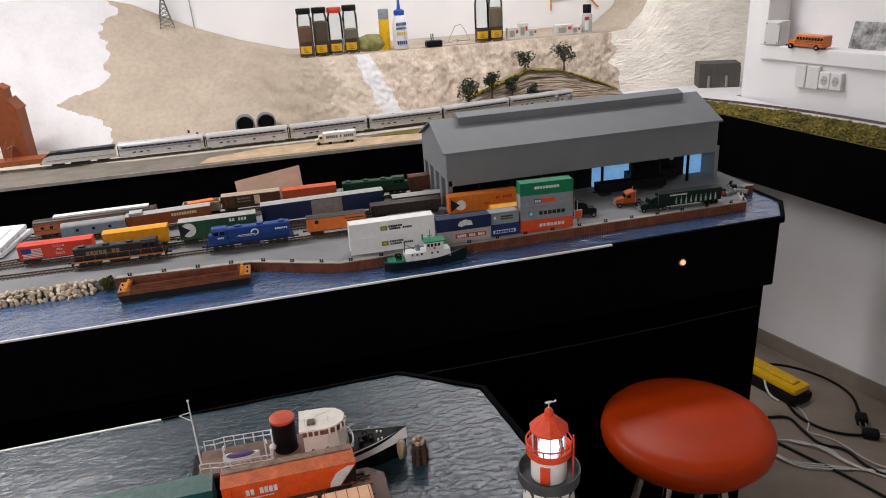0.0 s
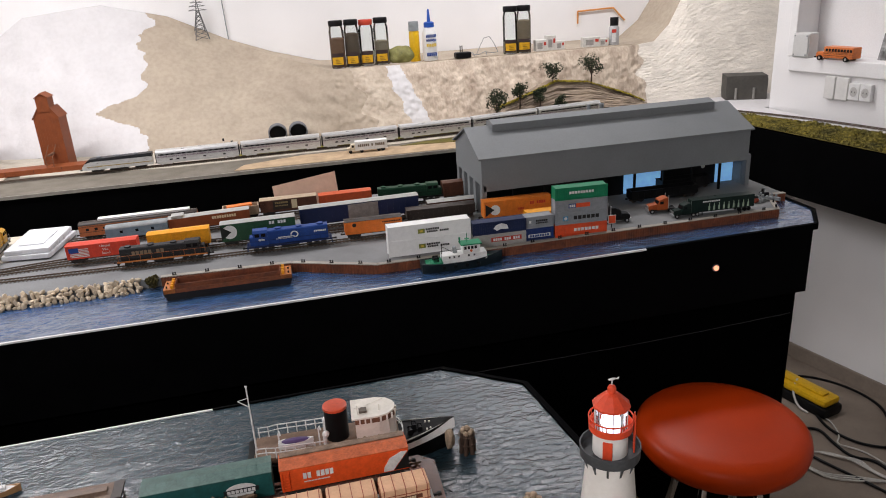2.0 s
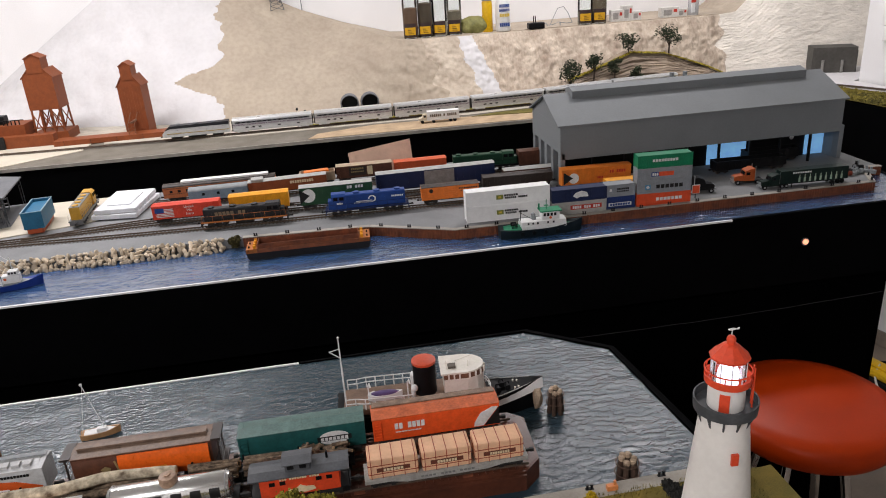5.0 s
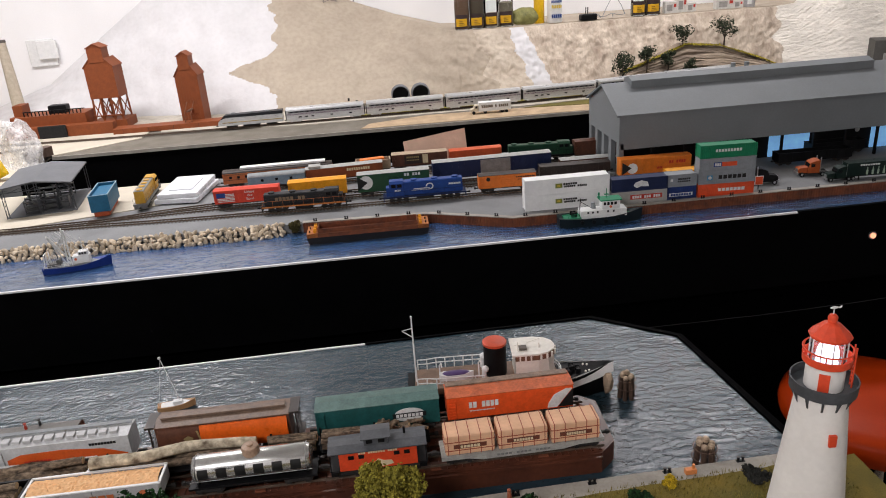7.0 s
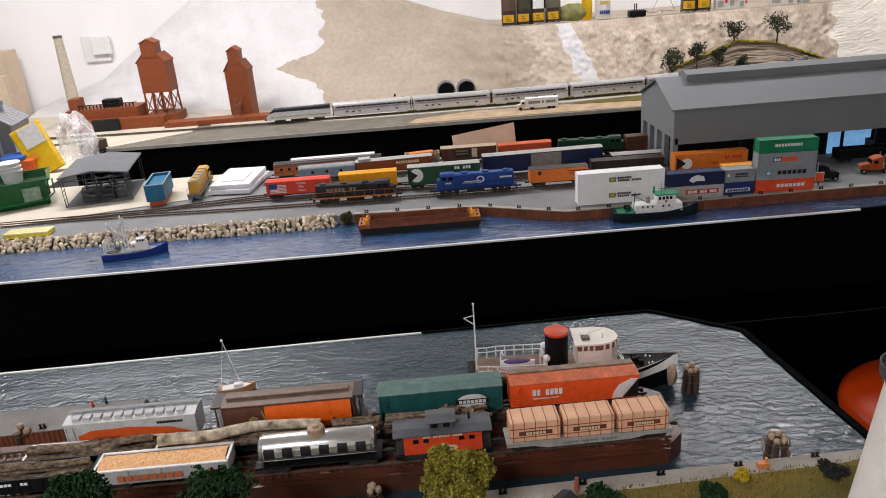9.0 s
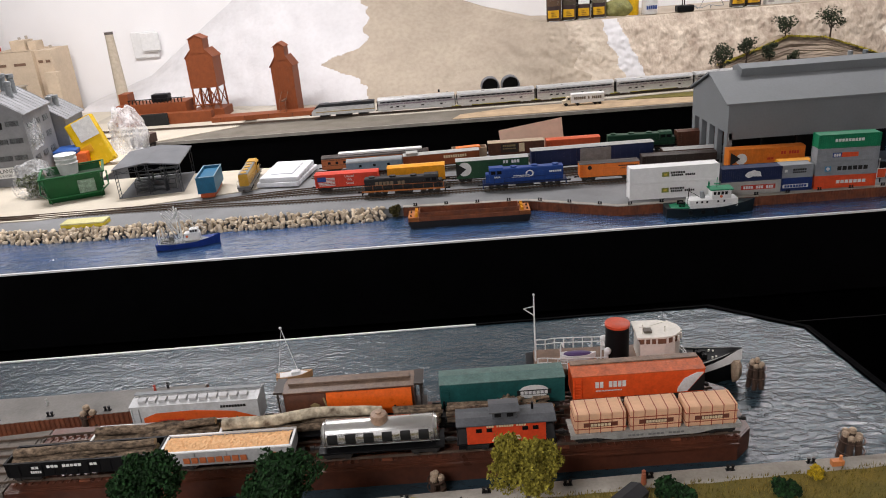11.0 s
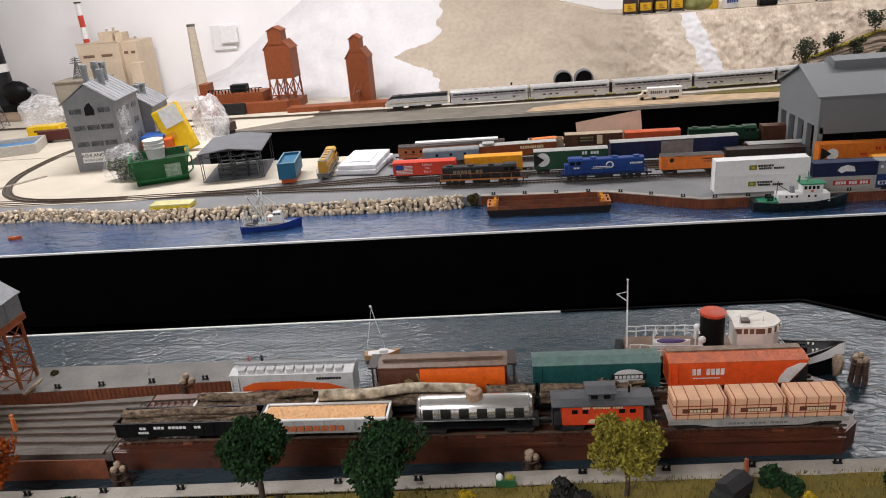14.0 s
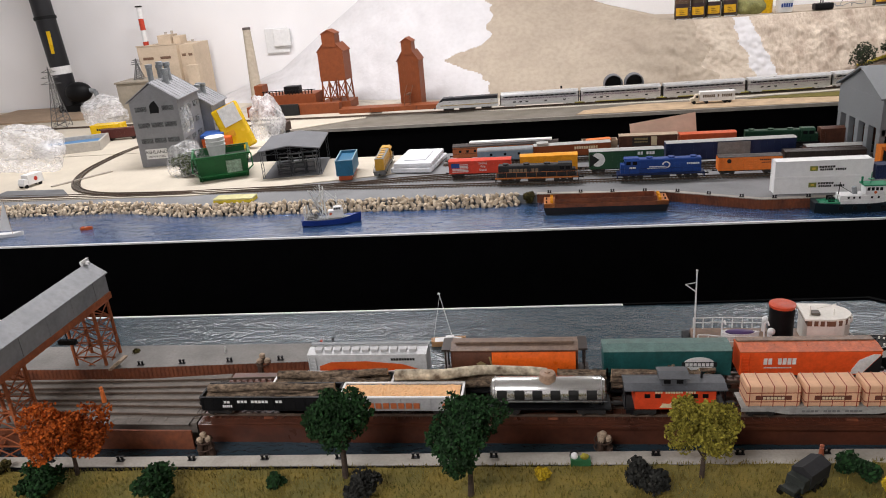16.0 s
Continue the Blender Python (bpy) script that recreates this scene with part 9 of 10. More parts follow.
solid("ground_strip", Shape().prism([(-0.2, 2.705), (0.6, 2.70), (0.95, 2.73), (1.5, 2.8), (1.5, 2.96), (0.3, 2.99), (-0.36, 2.99), (-0.75, 3.12), (-1.4, 3.22), (-1.4, 2.99), (-0.74, 2.98), (-0.7, 2.8)], G + 0.0006, G + 0.0035), M("pale_ballast", (0.55, 0.5, 0.42), 0.95, 0, 0.15, 25, 0.1, 300), "pale unpainted ground beside the main line", "ground", "structure")
solid("turf_strip", Shape().prism([(0.0, 2.775), (0.5, 2.775), (0.9, 2.80), (0.9, 2.83), (0.45, 2.82), (0.05, 2.80)], G + 0.0036, G + 0.005), M_YG, "yellow green turf strip behind the rails", "ground", "structure")
solid("dirt_road", Shape().prism([(-0.2, 2.92), (0.1, 2.9), (0.3, 2.885), (0.32, 2.93), (0.12, 2.95)], G + 0.0036, G + 0.006), M_ROAD, "dark grey road patch in front of the culverts", "road", "structure")
for k, x in enumerate((0.178, 0.256)):
    cv = thing("culvert_pipe", "dark grey corrugated culvert pipe", "culvert", at(x, 2.93, G + 0.0385, 0), "culvert pipes")
    s = Shape()
    N = 26
    rings = []
    for i in range(15):
        r = 0.0345 + (0.0012 if i % 2 else 0)
        rings.append([s.bm.verts.new((r * math.cos(2 * math.pi * q / N), i * 0.0032, r * math.sin(2 * math.pi * q / N))) for q in range(N)])
    for i in range(14, -1, -1):
        rings.append([s.bm.verts.new((0.0315 * math.cos(2 * math.pi * q / N), i * 0.0032, 0.0315 * math.sin(2 * math.pi * q / N))) for q in range(N)])
    rings.append(rings[0])
    for a, b in zip(rings[:-1], rings[1:]):
        for q in range(N):
            s.bm.faces.new((a[q], a[(q + 1) % N], b[(q + 1) % N], b[q]))
    part("pipe", s, C("culvert_grey", (0.17, 0.175, 0.19)), cv, smooth=True)
    part("dark_end", Shape().cyl((0, 0.04, 0), (0, 0.041, 0), 0.0314, seg=26), BLACK, cv)
for x, y, h in ((-0.02, 2.87, 0.045), (0.01, 2.85, 0.038)):
    sg = thing("track_signal", "thin white signal mast with a dark head", "signal", at(x, y, G + 0.0035), "track signals")
    part("mast", Shape().cyl((0, 0, 0), (0, 0, h), 0.0009, seg=6), WHITE, sg)
    part("head", Shape().box(-0.0035, 0.0035, -0.002, 0.002, h - 0.004, h + 0.006, 0.0005), BLACK, sg)
pt = thing("tunnel_portal", "dark grey tunnel portal box with pale posts", "tunnel portal", at(2.155, 2.88, G + 0.002, -22))
M_PORT = M("portal_grey", (0.1, 0.095, 0.085), 0.8, 0, 0.15, 20)
part("body", Shape().box(-0.09, 0.075, -0.04, 0.06, 0, 0.1, 0.001), M_PORT, pt)
part("arch_face", Shape().box(0.0755, 0.0775, -0.036, 0.036, 0.0, 0.085), BLACK, pt)
for x in (-0.05, 0.022):
    part("post", Shape().cyl((x, -0.042, 0), (x, -0.042, 0.05), 0.0055, seg=10), C("post_grey", (0.3, 0.29, 0.27)), pt)
F_PINE = M("dark_wire_foliage", (0.03, 0.04, 0.018), 0.95, 0, 0.2, 200, 0, isl=0.45)
for i, (x, y, z, h, sp, n) in enumerate(((1.03, 2.86, 0.954, 0.14, 0.04, 950), (1.145, 2.915, 1.0, 0.1, 0.03, 700), (1.225, 2.9, 0.99, 0.09, 0.026, 560), (1.3, 2.95, 1.075, 0.085, 0.04, 650), (1.47, 2.95, 1.068, 0.115, 0.044, 750), (1.3, 2.86, 0.954, 0.095, 0.022, 600))):
    tree("tree", x, y, h, F_PINE, "sparse dark wire-framed model tree on the cliff", 90 + i, sp, n, 0.0045, z)
LEDGE = [(1.05, 0.045), (1.12, 0.065), (1.31, 0.132), (1.45, 0.118), (1.64, 0.05), (1.72, 0.012)]
verts, faces = [], []
NU, NW = 150, 34
for i in range(NU + 1):
    x = 1.05 + 0.67 * i / NU
    top = lerp_table(LEDGE, x)
    for j in range(NW + 1):
        v = j / NW
        step = 0.007 * noise.noise(Vector((x * 5, v * 15, 2))) + 0.005 * noise.noise(Vector((x * 14, v * 30, 6)))
        verts.append((x, 2.872 + 0.075 * v - step, G + 0.004 + top * v))
    verts.append((x, 3.02, G + 0.006 + top))
for i in range(NU):
    for j in range(NW + 1):
        a = i * (NW + 2) + j
        faces.append((a, a + NW + 2, a + NW + 3, a + 1))
me = bpy.data.meshes.new("rock_terrace")
me.from_pydata(verts, [], faces)
me.materials.append(M("strata_rock", (0.45, 0.36, 0.27), 0.9, 0, 0.25, 20, 0.4, 90, col2=(0.17, 0.13, 0.1), stretch=(0.5, 0.5, 3)))
tagged(new("rock_terrace", me), "brown strata rock terrace at the cliff foot", "rock", "", "structure")
rnd = random.Random(77)
verts, faces = [], []
for i in range(5200):
    x = rnd.uniform(1.05, 1.71)
    if 1.42 < x < 1.5 and rnd.random() < 0.6:
        continue
    top = lerp_table(LEDGE, x)
    c = Vector((x, 2.945 + rnd.gauss(0, 0.006), G + 0.006 + top + abs(rnd.gauss(0, 0.002))))
    u = Vector((rnd.gauss(0, 1), rnd.gauss(0, 1), rnd.gauss(0, 1))).normalized()
    v = u.orthogonal()
    k = len(verts)
    verts += [tuple(c + u * 0.0028), tuple(c + v * 0.002), tuple(c - u * 0.0028), tuple(c - v * 0.002)]
    faces.append((k, k + 1, k + 2, k + 3))
me = bpy.data.meshes.new("turf_edge")
me.from_pydata(verts, [], faces)
me.materials.append(M("yellow_turf_fibres", (0.42, 0.34, 0.04), 0.95, 0, 0.2, 60, 0, isl=0.45))
tagged(new("turf_edge", me), "yellow turf edging on the rock terrace", "turf", "", "stuff")
# moss tufts on the shelf arm
verts, faces = [], []
for i in range(16000):
    w = rnd.random()
    y = 1.47 + 1.2 * rnd.random()
    xl = 1.99 - (y - 1.46) * 0.163 if y < 2.38 else 1.84 - (y - 2.38) * 0.8
    xr = 2.19 - (y - 1.46) * 0.14 if y < 2.1 else 2.1 - (y - 2.1) * 0.36
    x = xl + 0.004 + (xr - xl - 0.008) * w
    lump = 0.006 + 0.012 * max(0.0, noise.noise(Vector((x * 16, y * 16, 3)))) * (0.3 + w)
    c = Vector((x, y, G + 0.003 + lump * rnd.random()))
    u = Vector((rnd.gauss(0, 1), rnd.gauss(0, 1), rnd.gauss(0, 1))).normalized()
    v = u.orthogonal()
    k = len(verts)
    verts += [tuple(c + u * 0.006), tuple(c + v * 0.004), tuple(c - u * 0.006), tuple(c - v * 0.004)]
    faces.append((k, k + 1, k + 2, k + 3))
me = bpy.data.meshes.new("moss_tufts")
me.from_pydata(verts, [], faces)
me.materials.append(M("moss_fibres", (0.25, 0.2, 0.035), 0.95, 0, 0.25, 14, 0, isl=0.4, col2=(0.09, 0.08, 0.02)))
tagged(new("moss_tufts", me), "clumped olive moss on the shelf arm", "moss", "", "stuff")

# ---- jars and bottles on the cliff shelf ----
JZ = SHZ + 0.0016
P_LABEL = C("label_yellow", (0.75, 0.42, 0.02), rough=0.35, bump=0)
LIDS = (BLACK, BLACK, C("lid_red", (0.55, 0.06, 0.03)), BLACK)
FILLS = ((0.17, 0.1, 0.06), (0.1, 0.075, 0.05), (0.55, 0.5, 0.42), (0.2, 0.17, 0.12))


def jar(x, y, h, r, lid, fill, level, label, k):
    t = thing("plastic_jar", label, "jar", at(x, y, JZ, -8), "scenery jars")
    g = part("jar_wall", Shape().lathe([(r * 0.96, 0), (r, 0.004), (r, h * 0.78), (r * 0.9, h * 0.85), (r * 0.86, h * 0.88)], seg=26), GLASS, t, "clear plastic wall", smooth=True)
    g.visible_shadow = False
    part("contents", Shape().lathe([(r * 0.9, 0.003), (r * 0.94, 0.006), (r * 0.94, h * level), (r * 0.5, h * level + 0.004)], seg=22), M("jar_fill_%d" % k, fill, 0.95, 0, 0.15, 120, 0.2), t)
    part("lid", Shape().lathe([(r * 0.94, h * 0.885), (r * 0.96, h * 0.89), (r * 0.96, h - 0.002), (r * 0.92, h)], seg=26), lid, t, smooth=True)
    s, s2 = Shape(), Shape()
    for sh_, r_, a0, a1, z0, z1 in ((s, r + 0.0006, -150, -40, 0.008, 0.058), (s2, r + 0.0011, -140, -50, 0.014, 0.043)):
        cols = []
        for q in range(11):
            a = math.radians(a0 + (a1 - a0) * q / 10)
            cols.append([sh_.bm.verts.new((r_ * math.cos(a), r_ * math.sin(a), z)) for z in (z0, z1)])
        for a, b in zip(cols[:-1], cols[1:]):
            sh_.bm.faces.new((a[0], b[0], b[1], a[1]))
    lb = part("label", s, C("label_dark", (0.05, 0.03, 0.03)), t)
    part("label_field", s2, P_LABEL, lb)
    for q in range(3):
        a = math.radians(-95)
        part("label_bar", Shape().box(-0.011, 0.011 - q * 0.004, -r - 0.0019, -r - 0.0012, 0.019 + q * 0.0065, 0.0205 + q * 0.0065), INKK, lb)
    return t


for k, x in enumerate((0.455, 0.515, 0.574, 0.634)):
    jar(x, 3.12 + 0.002 * k, 0.182 - 0.004 * (k == 2), 0.0292, LIDS[k], FILLS[k], (0.62, 0.7, 0.3, 0.5)[k], ("clear jar of brown scenery powder with a black lid", "clear jar of dark scenery grit with a black lid", "clear nearly empty jar with a red lid", "clear jar of grey grit with a black lid")[k], k)
for k, x in enumerate((1.178, 1.238)):
    jar(x, 3.12, 0.19, 0.03, BLACK, ((0.22, 0.2, 0.16), (0.19, 0.15, 0.1))[k], (0.25, 0.68)[k], "large clear jar of grey scatter with a black lid", 7 + k)
bg_ = thing("scatter_bag", "clear bag of olive green scatter", "bag", at(0.71, 3.13, JZ))
crumple("bag", M("olive_scatter", (0.25, 0.24, 0.08), 0.6, 0, 0.2, 60, 0.2), bg_, 0.05, (1.1, 0.7, 0.85), 41, amp=0.2)
sp = thing("spray_can", "yellow spray can with a grey cap", "spray can", at(0.77, 3.13, JZ))
part("can", Shape().lathe([(0.02, 0), (0.021, 0.003), (0.021, 0.115), (0.018, 0.12)], seg=24), C("can_yellow", (0.7, 0.42, 0.01), rough=0.3), sp, smooth=True)
part("cap", Shape().lathe([(0.0205, 0.1201), (0.0205, 0.155), (0.0195, 0.157)], seg=24), GREY, sp, smooth=True)
gb = thing("glue_bottle", "white glue bottle with a blue nozzle", "bottle", at(0.832, 3.12, JZ))
part("bottle", Shape().lathe([(0.028, 0), (0.03, 0.004), (0.03, 0.105), (0.022, 0.128), (0.014, 0.133)], seg=26), WHITE, gb, smooth=True)
part("cap", Shape().lathe([(0.021, 0.1305), (0.021, 0.148), (0.014, 0.152)], seg=22), C("cap_blue", (0.02, 0.09, 0.42)), gb, smooth=True)
part("nozzle", Shape().lathe([(0.008, 0.152), (0.0035, 0.198), (0.0025, 0.2)], seg=16), C("cap_blue", (0.02, 0.09, 0.42)), gb, smooth=True)
for q, (w, h, z, mt) in enumerate(((9, 0.012, 0.098, INKB), (10, 0.009, 0.081, INKB), (6, 0.012, 0.062, INKY), (5, 0.014, 0.026, INKB))):
    bars(gb, w, 0.042, h, facing(0, -0.0306, z), mt)
ad = thing("mains_adapter", "black mains adapter with a coiled cable", "adapter", at(0.965, 3.1, JZ))
part("case", Shape().box(-0.035, 0.032, -0.02, 0.02, 0, 0.024, 0.006), BLACK, ad)
part("pins", Shape().cyl((-0.012, -0.004, 0.024), (-0.012, -0.004, 0.05), 0.0022, seg=8).cyl((-0.004, -0.004, 0.024), (-0.004, -0.004, 0.05), 0.0022, seg=8), BLACK, ad)
pts = [(0.03 + 0.01 * i + 0.02 * math.cos(i * 1.1), 0.02 * math.sin(i * 1.3), 0.006 + 0.012 * abs(math.sin(i * 0.9))) for i in range(12)] + [(0.14, 0.02, 0.05), (0.125, 0.03, 0.075), (0.1, 0.03, 0.07), (0.075, 0.02, 0.03), (0.06, 0.01, 0.006)]
part("cable", Shape().tube(pts, 0.0013, 6), GREY, ad)
for x, w, h, lab in ((1.315, 0.05, 0.045, "clear plastic box with small printed cards"), (1.36, 0.04, 0.06, "clear plastic box of white parts"), (1.4, 0.04, 0.035, "clear small plastic box"), (1.545, 0.075, 0.04, "white printed carton with a red corner"), (1.6, 0.04, 0.03, "plain small white carton")):
    bx = thing("parts_carton", lab, "carton", at(x, 3.13, JZ, -6), "cartons on the shelf")
    part("box", Shape().box(-w / 2, w / 2, -0.02, 0.02, 0, h, 0.0015), C("carton_white", (0.68, 0.66, 0.62), var=0.1), bx)
    part("print", Shape().box(-w * 0.35, w * 0.1, -0.0208, -0.0201, h * 0.2, h * 0.75), C("print_grey", (0.35, 0.33, 0.31)), bx)
    part("corner_mark", Shape().box(w * 0.2, w * 0.4, -0.0208, -0.0201, h * 0.5, h * 0.8), INKR, bx)
bo = thing("paint_bottle", "clear bottle with a black cap and red label", "bottle", at(1.655, 3.13, JZ))
part("bottle", Shape().lathe([(0.021, 0), (0.022, 0.004), (0.022, 0.07), (0.017, 0.08)], seg=22), C("bottle_grey", (0.5, 0.5, 0.51), rough=0.15), bo, smooth=True)
part("cap", Shape().lathe([(0.018, 0.0801), (0.018, 0.112), (0.017, 0.114)], seg=22), BLACK, bo, smooth=True)
part("label", Shape().box(-0.021, 0.0, -0.0232, -0.0222, 0.052, 0.066), INKR, bo)
part("label_white", Shape().box(-0.02, -0.003, -0.0232, -0.0222, 0.012, 0.05), WHITE, bo)
solid("orange_hanger", Shape().tube([(1.62, 3.44, 1.27), (1.62, 3.44, 1.325), (1.8, 3.44, 1.33), (1.86, 3.44, 1.27)], 0.004, 8), C("hanger_orange", (0.7, 0.3, 0.08)), "thin orange wire bracket on the wall", "bracket")
pylon(-0.075, 3.4, 1.325, 0.16, 0.028, "dark lattice radio mast on the hilltop")
solid("hanging_cord", Shape().tube([(0.03, 3.442, 1.29), (0.02, 3.442, 1.6)], 0.002, 6), GREY, "thin grey cord hanging on the white wall", "cord")
pk = thing("wall_switch", "white flat switch plate on the wall", "switch", pose(-1.3, 3.449, 1.2))
part("plate", Shape().box(-0.055, 0.055, -0.012, 0, -0.05, 0.06, 0.003), WHITE, pk)
part("flap", Shape().box(-0.01, 0.07, -0.028, -0.0125, -0.02, 0.055, 0.003), WHITE, pk)

# ---- right-hand niche: box, bus, photo, sockets ----


def on_wall(x, y, z, rz=0.0):
    return RW @ pose(x, y, z, 0, 0, rz)


jb = thing("junction_box", "grey wall junction box on the ledge", "junction box", on_wall(0.055, 0.035, 1.158))
part("case", Shape().box(-0.04, 0.03, -0.05, 0.0, 0.0, 0.088, 0.004), C("box_grey", (0.62, 0.62, 0.61), var=0.03), jb)
part("cover", Shape().box(-0.036, 0.026, -0.054, -0.0505, 0.004, 0.084, 0.002), C("box_grey", (0.62, 0.62, 0.61), var=0.03), jb)
for sx in (-0.03, 0.02):
    for z in (0.01, 0.078):
        part("screw", Shape().cyl((sx, -0.054, z), (sx, -0.0555, z), 0.0028, seg=10), GREY, jb)
bs = thing("school_bus", "orange toy school bus on the ledge", "toy bus", on_wall(0.2, 0.0, 1.154, 180) @ Matrix.Scale(0.88, 4))
P_BUS = C("bus_orange", (0.72, 0.21, 0.06), rough=0.35)
part("body", Shape().box(-0.075, 0.055, -0.027, 0.027, 0.012, 0.057, 0.005), P_BUS, bs)
part("hood", Shape().box(0.0555, 0.092, -0.022, 0.022, 0.012, 0.034, 0.005), P_BUS, bs)
for i in range(9):
    for y in (-1, 1):
        part("window", Shape().box(-0.07 + i * 0.0132, -0.06 + i * 0.0132, y * 0.0272 - 0.0004, y * 0.0272 + 0.0004, 0.038, 0.049), BLACK, bs)
for z in (0.022, 0.029, 0.034):
    for y in (-1, 1):
        part("stripe", Shape().box(-0.075, 0.055, y * 0.0273 - 0.0004, y * 0.0273 + 0.0004, z, z + 0.0012), BLACK, bs)
for x in (-0.045, 0.072):
    for y in (-1, 1):
        w = part("wheel", Shape().cyl((x, y * 0.018, 0.011), (x, y * 0.0275, 0.011), 0.011, seg=18), BLACK, bs, smooth=True)
        part("hub", Shape().cyl((x, y * 0.0275, 0.011), (x, y * 0.0282, 0.011), 0.005, seg=14), STEEL, w)
part("bumper", Shape().box(0.0921, 0.096, -0.025, 0.025, 0.01, 0.016, 0.001), BLACK, bs)
ph = thing("photo_print", "black and white photograph leaning in the niche", "photograph", on_wall(0.365, 0.062, 1.15) @ pose(0, 0, 0, -14, 0, 0))
part("paper", Shape().box(-0.065, 0.075, 0, 0.001, 0, 0.1), M("photo_greys", (0.6, 0.6, 0.6), 0.3, 0, 0.3, 22, 0, col2=(0.02, 0.02, 0.02)), ph)
for i in range(2):
    sk = thing("wall_socket", "white mains socket on the wall", "socket", on_wall(0.284 + i * 0.043, -0.001, 1.055) @ Matrix.Diagonal((0.64, 1.0, 0.8, 1.0)), "wall sockets")
    part("plate", Shape().box(-0.032, 0.032, -0.018, 0, -0.037, 0.037, 0.004), WHITE, sk)
    part("well", Shape().cyl((0, -0.019, 0), (0, -0.0195, 0), 0.021, seg=24), C("socket_shadow", (0.55, 0.54, 0.52)), sk)
    for dx in (-0.0095, 0.0095):
        part("hole", Shape().cyl((dx, -0.0196, 0), (dx, -0.02, 0), 0.0028, seg=10), BLACK, sk)
for x, w in ((0.187, 0.02), (0.235, 0.024)):
    sk = thing("blank_plate", "pale grey blank plate beside the sockets", "wall plate", on_wall(x, -0.001, 1.06), "wall plates")
    part("plate", Shape().box(-w, w, -0.016, 0, -0.04, 0.04, 0.003), C("plate_grey", (0.72, 0.71, 0.69), var=0.03), sk)

# ---- stool, floor clutter, fascia details ----
M_RED = M("red_vinyl", (0.42, 0.036, 0.002), 0.38, 0, 0.06, 12, 0.04, 300, spec=0.16)
stl = thing("bar_stool", "round stool with a red vinyl cushion", "stool", at(0.972, 1.205, FLOOR))
SZ = 0.645 - FLOOR
part("cushion", Shape().lathe([(0.13, SZ - 0.066), (0.157, SZ - 0.06), (0.168, SZ - 0.045), (0.171, SZ - 0.03), (0.168, SZ - 0.016), (0.158, SZ - 0.006), (0.135, SZ - 0.001), (0.07, SZ + 0.002)], seg=64), M_RED, stl, smooth=True)
part("plate", Shape().cyl((0, 0, SZ - 0.072), (0, 0, SZ - 0.0665), 0.1, seg=32), BLACK, stl)
M_CHR = M("chrome_tube", (0.7, 0.7, 0.7), 0.12, 1.0, 0.05, 40, 0)
for k in range(4):
    a = math.radians(35 + 90 * k)
    part("leg", Shape().tube([(0.05 * math.cos(a), 0.05 * math.sin(a), SZ - 0.072), (0.075 * math.cos(a), 0.075 * math.sin(a), SZ - 0.1), (0.19 * math.cos(a), 0.19 * math.sin(a), 0.0)], 0.011, 12), M_CHR, stl, smooth=True)
s = Shape()
for k in range(32):
    a0, a1 = 2 * math.pi * k / 32, 2 * math.pi * (k + 1) / 32
    s.cyl((0.145 * math.cos(a0), 0.145 * math.sin(a0), 0.25), (0.145 * math.cos(a1), 0.145 * math.sin(a1), 0.25), 0.008, seg=8)
part("foot_ring", s, M_CHR, stl, smooth=True)
fl_ = thing("fascia_lamp", "small glowing red push button in the black fascia", "indicator", at(1.112, MID_Y + 0.008, 0.857))
part("bezel", Shape().cyl((0, -0.0045, 0), (0, 0.004, 0), 0.0085, seg=20), STEEL, fl_)
part("lens", Shape().cyl((0, -0.0065, 0), (0, -0.0046, 0), 0.006, seg=16), M("lens_glow", (1.0, 0.35, 0.2), emit=1.6, bump=0, var=0), fl_)
ch = thing("curtain_cord", "thin dark beaded cord along the skirt", "cord", at(0, 0, 0))
me_s = Shape()
for i in range(185):
    x = 0.42 + i * 0.00505
    me_s.ball((x, MID_Y + 0.033, 0.676 + 0.014 * max(0.0, (x - 0.85) / 0.5) ** 1.5 + 0.0012 * noise.noise(Vector((x * 14, 0, 0)))), 0.0019, 1, (1.35, 0.8, 0.75))
o = part("beads", me_s, C("bead_grey", (0.035, 0.035, 0.038)), ch)
tagged(o, kind="stuff")

# ---- on the floor by the wall ----
vc = thing("tool_case", "yellow topped black power tool case on the floor", "tool case", at(1.965, 2.12, FLOOR, -76))
part("base", Shape().box(-0.15, 0.14, -0.05, 0.05, 0, 0.042, 0.016), BLACK, vc, smooth=True)
part("shell", Shape().box(-0.15, 0.13, -0.044, 0.044, 0.0421, 0.07, 0.014), paint("shell_yellow", (0.72, 0.42, 0.01), 0.35), vc, smooth=True)
part("grip", Shape().box(-0.1, 0.1, -0.02, 0.02, 0.0701, 0.078, 0.004), paint("shell_yellow", (0.72, 0.42, 0.01), 0.35), vc, smooth=True)


def cable(name, pts, r, material, label):
    """A loose cable through a few points, rounded."""
    pts = [Vector(p) for p in pts]
    for _ in range(3):
        q = [pts[0]]
        for a, b in zip(pts[:-1], pts[1:]):
            q += [a * 0.75 + b * 0.25, a * 0.25 + b * 0.75]
        pts = q + [pts[-1]]
    s = Shape()
    for a, b in zip(pts[:-1], pts[1:]):
        s.cyl(a, b, r, r, 7)
    return solid(name, s, material, label, "cable", smooth=True, group="floor cables")


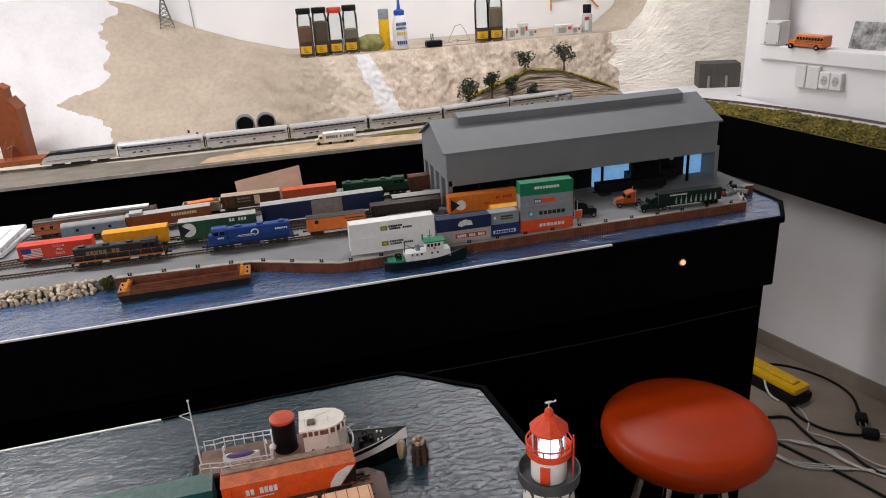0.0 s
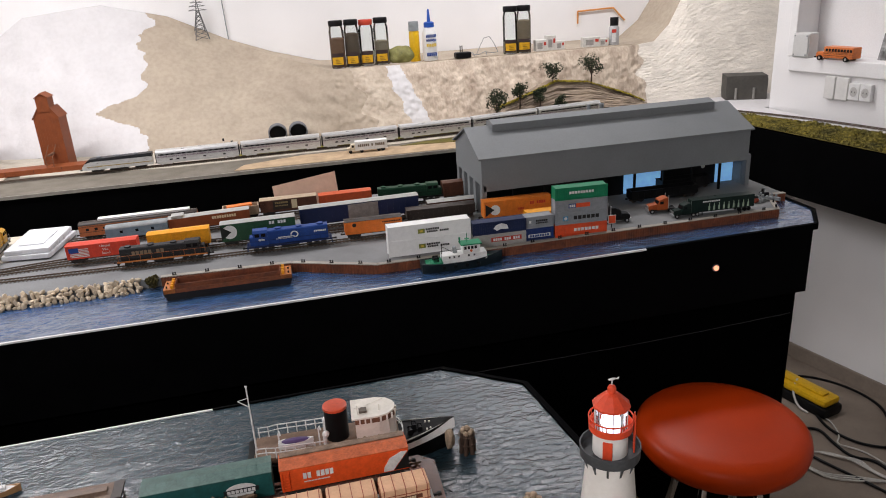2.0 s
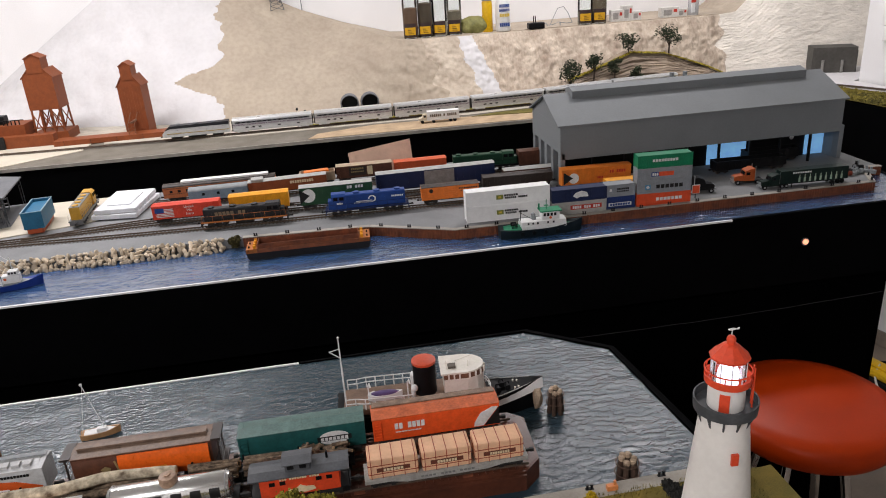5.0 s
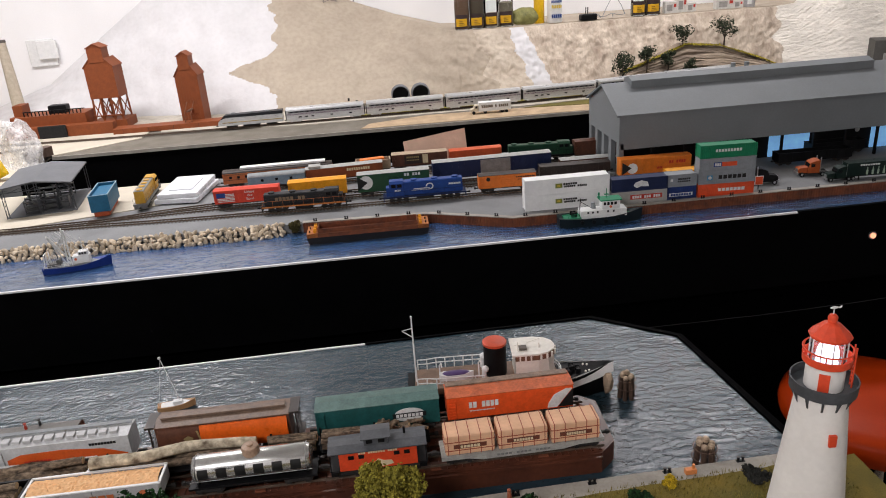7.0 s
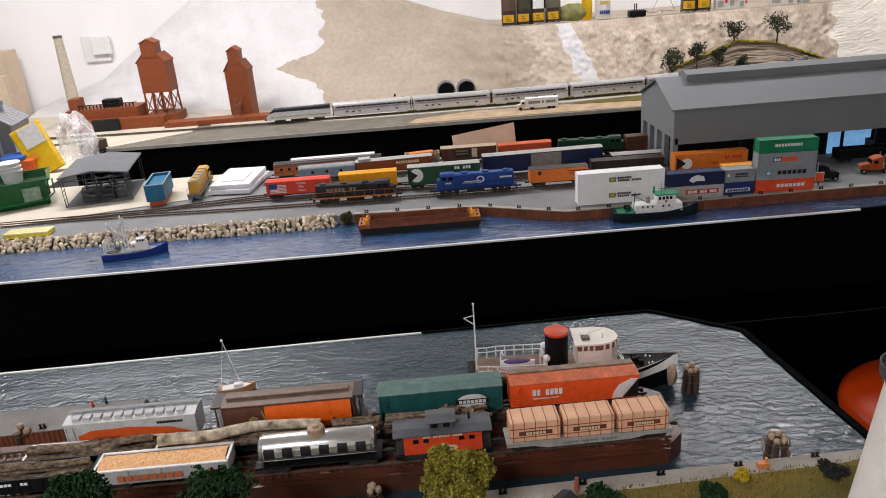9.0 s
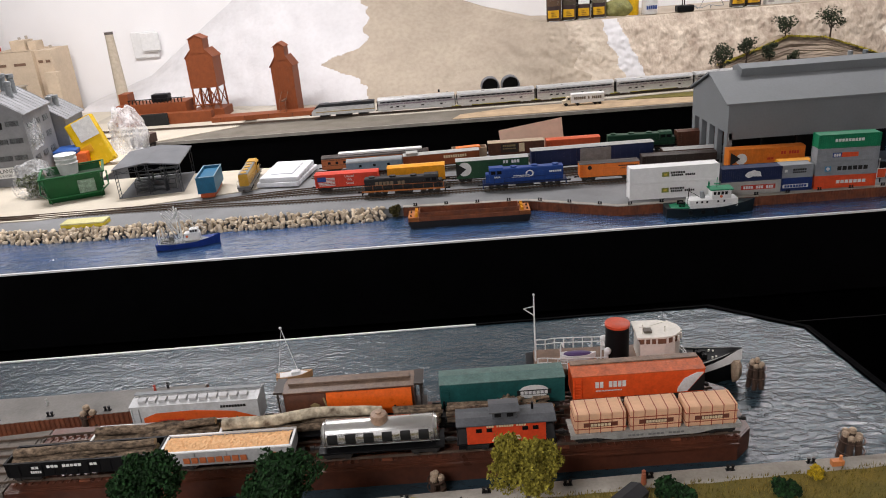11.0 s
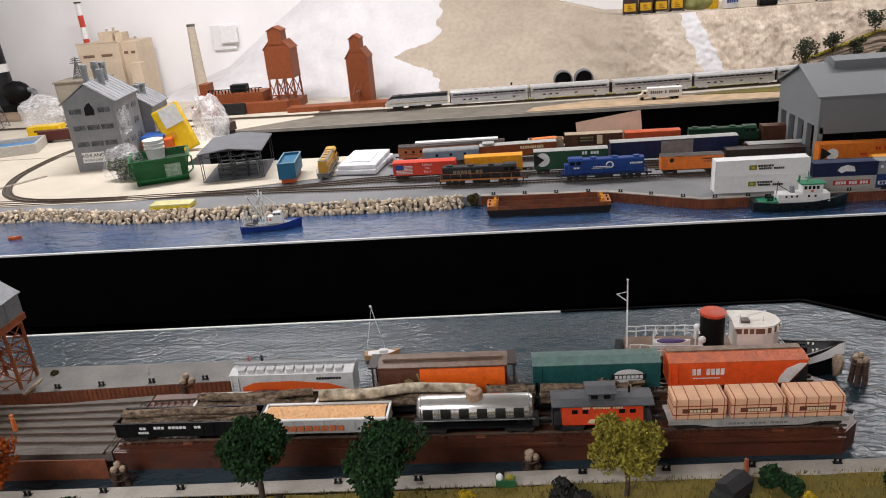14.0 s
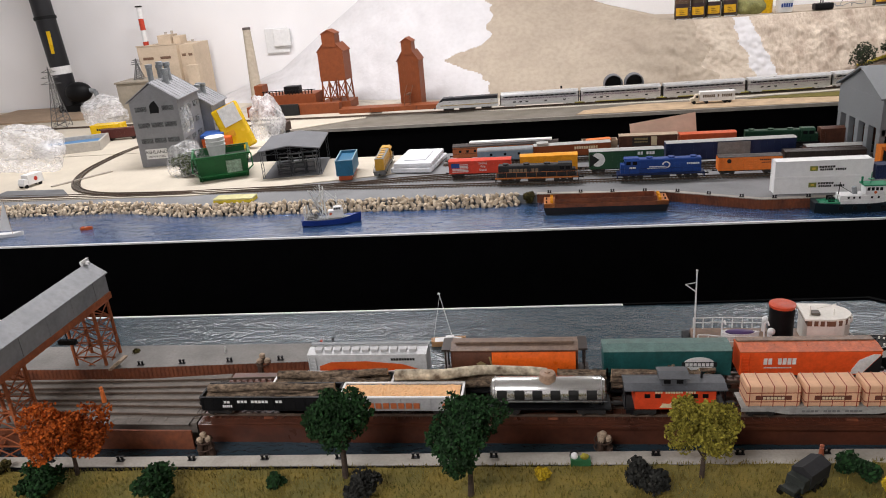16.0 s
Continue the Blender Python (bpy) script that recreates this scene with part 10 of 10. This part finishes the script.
FZ = FLOOR + 0.006
CW = C("cable_white", (0.6, 0.58, 0.54))
cable("cable", [(1.93, 2.2, FZ + 0.05), (2.02, 2.19, FZ + 0.05), (2.12, 2.14, FZ + 0.03), (2.2, 2.08, FZ), (2.2, 1.97, FZ), (2.137, 1.871, FZ), (2.12, 1.85, FZ)], 0.005, BLACK, "black mains cable looping over the tool case")
cable("cable", [(1.95, 2.02, FZ), (1.925, 1.93, FZ), (1.95, 1.84, FZ), (2.0, 1.79, FZ), (2.055, 1.765, FZ)], 0.005, BLACK, "black mains cable lying on the floor")
cable("cable", [(1.76, 1.98, FZ), (1.83, 1.955, FZ), (1.9, 1.94, FZ), (1.885, 1.85, FZ), (1.885, 1.765, FZ), (1.95, 1.73, FZ), (1.94, 1.63, FZ), (1.98, 1.55, FZ)], 0.005, BLACK, "black cable snaking across the floor")
cable("cable", [(1.7, 1.9, FZ), (1.764, 1.832, FZ), (1.794, 1.745, FZ), (1.84, 1.645, FZ), (1.874, 1.547, FZ), (1.91, 1.43, FZ)], 0.005, BLACK, "black cable running under the stool")
cable("cable", [(1.96, 2.14, FZ + 0.075), (1.925, 2.12, FZ + 0.05), (1.91, 2.07, FZ + 0.01), (1.927, 2.03, FZ)], 0.004, CW, "short white plug lead on the floor")
for k in range(3):
    d = 0.012 * k
    cable("cable", [(1.70, 1.87 - d, FZ), (1.768 + d, 1.838, FZ), (1.83, 1.81 - d, FZ + 0.004), (1.872 + d, 1.746, FZ + 0.007), (1.896, 1.664 + d, FZ), (1.94, 1.6, FZ), (2.0, 1.53 - d, FZ)], 0.0028, CW, "pale grey thin cable in a loose tangle")
    cable("cable", [(1.69, 1.81, FZ), (1.715, 1.775 - d, FZ + 0.004), (1.74, 1.723 - d, FZ), (1.83, 1.676 - d, FZ + 0.003), (1.933 + d, 1.613, FZ), (2.02, 1.57, FZ)], 0.0028, CW, "pale grey thin cable in a loose tangle")
cable("cable", [(1.963, 1.98, FZ), (1.963, 1.947, FZ), (1.936, 1.877, FZ), (1.881, 1.836, FZ + 0.006), (1.932, 1.804, FZ), (1.956, 1.753, FZ), (1.965, 1.653, FZ), (2.0, 1.6, FZ)], 0.0028, CW, "pale grey thin cable in a loose tangle")
for x, y, rz in ((2.122, 1.853, -125), (2.052, 1.768, -35)):
    pg = thing("mains_plug", "black mains plug lying on the floor", "plug", at(x, y, FLOOR, rz), "mains plugs")
    part("body", Shape().box(0.0, 0.05, -0.018, 0.018, 0.001, 0.03, 0.007), BLACK, pg, smooth=True)
    for dy in (-0.009, 0.009):
        part("pin", Shape().cyl((0.05, dy, 0.016), (0.072, dy, 0.016), 0.003, seg=8), STEEL, pg)
